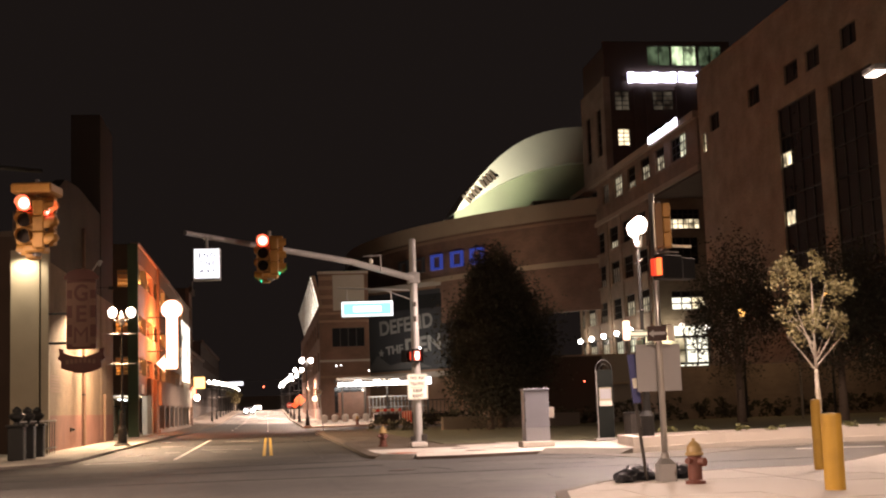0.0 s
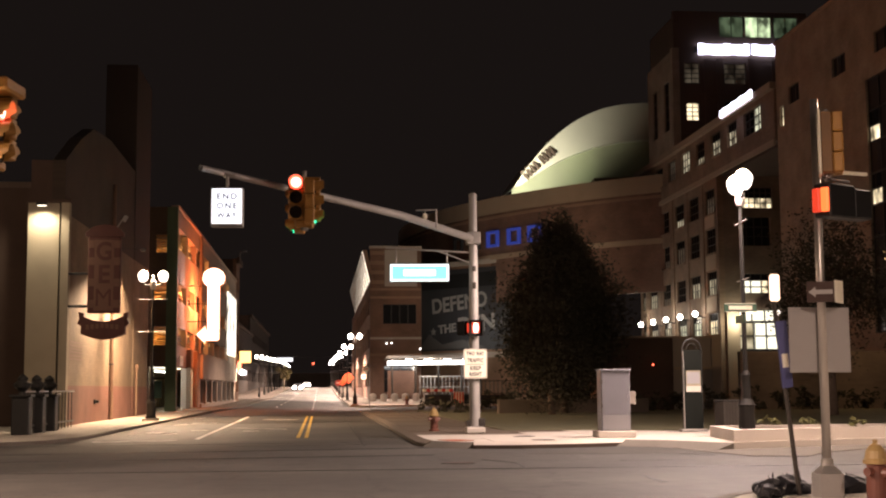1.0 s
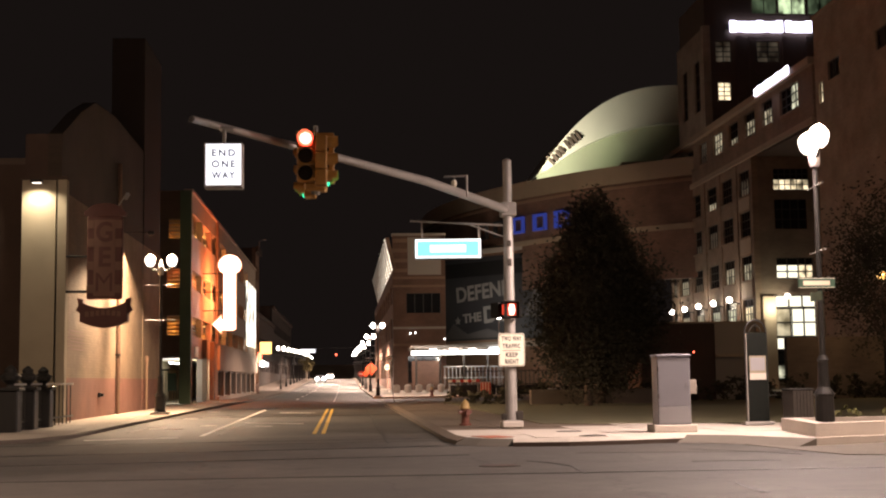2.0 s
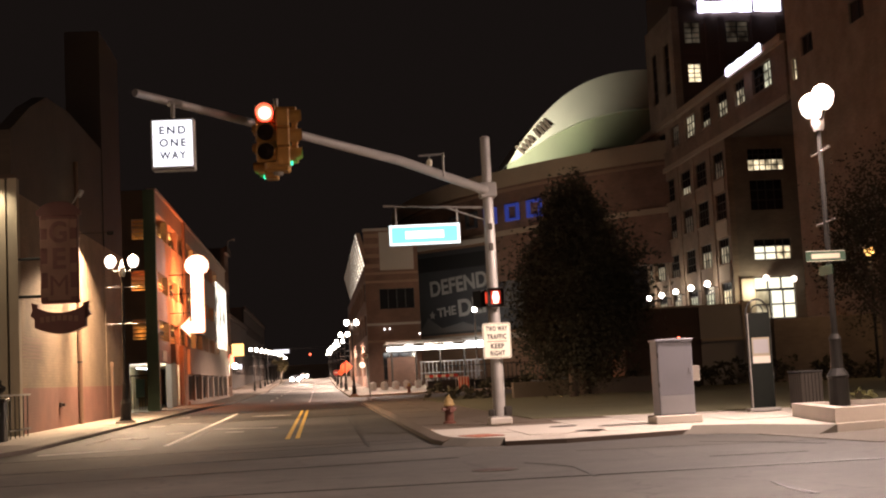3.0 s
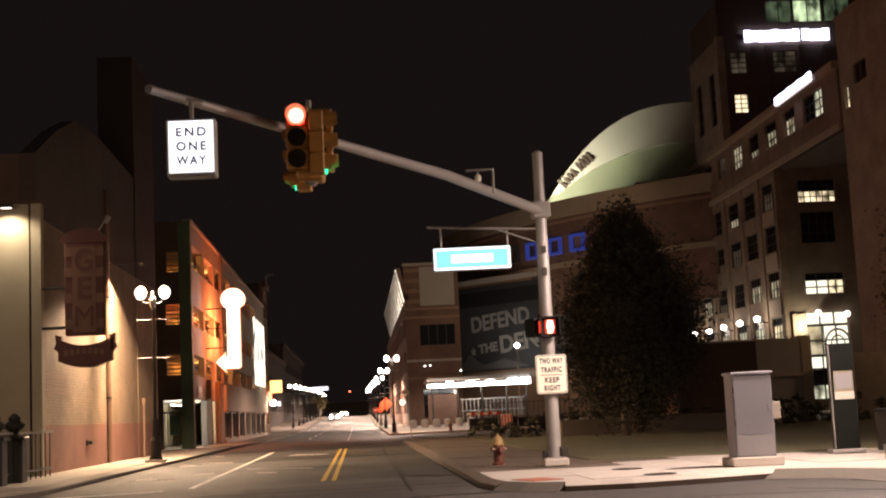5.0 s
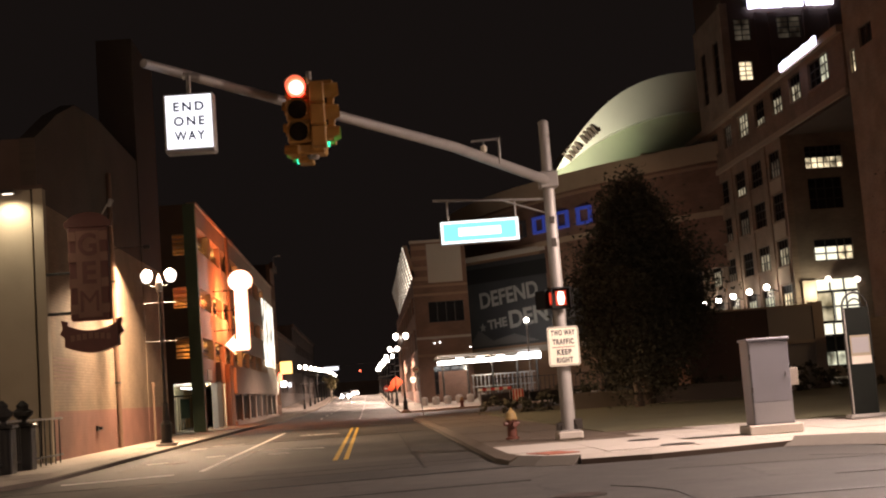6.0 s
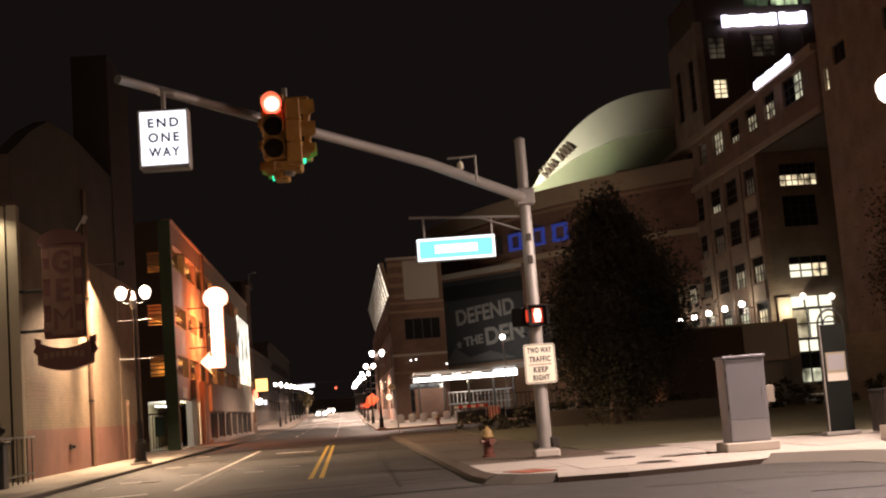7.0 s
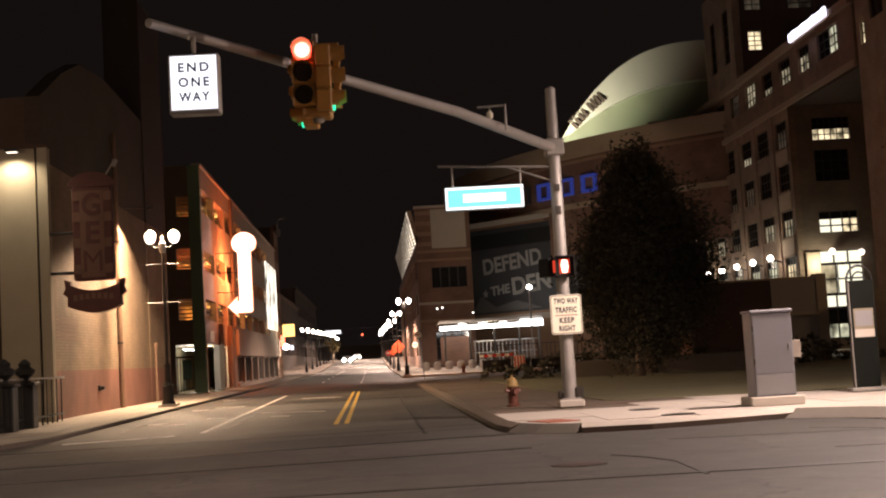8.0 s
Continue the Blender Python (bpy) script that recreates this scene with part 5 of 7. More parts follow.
# brown block nearer, with dark glazed bays
brown = thing("brick_office_wing", label="plain brown brick office wing with dark glazed bays", category="building")
bh = [(85.2, 92.2, 5.0, 22.8), (76.6, 83.2, 5.0, 22.4), (67.6, 74.2, 5.0, 22.4), (95.5, 98.0, 24.3, 25.8), (88.0, 90.5, 24.3, 25.8), (84.2, 86.6, 24.3, 25.8), (104.8, 107.2, 24.3, 25.8), (108.3, 109.3, 22.9, 24.6), (78.4, 80.8, 24.3, 25.8)]
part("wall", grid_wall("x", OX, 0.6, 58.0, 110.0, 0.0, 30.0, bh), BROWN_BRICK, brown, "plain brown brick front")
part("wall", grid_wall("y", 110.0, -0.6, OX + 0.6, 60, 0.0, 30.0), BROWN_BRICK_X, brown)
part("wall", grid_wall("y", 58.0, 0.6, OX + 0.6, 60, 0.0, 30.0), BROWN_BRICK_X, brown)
part("roof", boxes((OX + 0.6, 60, 58.6, 109.4, 29.2, 29.5)), DARK_TOWER, brown)
part("coping", boxes((OX - 0.12, OX + 0.7, 57.9, 110.1, 30.0, 30.25)), TRIM_STONE, brown)
for a, b, c, d in bh:
    if d - c > 5:
        n = 8
        for r in range(n):
            z0, z1 = c + (d - c) * r / n, c + (d - c) * (r + 1) / n
            for q in range(4):
                u0, u1 = a + (b - a) * q / 4, a + (b - a) * (q + 1) / 4
                g = (WIN_WARM, 0.5) if (round(a) == 85 and q == 3 and r in (4, 6)) else GLASS_BAY
                window(brown, "x", OX, 1, u0, u1, z0, z1, g, 1, 1 if g is GLASS_BAY else 2, 0.1)
    else:
        window(brown, "x", OX, 1, a, b, c, d, WIN_WARM if round(a) == 108 else GLASS_BAY, 2, 2 if round(a) == 108 else 1)

# park walls
# concrete wall in the dark paver colour, as it stands in dim light
wall_low = part("wall_park_low", boxes((8.6, 16.2, 69.8, 70.3, 0.1, 0.85), bevel=0.03), BROWN_PAVER)
tagged(wall_low, "low concrete wall across the park lawn", "wall", kind="structure")
wall_dark = thing("service_enclosure", label="dark walled service enclosure at the park edge", category="enclosure")
part("wall", boxes((15.3, 19.2, 76.0, 76.4, 0.1, 4.1)), UNLIT_BRICK, wall_dark, "dark steel gate wall")
# right stretch coloured paler, for the warm light on that part of the wall
part("wall", boxes((19.2, 21.4, 75.96, 76.4, 0.1, 4.1)), STAD_PANEL, wall_dark, "plain tan wall")
part("ledge", boxes((19.2, 21.4, 75.8, 75.957, 2.35, 2.5)), TRIM_STONE, wall_dark)
part("wall", boxes((15.3, 15.7, 76.4, 81.5, 0.1, 4.1)), STAD_FASCIA, wall_dark)
part("coping", boxes((15.2, 21.4, 75.9, 76.5, 4.1, 4.2)), TRIM_STONE, wall_dark)
part("pier", boxes((21.4, 21.9, 75.9, 76.6, 0.1, 4.3)), TRIM_STONE, wall_dark)
alarm = thing("alarm_lamp", (18.05, 75.96, 2.62), 0, "tiny red alarm lamp on the dark enclosure wall", "wall lamp")
part("base", boxes((-0.07, 0.07, -0.04, 0.04, -0.07, 0.07), bevel=0.01), DARK_METAL, alarm)
part("bulb", ball(bmesh.new(), (0, -0.06, 0), 0.045, u=8, v=6), RED_DOT, alarm, "lit red bulb")
wall_far = part("wall_park_boundary", boxes((22.5, 37.4, 74.5, 74.9, 0.1, 3.3), bevel=0.02), BROWN_BRICK_X)
tagged(wall_far, "brown boundary wall behind the park trees", "wall", kind="structure")
rng = random.Random(5)


def leaf_cloud(bm, centre, radii, count, size, rng, hollow=0.45, spread=0.17):
    """Many small bent leaves scattered through an uneven crown."""
    clumps = []
    for _ in range(max(8, count // 130)):
        d = Vector((rng.gauss(0, 1), rng.gauss(0, 1), rng.gauss(0, 1))).normalized()
        clumps.append(d * (hollow + (1 - hollow) * rng.random() ** 0.5))
    for _ in range(count):
        c = rng.choice(clumps)
        q = c + Vector((rng.gauss(0, 1), rng.gauss(0, 1), rng.gauss(0, 1))) * spread
        p = Vector((centre[0] + q.x * radii[0], centre[1] + q.y * radii[1], centre[2] + q.z * radii[2]))
        a = Vector((rng.gauss(0, 1), rng.gauss(0, 1), rng.gauss(0, 0.6))).normalized()
        b = a.cross(Vector((rng.gauss(0, 1), rng.gauss(0, 1), rng.gauss(0, 1)))).normalized()
        s = size * (0.6 + 0.8 * rng.random())
        vs = [bm.verts.new(p + a * s * u + b * s * w) for u, w in ((-1, 0), (0, -0.5), (1, 0.05), (0, 0.5))]
        bm.faces.new(vs)


def tree(name, place, label, trunk_h, trunk_r, crown_z, radii, count, leaf, bark, leaf_mat, seed, limbs=7, extra=()):
    r = random.Random(seed)
    t = thing(name, place, r.uniform(0, 360), label, "tree", "park trees")
    bm = bmesh.new()
    top = (r.uniform(-0.1, 0.1), r.uniform(-0.1, 0.1), crown_z + radii[2] * 0.5)
    rod(bm, (0, 0, -0.05), (0.02, 0.01, trunk_h), trunk_r * 1.2, trunk_r * 0.8, 10)
    rod(bm, (0.02, 0.01, trunk_h), top, trunk_r * 0.8, trunk_r * 0.2, 8)
    part("trunk", bm, bark, t, smooth=True)
    for k in range(limbs):
        a = 2 * math.pi * (k + r.random() * 0.6) / limbs
        z = trunk_h * (0.8 + 0.3 * r.random()) + (crown_z - trunk_h) * r.random() * 0.7
        e = (radii[0] * 0.75 * math.cos(a), radii[1] * 0.75 * math.sin(a), z + radii[2] * (0.4 + 0.6 * r.random()))
        m = (e[0] * 0.45, e[1] * 0.45, z + (e[2] - z) * 0.35)
        part("limb", rods(((0.02, 0.01, z - 0.2), m, trunk_r * 0.45, trunk_r * 0.3), (m, e, trunk_r * 0.3, trunk_r * 0.08), sides=6), bark, t)
    bm = bmesh.new()
    hollow, spread = (0.25, 0.2) if leaf_mat is LEAF_DARK else (0.4, 0.10)
    leaf_cloud(bm, (0, 0, crown_z), radii, count, leaf, r, hollow, spread)
    for (c, rr, n) in extra:
        leaf_cloud(bm, c, rr, n, leaf, r, hollow, spread)
    part("crown", bm, leaf_mat, t)
    return t


tree("park_tree", (11.9, 70.0, 0.16), "large dark leafy tree standing in the park", 2.2, 0.28, 4.6, (2.75, 2.8, 3.4), 40000, 0.095, BARK, LEAF_DARK, 11, 9, [((0.1, 0.1, 7.9), (1.3, 1.3, 1.75), 14000), ((0.0, 0.0, 6.2), (1.9, 1.9, 1.5), 9000)])
tree("park_tree", (10.6, 66.0, 0.16), "dark leafy park tree beside the larger one", 1.4, 0.16, 3.0, (2.0, 2.0, 2.2), 14000, 0.08, BARK, LEAF_DARK, 12)
tree("park_tree", (21.8, 60.0, 0.16), "dark park tree before the lit lobby", 2.4, 0.2, 5.6, (2.3, 2.2, 3.0), 12000, 0.075, BARK, LEAF_DARK, 13)
tree("park_tree", (25.6, 57.0, 0.16), "dark park tree by the boundary wall", 2.4, 0.2, 5.0, (2.3, 2.2, 2.9), 12000, 0.075, BARK, LEAF_DARK, 14)
tree("park_tree", (30.5, 62.0, 0.16), "dark park tree by the boundary wall", 2.4, 0.2, 5.4, (2.6, 2.4, 3.2), 12000, 0.075, BARK, LEAF_DARK, 15)
tree("park_tree", (27.4, 66.0, 0.16), "bare slender young tree in the park", 3.4, 0.06, 5.0, (1.3, 1.3, 1.8), 500, 0.07, PALE_BARK, LEAF_DARK, 17, 6)
tree("street_tree", (17.0, 40.0, 0.33), "slender young tree with sparse lamplit yellow leaves", 1.9, 0.075, 4.3, (1.3, 1.3, 1.6), 2600, 0.058, PALE_BARK, LEAF_LIT, 16, 9, [((0.3, 0.1, 5.4), (0.8, 0.8, 0.9), 700), ((-0.5, 0.2, 3.4), (0.7, 0.7, 0.6), 600)])
part("trunk_wrap", rods(((0.005, 0.0, 0.5), (0.01, 0.005, 1.25), 0.09, 0.085)), STONE_STRIP, bpy.data.objects["street_tree"], "pale wrap round the trunk")
tree("street_tree", (-7.7, 285.0, rise(285)), "far street tree with lamplit yellow leaves", 2.0, 0.12, 3.4, (1.6, 1.6, 1.5), 1500, 0.2, PALE_BARK, LEAF_LIT, 18, 7)
tree("street_tree", (-8.4, 312.0, rise(312)), "far street tree with lamplit yellow leaves", 2.2, 0.13, 3.8, (1.8, 1.8, 1.8), 1500, 0.2, PALE_BARK, LEAF_LIT, 19, 7)
hb = bmesh.new()
for k in range(-2, 30):
    leaf_cloud(hb, (7.5 + 0.95 * k, 73.2 + 0.4 * math.sin(k), 0.75 if k > 0 else 0.5), (0.75, 0.6, 0.65 if k > 0 else 0.42), 130, 0.13, rng, 0.2)
hedge = part("park_hedge", hb, LEAF_DARK)
tagged(hedge, "dark low hedge along the back of the lawn", "hedge", kind="stuff")


# ---------------- street lamps ----------------
def twin_lamp(place, turn, label, globe, group="twin-globe street lamps", k=1.0):
    t = thing("street_lamp", place, turn, label, "street lamp", group)
    part("base", lathe([(0.27, 0), (0.27, 0.12), (0.21, 0.2), (0.2, 0.75), (0.23, 0.8), (0.13, 0.95), (0.11, 1.5), (0.13, 1.55), (0.08, 1.65)], 14), DARK_METAL, t, "fluted cast base")
    part("post", rods(((0, 0, 1.6), (0, 0, 5.9), 0.068, 0.048)), DARK_METAL, t)
    part("collar", lathe([(0.10, 5.85), (0.13, 5.95), (0.13, 6.2), (0.08, 6.32), (0.06, 6.45), (0.02, 6.52)], 12), GALV, t, "pale lamp-head collar")
    for z in (3.95, 5.42):
        part("banner_arm", rods(((-0.62, 0, z), (0.62, 0, z), 0.018)), GALV, t, "thin steel banner arm")
    for s in (-1, 1):
        arm = part("arm", rods(((0, 0, 6.1), (s * 0.28, 0, 6.05), 0.03), ((s * 0.28, 0, 6.05), (s * 0.45, 0, 6.2), 0.03)), DARK_METAL, t)
        part("globe", lathe([(0.09, -0.24), (0.18, -0.15), (0.225, 0.02), (0.215, 0.12), (0.14, 0.22), (0.03, 0.28)], 14, (s * 0.45, 0, 6.45)), globe, arm, "lit acorn globe", smooth=True)
    part("footing", boxes((-0.38, 0.38, -0.38, 0.38, 0.0, 0.10), bevel=0.015), CONCRETE, t, "concrete footing")
    if k != 1.0:
        for o in t.children_recursive:
            o.data.transform(Matrix.Diagonal((0.88, 0.88, k, 1)))
    return t


twin_lamp((-7.74, 64.9, 0.085), 4, "lit black twin-globe street lamp on the pavement by the theatre", GLOBE)
spot_lamp((-7.74, 65.0, 7.16), (-7.74, 65.0, 0), 5000, 158, (1.0, 0.68, 0.43), 0.2, 0.2)
twin_lamp((10.45, 37.35, 0.16), -95, "lit black twin-globe street lamp in the planter", GLOBE)
street_light((10.2, 36.9, 7.0), 4000, (1.0, 0.75, 0.655))
point_lamp((10.45, 37.35, 7.0), 900, (1.0, 0.75, 0.655))
plates = thing("street_name_sign", (10.3, 37.15, 0.5), 0, "two green street name plates on the lamp post", "street sign")
part("plate", boxes((-0.42, 0.42, -0.03, -0.01, 2.78, 3.0), bevel=0.006), SIGN_GREEN, plates)
part("print", boxes((-0.3, 0.3, -0.034, -0.031, 2.84, 2.94)), SIGN_WHITE, plates, "street name as a plain bar")
part("border", boxes((-0.41, 0.41, -0.0335, -0.031, 2.785, 2.795), (-0.41, 0.41, -0.0335, -0.031, 2.985, 2.995)), SIGN_WHITE, plates)
part("plate", boxes((-0.02, 0.0, -0.35, 0.35, 2.5, 2.7), bevel=0.006), SIGN_GREEN, plates)


def roadway_light(place, reach, watts, cone, label, high=9.2):
    """A tall light on a bent arm; reach: how far the arm leads out in x and y."""
    t = thing("street_light", place, 0, label, "street lamp", "tall roadway lights")
    dx, dy = reach
    part("pole", rods(((0, 0, 0), (0, 0, high), 0.12, 0.08)), GALV, t)
    part("arm", rods(((0, 0, high), (dx, dy, high + 0.3), 0.05, 0.04)), GALV, t)
    part("lamp_head", boxes((dx - 0.2, dx + 0.2, dy - 0.4, dy + 0.4, high + 0.18, high + 0.35), bevel=0.05), GALV, t)
    part("lens", boxes((dx - 0.15, dx + 0.15, dy - 0.3, dy + 0.3, high + 0.13, high + 0.179)), GLOBE, t, "lit lens")
    street_light((place[0] + dx, place[1] + dy, high + 0.25), watts, cone=cone)
    return t


roadway_light((15.8, 26.6, 0.15), (-0.95, 3.6), 5600, 168, "tall roadway light on the near corner")
# next two lights are added out of view to brighten the junction
roadway_light((-12.4, 14.6, 0.15), (1.4, 1.4), 19000, 150, "added unseen roadway light at the end of the near pavement", 7.5)
roadway_light((4.9, -3.0, 0.15), (-0.8, 1.2), 8500, 168, "added unseen tall roadway light along the near pavement")
# lamp added out of view so that the theatre sign's front is lit
twin_lamp((-14.2, 40.1, 0.085), 90, "added twin-globe street lamp, out of view on the crossing street", GLOBE)
point_lamp((-14.2, 40.1, 7.2), 900, (1.0, 0.70, 0.46))
first = twin_lamp((2.82, 119.0, rise(119) + 0.16), 0, "lit twin-globe street lamp along the far street", GLOBE_FAR, k=0.92)
for y in (150, 178, 206, 234, 262, 290, 318, 346):
    copy_thing(first, pose(2.82, y, rise(y) + 0.16, 0, 0, 0))
for y in (196, 214, 231, 246, 262, 278, 294, 311, 328, 347, 366):
    copy_thing(first, pose(-8.9, y, rise(y) + 0.0, 0, 0, 0))
# lights without posts, some in mid-road, added to brighten the far street
for x, y in ((2.6, 123), (2.6, 150), (1.4, 185), (1.4, 220), (-9.4, 205), (-3.0, 245), (2.6, 275), (-3, 305), (-3, 335), (-3, 380), (-3, 440), (-3, 520), (-3, 600)):
    street_light((x, y, rise(y) + 6.6), 3800 if y < 160 else 5000 if x < -9 else 13000)
for x, y, z in ((26.4, 71.5, 6.2), (31.7, 71.5, 7.1)):
    pl = thing("park_lamp", (x, y, 0.0), 0, "amber lamp on a dark post behind the park trees", "street lamp", "park lamps")
    part("post", rods(((0, 0, 0), (0, 0, z - 0.2), 0.08, 0.06)), DARK_METAL, pl)
    part("globe", ball(bmesh.new(), (0, 0, z), 0.24), SHOP_LIT, pl, "amber lit globe")
    point_lamp((x, y - 0.5, z), 130, (1.0, 0.62, 0.34))


# ---------------- mast arm with signals ----------------
mast = thing("signal_mast", (4.15, 42.26, 0.15), 0, "galvanised mast-arm signal pole on a concrete block", "signal pole")
part("footing", boxes((-0.27, 0.27, -0.27, 0.27, 0.0, 0.17), bevel=0.03), CONCRETE, mast, "weathered concrete block")
part("flange", boxes((-0.2, 0.2, -0.2, 0.2, 0.17, 0.2), bevel=0.005), GALV, mast)
for sx in (-1, 1):
    for sy in (-1, 1):
        part("bolt", rods(((sx * 0.16, sy * 0.16, 0.2), (sx * 0.16, sy * 0.16, 0.3), 0.022), sides=6), IRON, mast)
part("base_cover", boxes((0.1, 0.28, -0.16, 0.1, 0.2, 0.42), bevel=0.02), IRON, mast, "dark bolt cover")
part("base_cover", boxes((-0.26, -0.12, -0.14, 0.08, 0.2, 0.36), bevel=0.02), IRON, mast, "dark bolt cover")
part("pole", rods(((0, 0, 0.18), (0, 0, 6.80), 0.155, 0.115), sides=20), GALV, mast, smooth=False)
part("pole_cap", lathe([(0.12, 6.79), (0.12, 6.84), (0.05, 6.89)], 16), GALV, mast)
part("clamp", boxes((-0.2, 0.2, -0.2, 0.2, 5.38, 5.74), bevel=0.03), GALV, mast, "arm clamp")
part("arm", rods(((-0.05, -0.08, 5.55), (-2.3, -3.76, 5.72), 0.108, 0.098), ((-2.3, -3.76, 5.72), (-6.77, -11.08, 5.68), 0.098, 0.06), sides=16), GALV, mast, "long tapered mast arm")
part("hand_hole", boxes((-0.05, 0.05, -0.16, -0.13, 4.1, 4.28)), IRON, mast)
part("hand_hole", boxes((-0.05, 0.05, -0.155, -0.13, 4.6, 4.75)), IRON, mast)
part("sign_arm", rods(((-0.1, 0, 5.15), (-2.5, 0.35, 5.32), 0.028), ((-0.1, 0, 4.85), (-1.0, 0.14, 5.2), 0.02), ((-2.2, 0.33, 5.3), (-2.2, 0.33, 4.84), 0.022), ((-0.75, 0.12, 5.2), (-0.75, 0.12, 4.84), 0.022)), GALV, mast, "bracket arm of the street sign")
part("strap", boxes((-0.165, 0.165, -0.165, 0.165, 1.75, 1.79), (-0.165, 0.165, -0.165, 0.165, 2.25, 2.29)), GALV, mast)

street_sign = thing("lit_street_sign", (2.62, 42.6, 0.0), -3, "internally lit blue street sign hung from the mast", "street sign")
part("case", boxes((-0.86, 0.86, -0.08, 0.12, 4.48, 5.0), bevel=0.02), GALV, street_sign)
part("border", boxes((-0.84, 0.84, -0.088, -0.081, 4.5, 4.98)), CYAN_TEXT, street_sign, "white lit border")
part("face", boxes((-0.79, 0.79, -0.094, -0.0885, 4.55, 4.93)), CYAN_LIT, street_sign, "blue lit face")
part("print", boxes((-0.46, 0.46, -0.099, -0.0945, 4.65, 4.83), bevel=0.002), CYAN_TEXT, street_sign, "name as a plain white bar")


def signal_head(parent, m, lit):
    """A three-lens head that faces -y of m; lit: 0 red, 2 green."""
    bm = bmesh.new()
    for k in range(3):
        box(bm, -0.17, 0.17, -0.11, 0.11, -0.322 * (k + 1) + 0.008, -0.322 * k - 0.008, bevel=0.02, m=m)
    head = part("signal_head", bm, SIGNAL_YELLOW, parent, "yellow three-lens signal head")
    for k in range(3):
        z = -0.322 * (k + 0.5)
        core = (RED_LIT if lit == 0 else GREEN_LIT) if k == lit else LENS_DARK
        bm = bmesh.new()
        bmesh.ops.create_cone(bm, cap_ends=True, segments=20, radius1=0.14, radius2=0.14, depth=0.03, matrix=m @ pose(0, -0.12, z, 90))
        part("lens", bm, core, head, "lit lens" if k == lit else "dark lens")
        if k == lit and lit == 0:
            bm = bmesh.new()
            bmesh.ops.create_cone(bm, cap_ends=True, segments=20, radius1=0.105, radius2=0.105, depth=0.01, matrix=m @ pose(0, -0.142, z, 90))
            part("lamp_core", bm, RED_CORE, head)
        bm = bmesh.new()
        n = 14
        rows = []
        for j in range(n + 1):
            a = radians(-35 + 250 * j / n)
            c, s = math.cos(a) * 0.152, math.sin(a) * 0.152
            rows.append([bm.verts.new(m @ Vector(p)) for p in ((c, -0.11, z + s), (c, -0.25 - (0.05 if s > 0 else -0.04), z + s), (c * 0.95, -0.25 - (0.05 if s > 0 else -0.04), z + s * 0.95), (c * 0.95, -0.11, z + s * 0.95))])
        for p, q in zip(rows, rows[1:]):
            for i in range(4):
                bm.faces.new((p[i], p[(i + 1) % 4], q[(i + 1) % 4], q[i]))
        bmesh.ops.recalc_face_normals(bm, faces=bm.faces)
        part("visor", bm, SIGNAL_YELLOW, head)
    return head


def signal_cluster(place, turn, label, hanger, sides=2, size=1.0):
    t = thing("traffic_signal", place, turn, label, "traffic signal", "hanging traffic signals")
    part("core", boxes((-0.02, 0.02, -0.02, 0.02, -1.0, 0.06), bevel=0.004), SIGNAL_YELLOW, t)
    for a, lit, drop in ((0, 0, 0.0), (90, sides, 0.10), (-90, sides, 0.26), (180, 0, 0.0)):
        signal_head(t, pose(0, 0, 0, 0, 0, a) @ pose(-0.17, -0.12, -drop), lit)
    part("bottom_plate", boxes((-0.2, 0.2, -0.2, 0.2, -1.12, -0.975), bevel=0.03), SIGNAL_YELLOW, t, "worn yellow bottom plate")
    part("drain_cap", lathe([(0.07, -1.18), (0.09, -1.14), (0.09, -1.12)], 12), GALV, t)
    part("hanger", rods(((0, 0, 0.0), (0, 0, hanger), 0.04)), GALV, t)
    if size != 1.0:
        for o in t.children_recursive:
            o.data.transform(Matrix.Diagonal((size, size, size, 1)))
    return t


signal_cluster((-0.58, 33.35, 6.02), -3, "yellow four-way traffic signal showing red, on the mast arm", 0.12)
near_signal = signal_cluster((-4.70, 23.0, 5.40), -8, "yellow four-way traffic signal showing red, hung over the near junction", 0.34, 0, 0.9)
part("top_plate", boxes((-0.36, 0.36, -0.36, 0.36, 0.02, 0.2), bevel=0.03), SIGNAL_YELLOW, near_signal, "worn yellow top plate")
span = thing("signal_mast", (-12.5, 17.5, 0.15), 0, "dark mast-arm signal pole on the near corner by the street lamp", "signal pole")
part("pole", rods(((0, 0, 0.0), (0, 0, 6.5), 0.155, 0.115), sides=16), DARK_METAL, span)
part("arm", rods(((0, 0, 5.6), (7.88, 5.5, 5.71), 0.09, 0.035), sides=10), DARK_METAL, span, "dark tapered mast arm")
part("footing", boxes((-0.3, 0.3, -0.3, 0.3, 0.0, 0.15)), CONCRETE, span)

oneway = thing("lit_box_sign", (-2.12, 31.68, 0.0), -1.5, "lit white box sign hanging from the mast arm", "traffic sign")
part("case", boxes((-0.33, 0.33, -0.12, 0.10, 4.70, 5.50), bevel=0.02), GALV, oneway, "weathered metal case")
part("face", boxes((-0.30, 0.30, -0.128, -0.121, 4.76, 5.47)), SIGN_LIT, oneway, "lit white face")
for text, z in (("END", 5.31), ("ONE", 5.115), ("WAY", 4.92)):
    lettering(text, 0.165, (0, -0.131, z), FADED_INK, oneway, "lettering", "thin faded letters", width=0.40, deep=0.002, face=0.005, gap=1.35)
part("hanger", rods(((0, 0, 5.5), (0, 0, 5.75), 0.03), ((-0.06, 0, 5.76), (0.12, 0.1, 5.76), 0.05)), GALV, oneway)

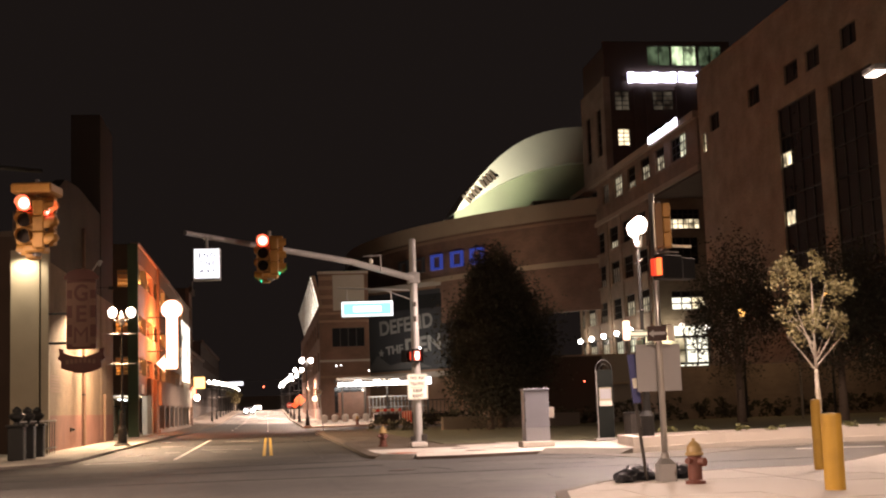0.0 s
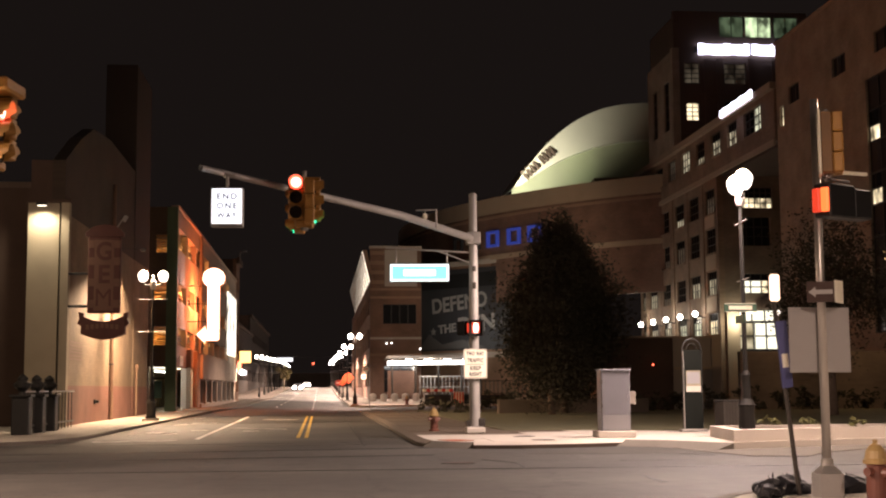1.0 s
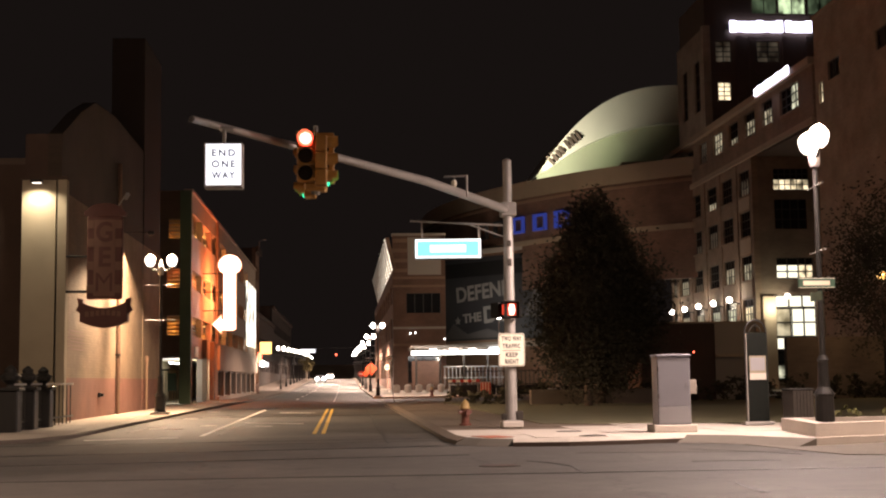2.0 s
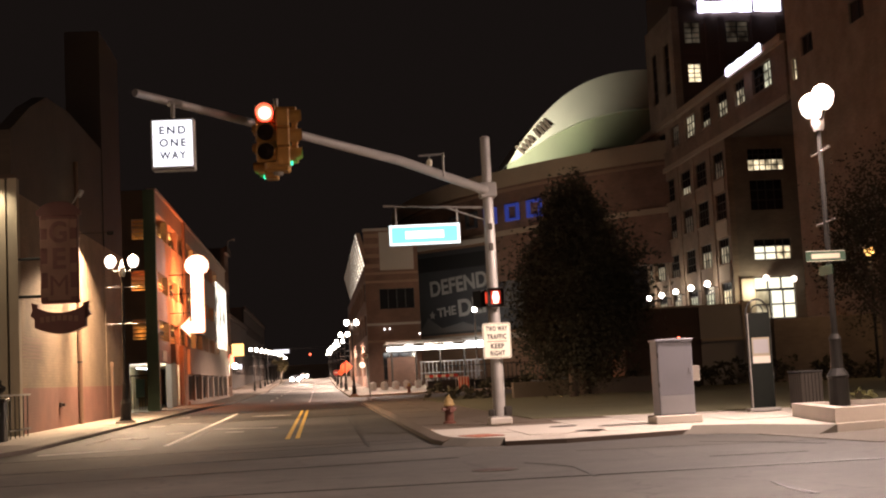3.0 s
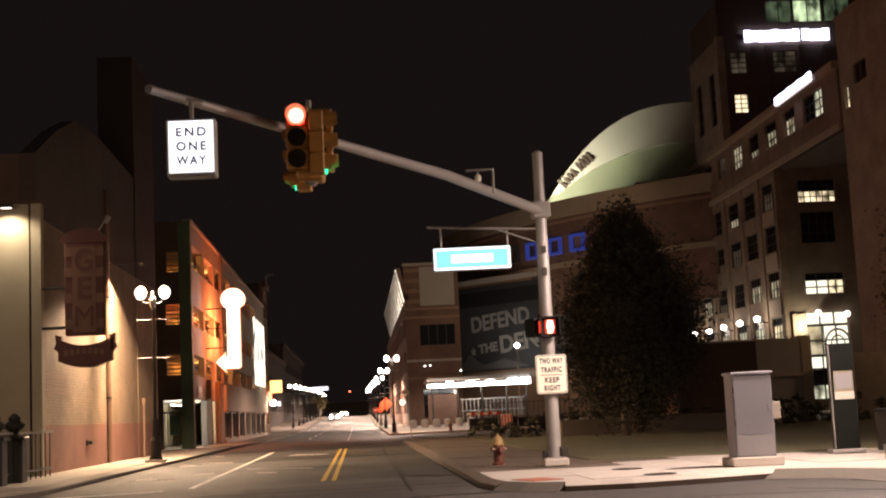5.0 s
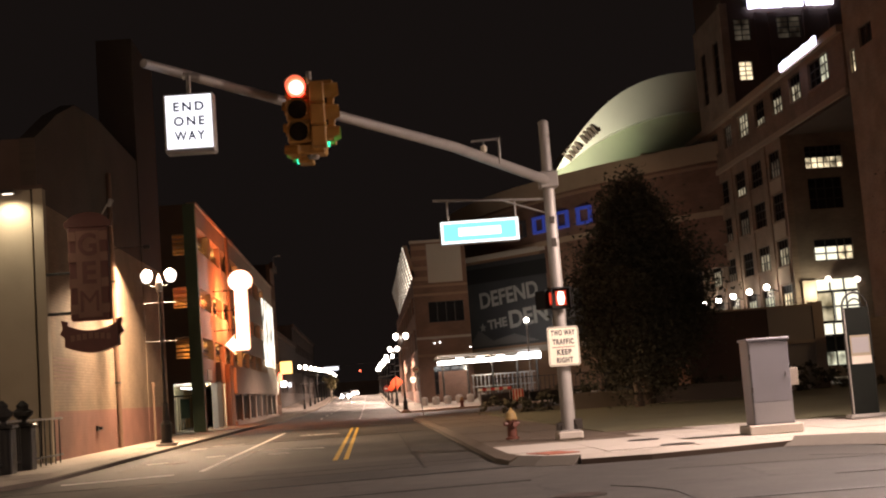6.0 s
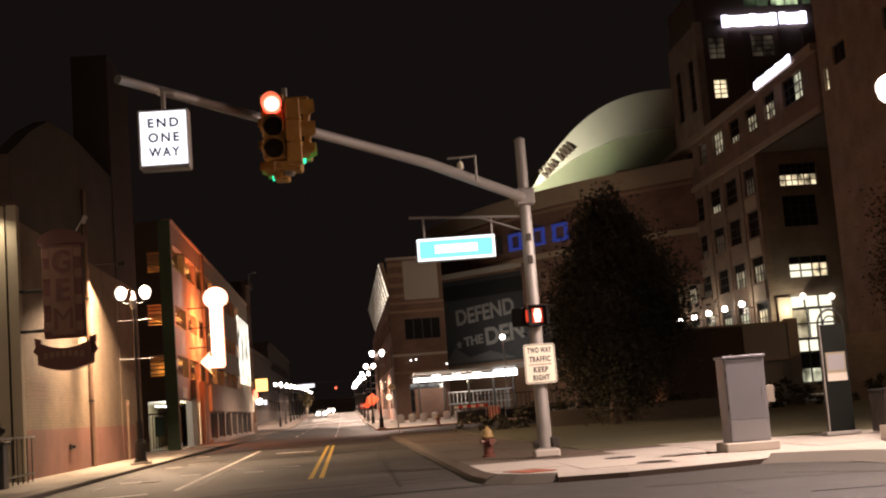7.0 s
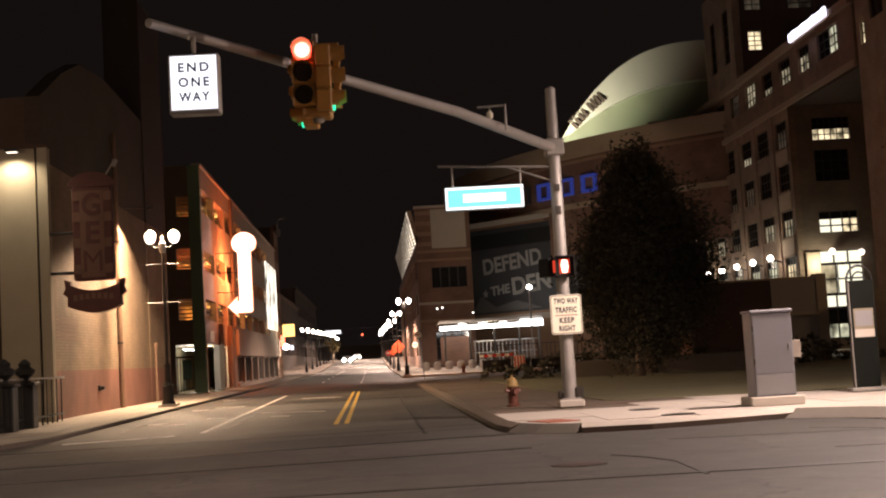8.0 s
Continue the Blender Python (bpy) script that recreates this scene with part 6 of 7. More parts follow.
walk_sig = thing("pedestrian_signal", (4.15, 41.95, 3.12), 0, "lit orange hand pedestrian signal on the mast pole", "pedestrian signal")
part("case", boxes((-0.21, 0.21, -0.12, 0.12, -0.22, 0.22), bevel=0.02), BLACK, walk_sig)
part("visor", boxes((-0.21, 0.21, -0.26, -0.12, 0.2, 0.22), (-0.21, -0.19, -0.26, -0.12, -0.2, 0.2), (0.19, 0.21, -0.26, -0.12, -0.2, 0.2)), BLACK, walk_sig)
part("lit_panel", boxes((-0.11, 0.11, -0.128, -0.121, -0.15, 0.15)), HAND_LIT, walk_sig, "glowing red panel")
# hood edge made to glow, for the red lens light falling on it
part("side_glow", boxes((-0.245, -0.212, -0.24, -0.1, -0.13, 0.12)), HAND_LIT, walk_sig, "red-lit edge of the lens hood")
part("hand_symbol", plate([(-0.055, -0.14), (0.05, -0.14), (0.085, -0.02), (0.06, 0.13), (-0.05, 0.14), (-0.08, 0.02)], -0.134, -0.129), HAND_CORE, walk_sig)
walk_left = thing("pedestrian_signal", (3.82, 42.15, 3.12), -60, "pedestrian signal seen edge-on beside the mast pole", "pedestrian signal")
part("case", boxes((-0.17, 0.17, -0.1, 0.1, -0.2, 0.2), bevel=0.02), BLACK, walk_left)
part("bracket", rods(((0, 0.1, 0.05), (0, 0.25, 0.05), 0.03)), GALV, walk_sig)

keep = thing("traffic_sign", (4.15, 42.02, -0.03), 3, "white road sign with black words on the mast pole", "traffic sign")
sq = []
for cx, cz, a0 in ((0.31, 2.50, 0), (-0.31, 2.50, 90), (-0.31, 1.78, 180), (0.31, 1.78, 270)):
    sq += [(cx + 0.055 * math.cos(radians(a0 + 30 * j)), cz + 0.055 * math.sin(radians(a0 + 30 * j))) for j in range(4)]
part("panel", plate(sq, -0.012, 0.0), SIGN_WHITE, keep)
rim = bmesh.new()
big, small = [(x * 0.96, 2.14 + (z - 2.14) * 0.965) for x, z in sq], [(x * 0.925, 2.14 + (z - 2.14) * 0.935) for x, z in sq]
bv, sv = [rim.verts.new((x, -0.015, z)) for x, z in big], [rim.verts.new((x, -0.015, z)) for x, z in small]
for k in range(len(sq)):
    j = (k + 1) % len(sq)
    rim.faces.new((bv[k], bv[j], sv[j], sv[k]))
part("border", rim, SIGN_BLACK, keep)
for text, z, w in (("TWO WAY", 2.42, 0.56), ("TRAFFIC", 2.23, 0.50), ("KEEP", 2.01, 0.34), ("RIGHT", 1.84, 0.38)):
    lettering(text, 0.155, (0, -0.014, z), SIGN_BLACK, keep, "lettering", "black sign letters", width=w, deep=0.002, face=0.006, gap=1.18)
part("rule", boxes((-0.26, 0.26, -0.0155, -0.013, 2.115, 2.13)), SIGN_RULE, keep)
for o in keep.children:
    o.data.transform(Matrix.Diagonal((0.92, 1.0, 1.0, 1)))

cctv = thing("traffic_camera", (2.55, 39.65, 5.78), 0, "small traffic camera on a bracket over the mast arm", "camera")
part("bracket", rods(((0.3, 0, -0.1), (0.3, 0, 0.42), 0.025), ((0.32, 0, 0.40), (-0.24, 0, 0.38), 0.022)), GALV, cctv)
part("dome", lathe([(0.02, 0.13), (0.06, 0.17), (0.065, 0.25), (0.03, 0.30)], 14), SIGN_WHITE, cctv, "white camera dome")
part("stem", rods(((0, 0, 0.29), (0, 0, 0.385), 0.012)), GALV, cctv)


# ---------------- far corner ----------------
def hydrant(place, turn, label, s=1.0):
    t = thing("fire_hydrant", place, turn, label, "fire hydrant", "fire hydrants")
    k = s
    part("barrel", lathe([(0.17 * k, 0), (0.17 * k, 0.05 * k), (0.12 * k, 0.07 * k), (0.115 * k, 0.45 * k), (0.14 * k, 0.47 * k)], 16), HYD_RED, t, "dark red barrel", smooth=False)
    part("bonnet", lathe([(0.15 * k, 0.47 * k), (0.15 * k, 0.51 * k), (0.13 * k, 0.53 * k), (0.115 * k, 0.62 * k), (0.06 * k, 0.69 * k), (0.03 * k, 0.71 * k), (0.03 * k, 0.75 * k)], 16), HYD_YELLOW, t, "yellow bonnet")
    for a in (0, 180):
        d = Vector((math.cos(radians(a)), math.sin(radians(a)), 0))
        cap = part("side_nozzle", rods((tuple(d * 0.1 * k + Vector((0, 0, 0.38 * k))), tuple(d * 0.2 * k + Vector((0, 0, 0.38 * k))), 0.05 * k)), HYD_RED, t)
    part("pumper_nozzle", rods(((0, -0.1 * k, 0.36 * k), (0, -0.21 * k, 0.36 * k), 0.07 * k)), HYD_RED, t)
    return t


hydrant((3.17, 44.4, 0.15), 20, "red fire hydrant with a yellow top by the kerb", 0.95)
hydrant((5.76, 18.95, 0.15), 35, "worn red fire hydrant with a yellow top on the near corner", 0.92)
hydrant((7.3, 118.8, rise(118.8) + 0.16), 0, "small dark fire hydrant by the plaza", 1.1)

cab = thing("utility_cabinet", (7.25, 38.2, 0.15), 0, "tall grey steel utility cabinet on a concrete pad", "utility cabinet")
part("pad", boxes((-0.60, 0.60, -0.40, 0.42, 0.0, 0.17), bevel=0.02), CONCRETE, cab, "worn concrete pad")
part("body", boxes((-0.46, 0.46, -0.28, 0.30, 0.17, 1.68), bevel=0.012), CABINET, cab)
part("roof", boxes((-0.49, 0.49, -0.32, 0.34, 1.68, 1.73), bevel=0.012), CABINET, cab)
part("door", boxes((-0.43, 0.43, -0.296, -0.281, 0.58, 1.65), bevel=0.004), CABINET, cab)
part("lower_panel", boxes((-0.43, 0.43, -0.294, -0.281, 0.2, 0.57), bevel=0.004), CABINET_LOW, cab, "repainted lower panel")
part("handle", boxes((0.34, 0.36, -0.315, -0.297, 1.0, 1.12), bevel=0.004), CABINET_LOW, cab)
for z in (0.75, 1.35):
    part("hinge", rods(((-0.44, -0.295, z), (-0.44, -0.295, z + 0.1), 0.014), sides=8), IRON, cab)
part("meter_box", boxes((0.462, 0.66, -0.2, 0.06, 0.84, 1.16), bevel=0.01), STAD_PANEL, cab, "small pale meter box on its side")
for x in (-0.3, 0.0, 0.3):
    part("roof_bolt", rods(((x, -0.3, 1.73), (x, -0.3, 1.75), 0.014), sides=8), GALV, cab)
for o in cab.children:
    o.data.transform(Matrix.Diagonal((0.81, 0.9, 1.0, 1)))
kiosk = thing("information_kiosk", (10.22, 41.3, 0.165), 2, "tall dark arched information kiosk with a pasted notice", "kiosk")
arch = [(0.31, 0.08), (0.31, 2.1)] + [(0.31 * math.cos(radians(a)), 2.1 + 0.31 * math.sin(radians(a))) for a in range(15, 180, 15)] + [(-0.31, 2.1), (-0.31, 0.08)]
part("body", plate([(-0.29, 0.07), (0.29, 0.07), (0.29, 2.12), (-0.29, 2.12)], -0.07, 0.07), GREEN_METAL, kiosk, "dark board")
part("crest", rods(*[((0.17 * math.cos(radians(a)), 0, 2.12 + 0.17 * math.sin(radians(a))), (0.17 * math.cos(radians(a + 30)), 0, 2.12 + 0.17 * math.sin(radians(a + 30))), 0.016) for a in range(0, 180, 30)], sides=6), DARK_METAL, kiosk, "inner scroll of the arch")
fr = bmesh.new()
for a, b in zip(arch, arch[1:]):
    rod(fr, (a[0], 0, a[1]), (b[0], 0, b[1]), 0.024, None, 8)
part("frame", fr, DARK_METAL, kiosk, "round tube frame")
part("notice", boxes((-0.23, 0.24, -0.085, -0.071, 1.03, 1.58)), NOTICE, kiosk, "pasted pale notice")
part("notice_picture", boxes((-0.2, 0.21, -0.088, -0.0855, 1.24, 1.54)), CABINET_LOW, kiosk, "faded grey picture on the notice")
# pale strip added as the bright highlight down the left edge
part("edge_strip", boxes((-0.312, -0.291, -0.078, 0.0, 0.08, 2.1), bevel=0.003), GALV, kiosk, "thin pale strip for the light on the left edge")
part("notice_strip", boxes((-0.23, 0.24, -0.089, -0.0855, 1.03, 1.18)), CONCRETE, kiosk, "blank pale lower strip of the notice")
part("foot", boxes((-0.42, 0.42, -0.14, 0.14, 0.0, 0.07), bevel=0.01), GALV, kiosk, "steel foot plate")

for o in kiosk.children:
    o.data.transform(Matrix.Diagonal((0.90, 1.0, 1.08, 1)))
bin1 = thing("litter_bin", (11.0, 40.6, 0.16), 10, "dark slatted square litter bin", "litter bin")
part("liner", boxes((-0.24, 0.24, -0.24, 0.24, 0.05, 0.78)), BLACK, bin1)
for a in range(4):
    for k in range(6):
        bm = bmesh.new()
        box(bm, -0.26 + 0.09 * k, -0.19 + 0.09 * k, -0.275, -0.25, 0.04, 0.84, m=pose(0, 0, 0, 0, 0, 90 * a))
        part("slat", bm, IRON, bin1)
part("lid", boxes((-0.29, 0.29, -0.29, 0.29, 0.84, 0.9), bevel=0.02), DARK_METAL, bin1)

planter = thing("planter", label="long low concrete planter with soil and small plants", category="planter")
PL = [(9.75, 38.2), (9.22, 34.6), (12.4, 36.1), (15.5, 36.4), (38, 35.6), (38, 41.0)]
edge = bmesh.new()
ins = [(10.05, 37.95), (9.6, 35.15), (12.3, 36.42), (15.5, 36.72), (37.7, 35.92), (37.7, 40.7)]
rings = [[edge.verts.new((x, y, z)) for x, y in pts] for pts, z in ((PL, 0.0), (PL, 0.42), (ins, 0.42), (ins, 0.2))]
for a, b in zip(rings, rings[1:]):
    for k in range(6):
        edge.faces.new((a[k], a[(k + 1) % 6], b[(k + 1) % 6], b[k]))
bmesh.ops.recalc_face_normals(edge, faces=edge.faces)
part("curb_wall", edge, CONCRETE, planter, "pale concrete rim")
part("soil", prism(ins, 0.2, 0.33), SOIL, planter)
prng = random.Random(3)
for k in range(16):
    x = 11.5 + 1.05 * k + prng.uniform(-0.3, 0.3)
    y = 37.2 - 0.24 * (x - 10.7) + prng.uniform(0.3, 1.5) + 0.4
    shrub = thing("shrub", (x, max(y, 37.2), 0.33), prng.uniform(0, 360), "small dry green shrub in the planter", "shrub", "planter shrubs")
    bm = bmesh.new()
    leaf_cloud(bm, (0, 0, 0.13), (0.28, 0.28, 0.17), 110, 0.05, prng, 0.1)
    part("leaves", bm, SHRUB, shrub)

for x, y, a, b in ((5.1, 39.3, 0.30, 0.30), (5.2, 36.95, 0.30, 0.2)):
    box_lid = thing("access_cover", (x, y, 0.155), 0, "dark oval iron access cover set in the pavement", "access cover", "pavement covers")
    bm = lathe([(0.30, 0.0), (0.30, 0.006), (0.26, 0.010)], 20)
    part("lid", bm, IRON, box_lid)

# ---------------- near corner ----------------
near = thing("signal_pole", (5.59, 19.9, 0.15), 0, "galvanised signal pole on a square metal base", "signal pole")
part("base", prism([(-0.138, -0.138), (0.138, -0.138), (0.138, 0.138), (-0.138, 0.138)], 0.0, 0.27), GALV, near, "square metal base box")
bm = bmesh.new()
bmesh.ops.create_cone(bm, cap_ends=True, segments=4, radius1=0.19, radius2=0.09, depth=0.09, matrix=Matrix.Translation((0, 0, 0.315)) @ pose(0, 0, 0, 0, 0, 45))
part("base_top", bm, BRIGHT_STEEL, near, "sloped lid of the base box")
part("collar", lathe([(0.068, 0.36), (0.068, 0.43), (0.05, 0.45)], 14), BRIGHT_STEEL, near)
part("pole", rods(((0, 0, 0.37), (0, 0, 4.66), 0.051, 0.047), sides=20), BRIGHT_STEEL, near, smooth=True)
# white colour stands for strong lamplight on the steel bar
part("cross_bar", rods(((0.0, 0.0, 3.80), (0.66, 0.1, 3.78), 0.024)), SIGN_WHITE, near, "steel bar of the signal bracket")
head_n = thing("traffic_signal", (5.70, 19.7, 4.60), 71, "yellow signal head, housing coloured brown as shaded, with a bright back plate", "traffic signal")
part("housing", boxes((-0.17, 0.17, -0.01, 0.12, -0.72, 0.0), bevel=0.015), HOUSING_SHADE, head_n)
for k in range(3):
    door = part("door", boxes((-0.165, 0.165, -0.13, -0.011, -0.235 - 0.24 * k, -0.005 - 0.24 * k), bevel=0.015), SIGNAL_YELLOW, head_n, "yellow lens door")
# lamplight on the bare metal plate is given as white
part("back_plate", boxes((-0.19, 0.19, 0.121, 0.145, -0.74, 0.02)), SIGN_WHITE, head_n, "metal back plate, coloured white for the light on it")
part("bracket", boxes((-0.03, 0.25, 0.02, 0.07, 0.0, 0.05), bevel=0.01), GALV, head_n)
part("bracket", boxes((-0.03, 0.25, 0.02, 0.07, -0.77, -0.72), bevel=0.01), GALV, head_n)
ped_n = thing("pedestrian_signal", (5.60, 19.76, 3.58), 30, "black pedestrian signal with a glowing orange side", "pedestrian signal")
part("case", boxes((-0.02, 0.46, -0.12, 0.12, -0.2, 0.2), bevel=0.02), BLACK, ped_n)
part("lit_panel", boxes((-0.07, -0.021, -0.115, -0.02, -0.14, 0.14), bevel=0.01), HAND_ORANGE, ped_n, "glowing orange lens")
part("side_lens", boxes((-0.075, -0.021, 0.0, 0.10, -0.14, 0.14), bevel=0.01), HAND_LIT, ped_n, "glowing red lens edge")
part("second_case", boxes((0.47, 0.80, -0.10, 0.14, -0.19, 0.17), bevel=0.02), BLACK, ped_n, "second black case beside it")
part("top_bar", rods(((0.0, 0.0, 0.26), (0.5, 0.0, 0.26), 0.015)), GALV, ped_n)
back = thing("sign_back", (5.59, 20.0, 0.0), 8, "blank grey back of a square road sign", "traffic sign")
part("panel", plate([(-0.39, 1.58), (0.39, 1.58), (0.39, 2.34), (-0.39, 2.34)], -0.012, 0.0), SIGN_BACK, back)
ow = thing("arrow_sign", (5.52, 19.66, 0.0), -25, "small dark and white arrow plate", "traffic sign")
part("panel", boxes((-0.18, 0.13, -0.01, 0.0, 2.38, 2.62)), RUST, ow)
part("strap", boxes((-0.08, 0.1, 0.0, 0.2, 2.46, 2.5)), GALV, ow)
part("print", plate([(-0.16, 2.50), (-0.08, 2.44), (-0.08, 2.475), (0.11, 2.475), (0.11, 2.525), (-0.08, 2.525), (-0.08, 2.56)], -0.013, -0.0105), SIGN_BACK, ow)
ow2 = thing("arrow_sign", (5.73, 19.75, 0.0), 50, "pale back of a small arrow plate", "traffic sign")
part("panel", boxes((-0.1, 0.18, -0.01, 0.0, 2.38, 2.64)), SIGN_WHITE, ow2)
part("strap", boxes((-0.14, 0.0, 0.0, 0.16, 2.46, 2.5)), GALV, ow2)
lean = thing("leaning_sign_post", (5.36, 20.2, 0.15), 0, "thin leaning sign post with a narrow blue plate", "sign post")
part("post", rods(((0, 0, 0), (-0.22, 0.05, 2.3), 0.028)), IRON, lean)
bm = bmesh.new()
box(bm, -0.08, 0.06, -0.012, 0.012, 1.26, 2.05, m=pose(0.0, -0.02, 0, 0, -5, 15))
part("blue_plate", bm, SIGN_BLUE, lean, "narrow blue and white plate")
bm = bmesh.new()
box(bm, -0.055, 0.03, -0.015, -0.0125, 1.5, 1.66, m=pose(0.0, -0.02, 0, 0, -5, 15))
part("plate_print", bm, SIGN_WHITE, lean)
part("top_lamp", boxes((-0.27, -0.16, -0.03, 0.05, 2.28, 2.60), bevel=0.02), WARN_LAMP, lean, "glowing orange warning lamp")
bags = thing("bin_bag", (5.2, 20.4, 0.15), 0, "slumped black rubbish bag on the pavement", "rubbish bag", "rubbish bags")
bm = bmesh.new()
bmesh.ops.create_icosphere(bm, subdivisions=3, radius=1.0, matrix=Matrix.Translation((0, 0, 0.07)) @ Matrix.Diagonal((0.33, 0.17, 0.11, 1)))
for vv in bm.verts:
    vv.co += Vector(noise.noise_vector(vv.co * 7.0)) * 0.08
    vv.co.z = max(vv.co.z, 0.002)
part("sack", bm, BAG, bags)
for k in range(5):
    a = 1.3 * k
    part("loose_flap", plate([(0.05 * k - 0.14, 0.10), (0.05 * k - 0.08, 0.09), (0.05 * k - 0.10 + 0.06 * math.sin(a), 0.22 + 0.05 * math.cos(a))], 0.02 * k - 0.05, 0.02 * k - 0.044), BAG, bags)
for x, y, t in ((4.95, 20.0, 60), (6.0, 20.4, 20), (5.38, 20.5, 100)):
    copy_thing(bags, pose(x, y, 0.15, 0, 0, t))
b1 = thing("bollard", (6.91, 16.5, 0.15), 0, "thick scuffed yellow steel bollard", "bollard", "yellow bollards")
part("post", lathe([(0.14, 0), (0.14, 1.0), (0.13, 1.03), (0.0001, 1.04)], 20), BOLLARD_YELLOW, b1)
b2 = thing("bollard", (8.71, 21.15, 0.15), 0, "slim yellow steel bollard", "bollard", "yellow bollards")
part("post", lathe([(0.085, 0), (0.085, 1.16), (0.07, 1.2), (0.0001, 1.21)], 16), BOLLARD_YELLOW, b2)

# ---------------- left pavement ----------------
urn = thing("fence_post", (-9.35, 50.6, 0.085), 0, "dark iron gate post with an urn finial", "fence post", "iron gate posts")
part("shaft", boxes((-0.27, 0.27, -0.27, 0.27, 0, 1.15), bevel=0.03), DARK_METAL, urn)
part("cap", boxes((-0.33, 0.33, -0.33, 0.33, 1.15, 1.24), bevel=0.02), DARK_METAL, urn)
part("finial", lathe([(0.14, 1.24), (0.09, 1.32), (0.26, 1.46), (0.29, 1.56), (0.15, 1.66), (0.17, 1.74), (0.04, 1.86)], 14), DARK_METAL, urn)
copy_thing(urn, pose(-9.35, 48.6, 0.085))
copy_thing(urn, pose(-9.35, 46.6, 0.085))
rail = thing("iron_fence", label="low dark iron fence between the posts", category="fence")
for y0, y1 in ((46.87, 48.33), (48.87, 50.33), (50.87, 55.0)):
    part("top_rail", boxes((-9.39, -9.31, y0, y1, 1.38, 1.44)), GALV, rail)
    part("bottom_rail", boxes((-9.38, -9.32, y0, y1, 0.3, 0.36)), DARK_METAL, rail)
    for k in range(7):
        y = y0 + (y1 - y0) * (k + 0.5) / 7
        part("picket", boxes((-9.365, -9.335, y - 0.015, y + 0.015, 0.085, 1.38)), DARK_METAL, rail)

# ---------------- distance ----------------
car = thing("car", (-4.4, 262.0, rise(262)), 180, "distant oncoming car with lit headlamps", "car")
prof = [(-2.2, 0.35), (2.2, 0.35), (2.25, 0.75), (1.2, 0.95), (0.5, 1.45), (-1.2, 1.45), (-1.9, 0.98), (-2.25, 0.9)]
bm = bmesh.new()
lo, hi = [bm.verts.new((-0.88, x, z)) for x, z in prof], [bm.verts.new((0.88, x, z)) for x, z in prof]
bm.faces.new(lo), bm.faces.new(hi[::-1])
for k in range(8):
    bm.faces.new((lo[k], hi[k], hi[(k + 1) % 8], lo[(k + 1) % 8]))
bmesh.ops.recalc_face_normals(bm, faces=bm.faces)
part("body", bm, CAR_PAINT, car)
for sx in (-1, 1):
    for y in (-1.4, 1.4):
        wheel = part("wheel", rods(((sx * 0.72, y, 0.32), (sx * 0.9, y, 0.32), 0.32)), RUBBER, car)
    part("headlamp", ball(bmesh.new(), (sx * 0.62, 2.2, 0.7), 0.30, 0.8, 10, 6), HEAD_LIT, car, "lit headlamp")

for sx in (-1, 1):
    part("tail_lamp", boxes((sx * 0.62 - 0.22, sx * 0.62 + 0.22, -2.32, -2.2, 0.68, 0.9)), RED_DOT, car, "lit red tail lamp")
copy_thing(car, pose(-3.4, 340.0, rise(340), 0, 0, 180))


def road_sign(place, label, shape, material, inner_mat, h, r, turn=0.0, tilt=0.0):
    t = thing("traffic_sign", place, turn, label, "traffic sign", "roadside signs")
    t.matrix_basis = pose(*place, 0, tilt, turn)
    part("post", rods(((0, 0.03, 0), (0, 0.03, h + r), 0.03)), GALV, t)
    n = {"disc": 24, "diamond": 4, "octagon": 8}[shape]
    a0 = math.pi / 8 if n == 8 else 0
    pts = [(r * math.cos(a0 + 2 * math.pi * k / n), h + r * math.sin(a0 + 2 * math.pi * k / n)) for k in range(n)]
    part("panel", plate(pts, -0.012, 0.0), material, t)
    if inner_mat:
        part("print", boxes((-r * 0.7, r * 0.7, -0.016, -0.0125, h - r * 0.15, h + r * 0.15)), inner_mat, t)
    return t


road_sign((2.72, 82.0, 0.16), "small round pale road sign on a leaning post", "disc", SIGN_WHITE, SIGN_RED, 2.42, 0.17, 0, -6)
road_sign((4.7, 152.5, rise(152) + 0.16), "round white road sign with a dark bar by the plaza", "disc", SIGN_WHITE, SIGN_BLACK, 2.65, 0.32)
road_sign((2.6, 205.0, rise(205) + 0.16), "red round no-entry sign with a white bar", "disc", SIGN_RED, SIGN_WHITE, 1.9, 0.45)
road_sign((3.0, 155.0, rise(155) + 0.16), "orange diamond roadworks sign by the plaza", "diamond", SIGN_ORANGE, None, 2.55, 0.72)
road_sign((2.35, 152.0, rise(152) + 0.16), "small orange roadworks sign beside the larger one", "diamond", SIGN_ORANGE, None, 2.0, 0.4)
shop = thing("shop_sign", (-8.6, 153.5, 0.0), 0, "amber lit shop sign on a bracket", "shop sign")
part("box", boxes((-0.55, 0.7, -0.1, 0.1, 4.4, 5.7), bevel=0.04), SHOP_LIT, shop)
part("bracket", rods(((-0.65, 0, 5.6), (0.6, 0, 5.8), 0.05)), DARK_METAL, shop)
dot = thing("red_sign_lamp", (-8.9, 150.6, 0.0), 0, "small red lit sign on the corner", "sign")
part("lamp", boxes((-0.3, 0.1, -0.1, 0.1, 3.3, 4.5), bevel=0.08), RED_DOT, dot)
part("bracket", rods(((-0.6, 0.4, 3.5), (0, 0, 3.5), 0.05)), DARK_METAL, dot)
corner_lamp = thing("wall_lamp", (-8.65, 150.2, 0.0), 0, "lit white globe lamp on the shop corner", "wall lamp")
part("globe", ball(bmesh.new(), (0, 0, 3.3), 0.3, 1.0, 12, 8), GLOBE_FAR, corner_lamp)
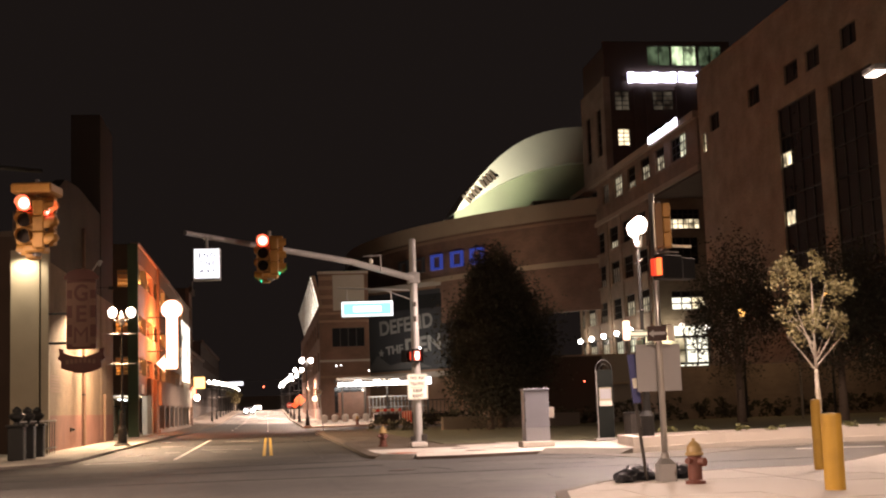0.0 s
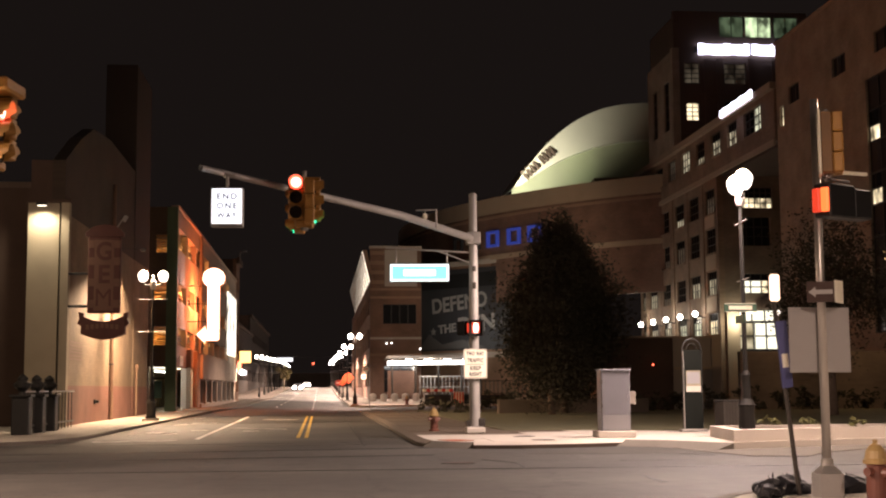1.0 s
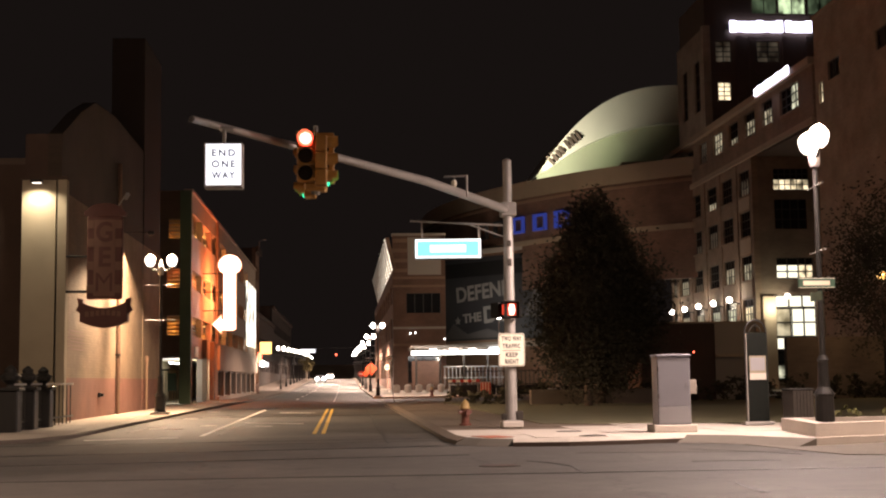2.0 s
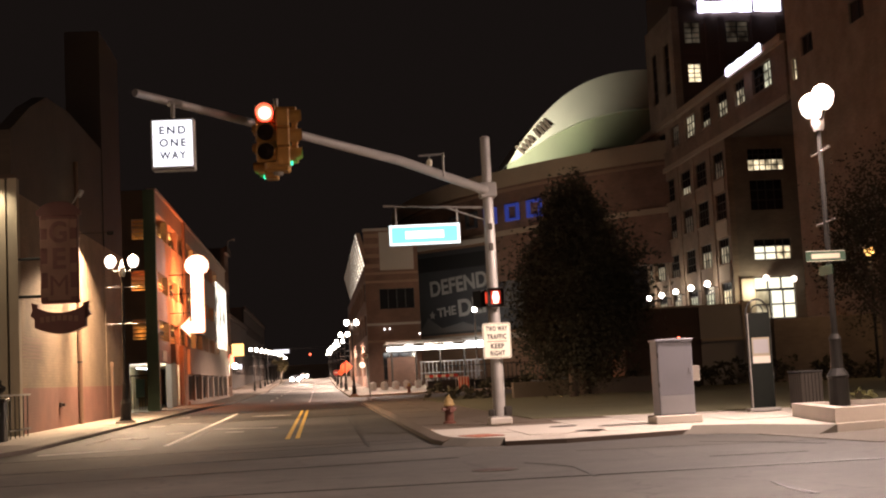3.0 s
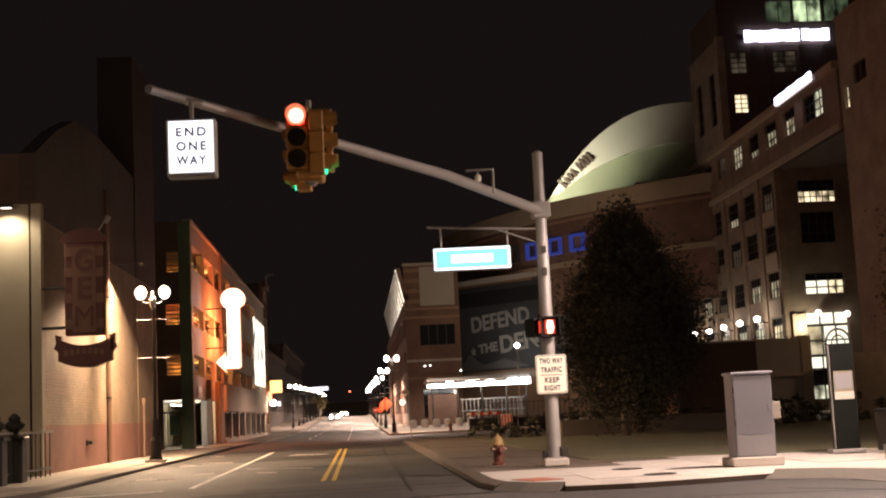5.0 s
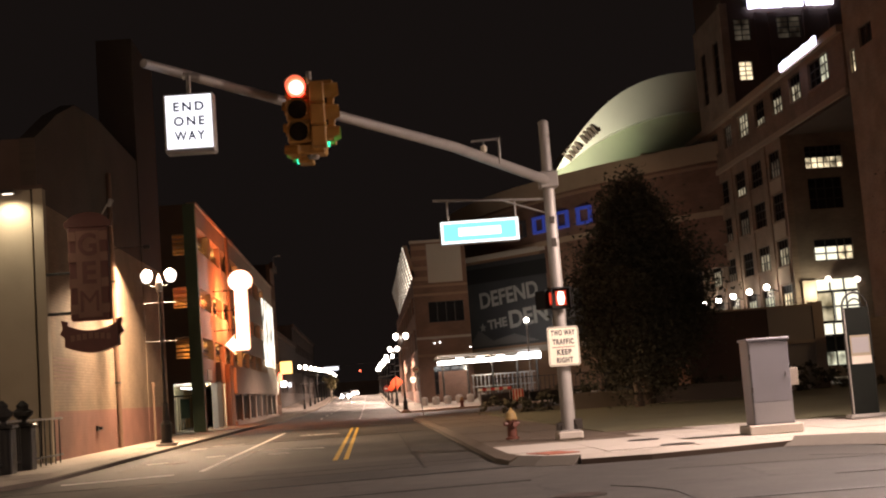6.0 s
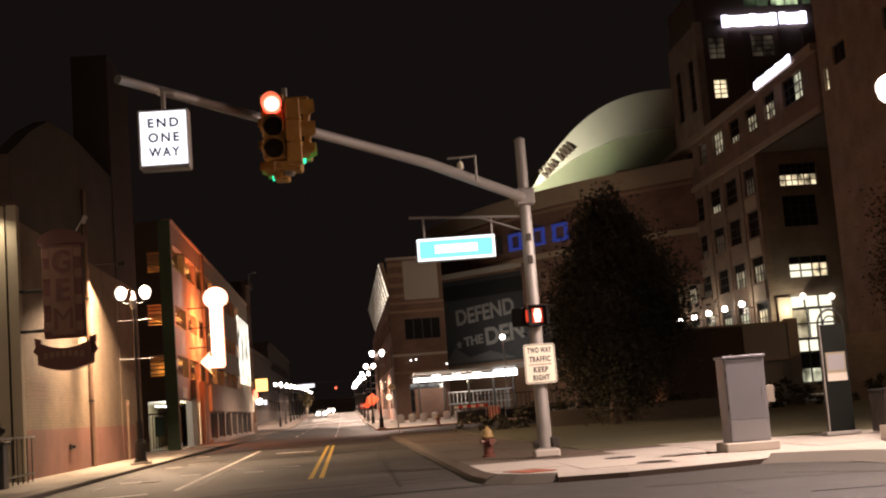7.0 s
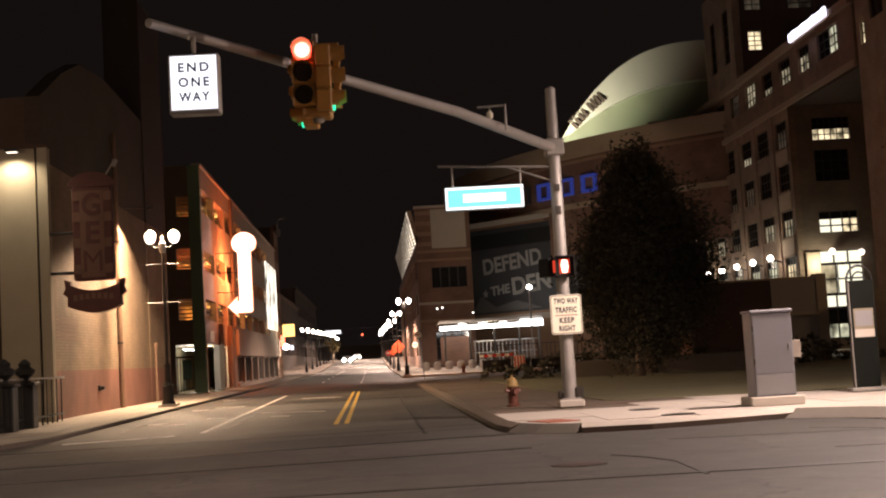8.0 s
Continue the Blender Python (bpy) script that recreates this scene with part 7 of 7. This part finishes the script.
part("arm", rods(((-0.7, 0.9, 3.3), (0, 0, 3.3), 0.05)), DARK_METAL, corner_lamp)
point_lamp((-8.2, 150.0, 3.3), 200, (1.0, 0.80, 0.56), 0.3)
overhead = thing("overhead_sign", (-7.9, 300.0, rise(300)), 0, "white lit sign hung over the far street", "traffic sign")
part("panel", boxes((-1.7, 1.7, -0.1, 0.1, 6.0, 6.8), bevel=0.05), SIGN_LIT, overhead)
for x in (-3.2, 12.2):
    part("post", rods(((x, 0, 0), (x, 0, 7.7), 0.12, 0.09)), DARK_METAL, overhead)
part("wire", rods(((-3.2, 0, 7.0), (12.2, 0, 7.0), 0.05), ((-1.2, 0, 6.75), (-1.2, 0, 7.0), 0.04), ((1.2, 0, 6.75), (1.2, 0, 7.0), 0.04)), DARK_METAL, overhead)
far_signal = thing("traffic_signal", (-1.6, 300.0, rise(300)), 0, "small red light of a distant signal hung from a wire", "traffic signal")
part("lamp", ball(bmesh.new(), (0, -0.12, 5.5), 0.2, 1.0, 10, 6), RED_DOT, far_signal, "lit red lamp")
part("housing", boxes((-0.2, 0.2, -0.1, 0.15, 4.8, 5.8), bevel=0.03), BLACK, far_signal)
part("hanger", rods(((0, 0, 5.8), (0, 0, 7.0), 0.03)), DARK_METAL, far_signal)
for x, y, z, w in ((-13.1, 180.0, 3.2, 1.6), (-13.1, 192.0, 3.0, 1.2), (-13.5, 214.0, 3.4, 2.0), (-13.5, 236.0, 3.2, 1.4), (8.6, 270.0, 3.2, 1.6)):
    fs = thing("shop_sign", (x, y, rise(y)), 0, "small lit shop sign down the street", "shop sign", "far shop signs")
    part("box", boxes((-0.1 if x > 0 else 0.12, -0.02 if x > 0 else 0.6, -w / 2, w / 2, z, z + 0.8), bevel=0.03), SHOP_LIT if y < 200 else SIGN_LIT, fs)
    part("bracket", boxes((-0.02 if x > 0 else -0.35, 0.45 if x > 0 else 0.12, -0.05, 0.05, z + 0.35, z + 0.45)), DARK_METAL, fs)
backdrop = part("backdrop_far_block", boxes((-60, 60, 640, 642, 0, 9)), STAD_PANEL)
tagged(backdrop, "dark far end of the street", "backdrop", kind="structure")

# ---------------- pavements, kerbs and flagstones ----------------
CORNER_FAR = [(2.40, 83.0), (2.40, 41.5), (2.40, 38.4), (2.52, 37.3), (2.85, 36.6), (3.4, 36.2), (4.5, 36.05), (5.8, 36.35), (7.2, 36.8), (8.1, 36.1), (8.7, 34.9), (9.1, 34.25), (12.5, 35.75), (15.5, 36.05), (40, 35.2), (40, 41.2), (30, 41.2), (9.4, 43.4), (5.25, 44.7), (5.25, 83.0)]
CORNER_NEAR = [(2.9, -60), (40, -60), (40, 27.2), (20, 27.0), (12.1, 25.9), (10.4, 23.8), (9.0, 22.6), (7.3, 22.6), (5.7, 21.6), (4.6, 20.5), (3.5, 18.6), (2.9, 15.5)]
WALK_LEFT = [(-7.05, 90.0), (-13.5, 90.0), (-13.5, 57.0), (-10.4, 45.0), (-26, 41.0), (-26, 38.6), (-11.5, 39.2), (-8.8, 40.3), (-7.6, 41.6), (-7.05, 44.0)]
NEAR_LEFT = [(-7.4, -60), (-7.4, 17.0), (-8.4, 19.6), (-11, 21.0), (-40, 21.0), (-40, -60)]


def area(pts):
    return sum(p[0] * q[1] - q[0] * p[1] for p, q in zip(pts, pts[1:] + pts[:1])) / 2


for n, (pts, label) in enumerate(((CORNER_FAR, "pale concrete pavement on the park corner"), (CORNER_NEAR, "pale concrete pavement on the near corner"), (WALK_LEFT, "concrete pavement before the theatre"), (NEAR_LEFT, "concrete pavement on the near left corner"))):
    pts = pts if area(pts) > 0 else pts[::-1]
    name = "pavement_" + "abcd"[n]
    low_top = 0.063 if n == 2 else 0.128
    bed = part(name, prism(pts, -0.05, low_top), SOIL)
    tagged(bed, label, "pavement", kind="structure")
    size, spots = 1.52, []
    lo = [min(p[k] for p in pts) for k in (0, 1)]
    hi = [max(p[k] for p in pts) for k in (0, 1)]
    x = lo[0]
    rest = {CONCRETE: bmesh.new(), BROWN_PAVER: bmesh.new(), OLD_CONCRETE: bmesh.new()}
    while x < hi[0]:
        y = lo[1] - 0.7
        while y < hi[1]:
            c = clip(pts, x + 0.012, x + size - 0.012, y + 0.012, y + size - 0.012)
            if len(c) >= 3 and abs(area(c)) > 0.02:
                spots.append(c)
            y += size
        x += size
    spots.sort(key=lambda c: (c[0][0] - 4) ** 2 + (c[0][1] - 34) ** 2)
    for k, c in enumerate(spots):
        top = low_top + 0.022 + 0.004 * math.sin(7.3 * c[0][0] + 3.1 * c[0][1])
        low = (min(p[0] for p in c), min(p[1] for p in c))
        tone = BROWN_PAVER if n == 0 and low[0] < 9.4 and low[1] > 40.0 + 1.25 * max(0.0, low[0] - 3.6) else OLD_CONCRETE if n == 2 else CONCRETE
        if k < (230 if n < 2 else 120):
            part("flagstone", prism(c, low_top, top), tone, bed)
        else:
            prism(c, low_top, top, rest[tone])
    for tone, bm in rest.items():
        if len(bm.verts):
            part("flagstones", bm, tone, bed, kind="stuff")
        else:
            bm.free()


def kerb_line(bed, pts, w=0.16, stone=KERB, top=0.157):
    for a, b in zip(pts, pts[1:]):
        a, b = Vector(a), Vector(b)
        d = b - a
        count = max(1, round(d.length / 2.4))
        nrm = Vector((-d.y, d.x)).normalized() * w
        for k in range(count):
            p, q = a + d * (k / count), a + d * ((k + 1) / count - 0.008 / d.length)
            quad = [tuple(p - nrm * 0.08), tuple(q - nrm * 0.08), tuple(q + nrm), tuple(p + nrm)]
            if area(quad) < 0:
                quad = quad[::-1]
            part("kerb_stone", prism(quad, -0.04, top + 0.003 * math.sin(5 * k + p.x)), stone, bed)


def kerb_lip(bed, pts, top_mat, face_mat):
    """A worn kerb: its top falls outwards, over a low dark face."""
    ends = []
    for k, p in enumerate(pts):
        d = (Vector(pts[min(k + 1, len(pts) - 1)]) - Vector(pts[max(k - 1, 0)])).normalized()
        n = Vector((d.y, -d.x))
        ends.append((Vector(p), Vector(p) + n * 0.17, Vector(p) + n * 0.20))
    for a, b in zip(ends, ends[1:]):
        bm = bmesh.new()
        rows = [[bm.verts.new((e[0].x, e[0].y, 0.154)), bm.verts.new((e[1].x, e[1].y, 0.088)), bm.verts.new((e[1].x, e[1].y, -0.04)), bm.verts.new((e[0].x, e[0].y, -0.04))] for e in (a, b)]
        for k in range(4):
            bm.faces.new((rows[0][k], rows[0][(k + 1) % 4], rows[1][(k + 1) % 4], rows[1][k]))
        bm.faces.new(rows[0]), bm.faces.new(rows[1][::-1])
        bmesh.ops.recalc_face_normals(bm, faces=bm.faces)
        part("kerb_stone", bm, top_mat, bed)
        quad = [tuple(a[1] + (a[2] - a[1]) * 0.1), tuple(a[2]), tuple(b[2]), tuple(b[1] + (b[2] - b[1]) * 0.1)]
        part("kerb_face", prism(quad if area(quad) > 0 else quad[::-1], -0.04, 0.084), face_mat, bed)


beds = [o for o in bpy.data.objects if o.name.startswith("pavement_") and len(o.name) == 10]
beds.sort(key=lambda o: o.name)
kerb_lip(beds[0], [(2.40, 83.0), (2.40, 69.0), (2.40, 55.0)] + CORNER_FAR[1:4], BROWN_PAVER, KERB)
kerb_lip(beds[0], CORNER_FAR[5:9], CONCRETE, SHADED_KERB)
kerb_line(beds[0], CORNER_FAR[11:15], 0.12, CONCRETE)
kerb_line(beds[1], CORNER_NEAR[2:12] + [(2.9, 0.0), (2.9, -20)])
kerb_line(beds[2], WALK_LEFT[5:] + [(-7.05, 90.0)], top=0.092)
kerb_line(beds[3], NEAR_LEFT[0:5])


def slope(pts, out, material):
    """A strip that falls from the pavement's edge to the road, to the right of the line."""
    bm, rows = bmesh.new(), []
    for k, p in enumerate(pts):
        d = (Vector(pts[min(k + 1, len(pts) - 1)]) - Vector(pts[max(k - 1, 0)])).normalized()
        q = Vector(p) + Vector((d.y, -d.x)) * out
        rows.append([bm.verts.new((*p, 0.152)), bm.verts.new((*q, 0.006)), bm.verts.new((*p, 0.0))])
    for a, b in zip(rows, rows[1:]):
        for k in range(3):
            bm.faces.new((a[k], a[(k + 1) % 3], b[(k + 1) % 3], b[k]))
    bm.faces.new(rows[0])
    bm.faces.new(rows[-1][::-1])
    bmesh.ops.recalc_face_normals(bm, faces=bm.faces)
    ob = part("pavement_slope", bm, material)
    return tagged(ob, "worn concrete ramp from the pavement to the road", "pavement", kind="structure")


slope(CORNER_FAR[8:12][::-1], -0.55, APRON)
slope(CORNER_FAR[3:6][::-1], -0.3, APRON)
ramp = part("pavement_ramp", prism([(2.66, 37.6), (2.95, 36.75), (3.5, 36.9), (3.25, 37.7)], 0.15, 0.163), RED_PAVER)
tagged(ramp, "red tactile paving on the corner ramp", "pavement", kind="structure")
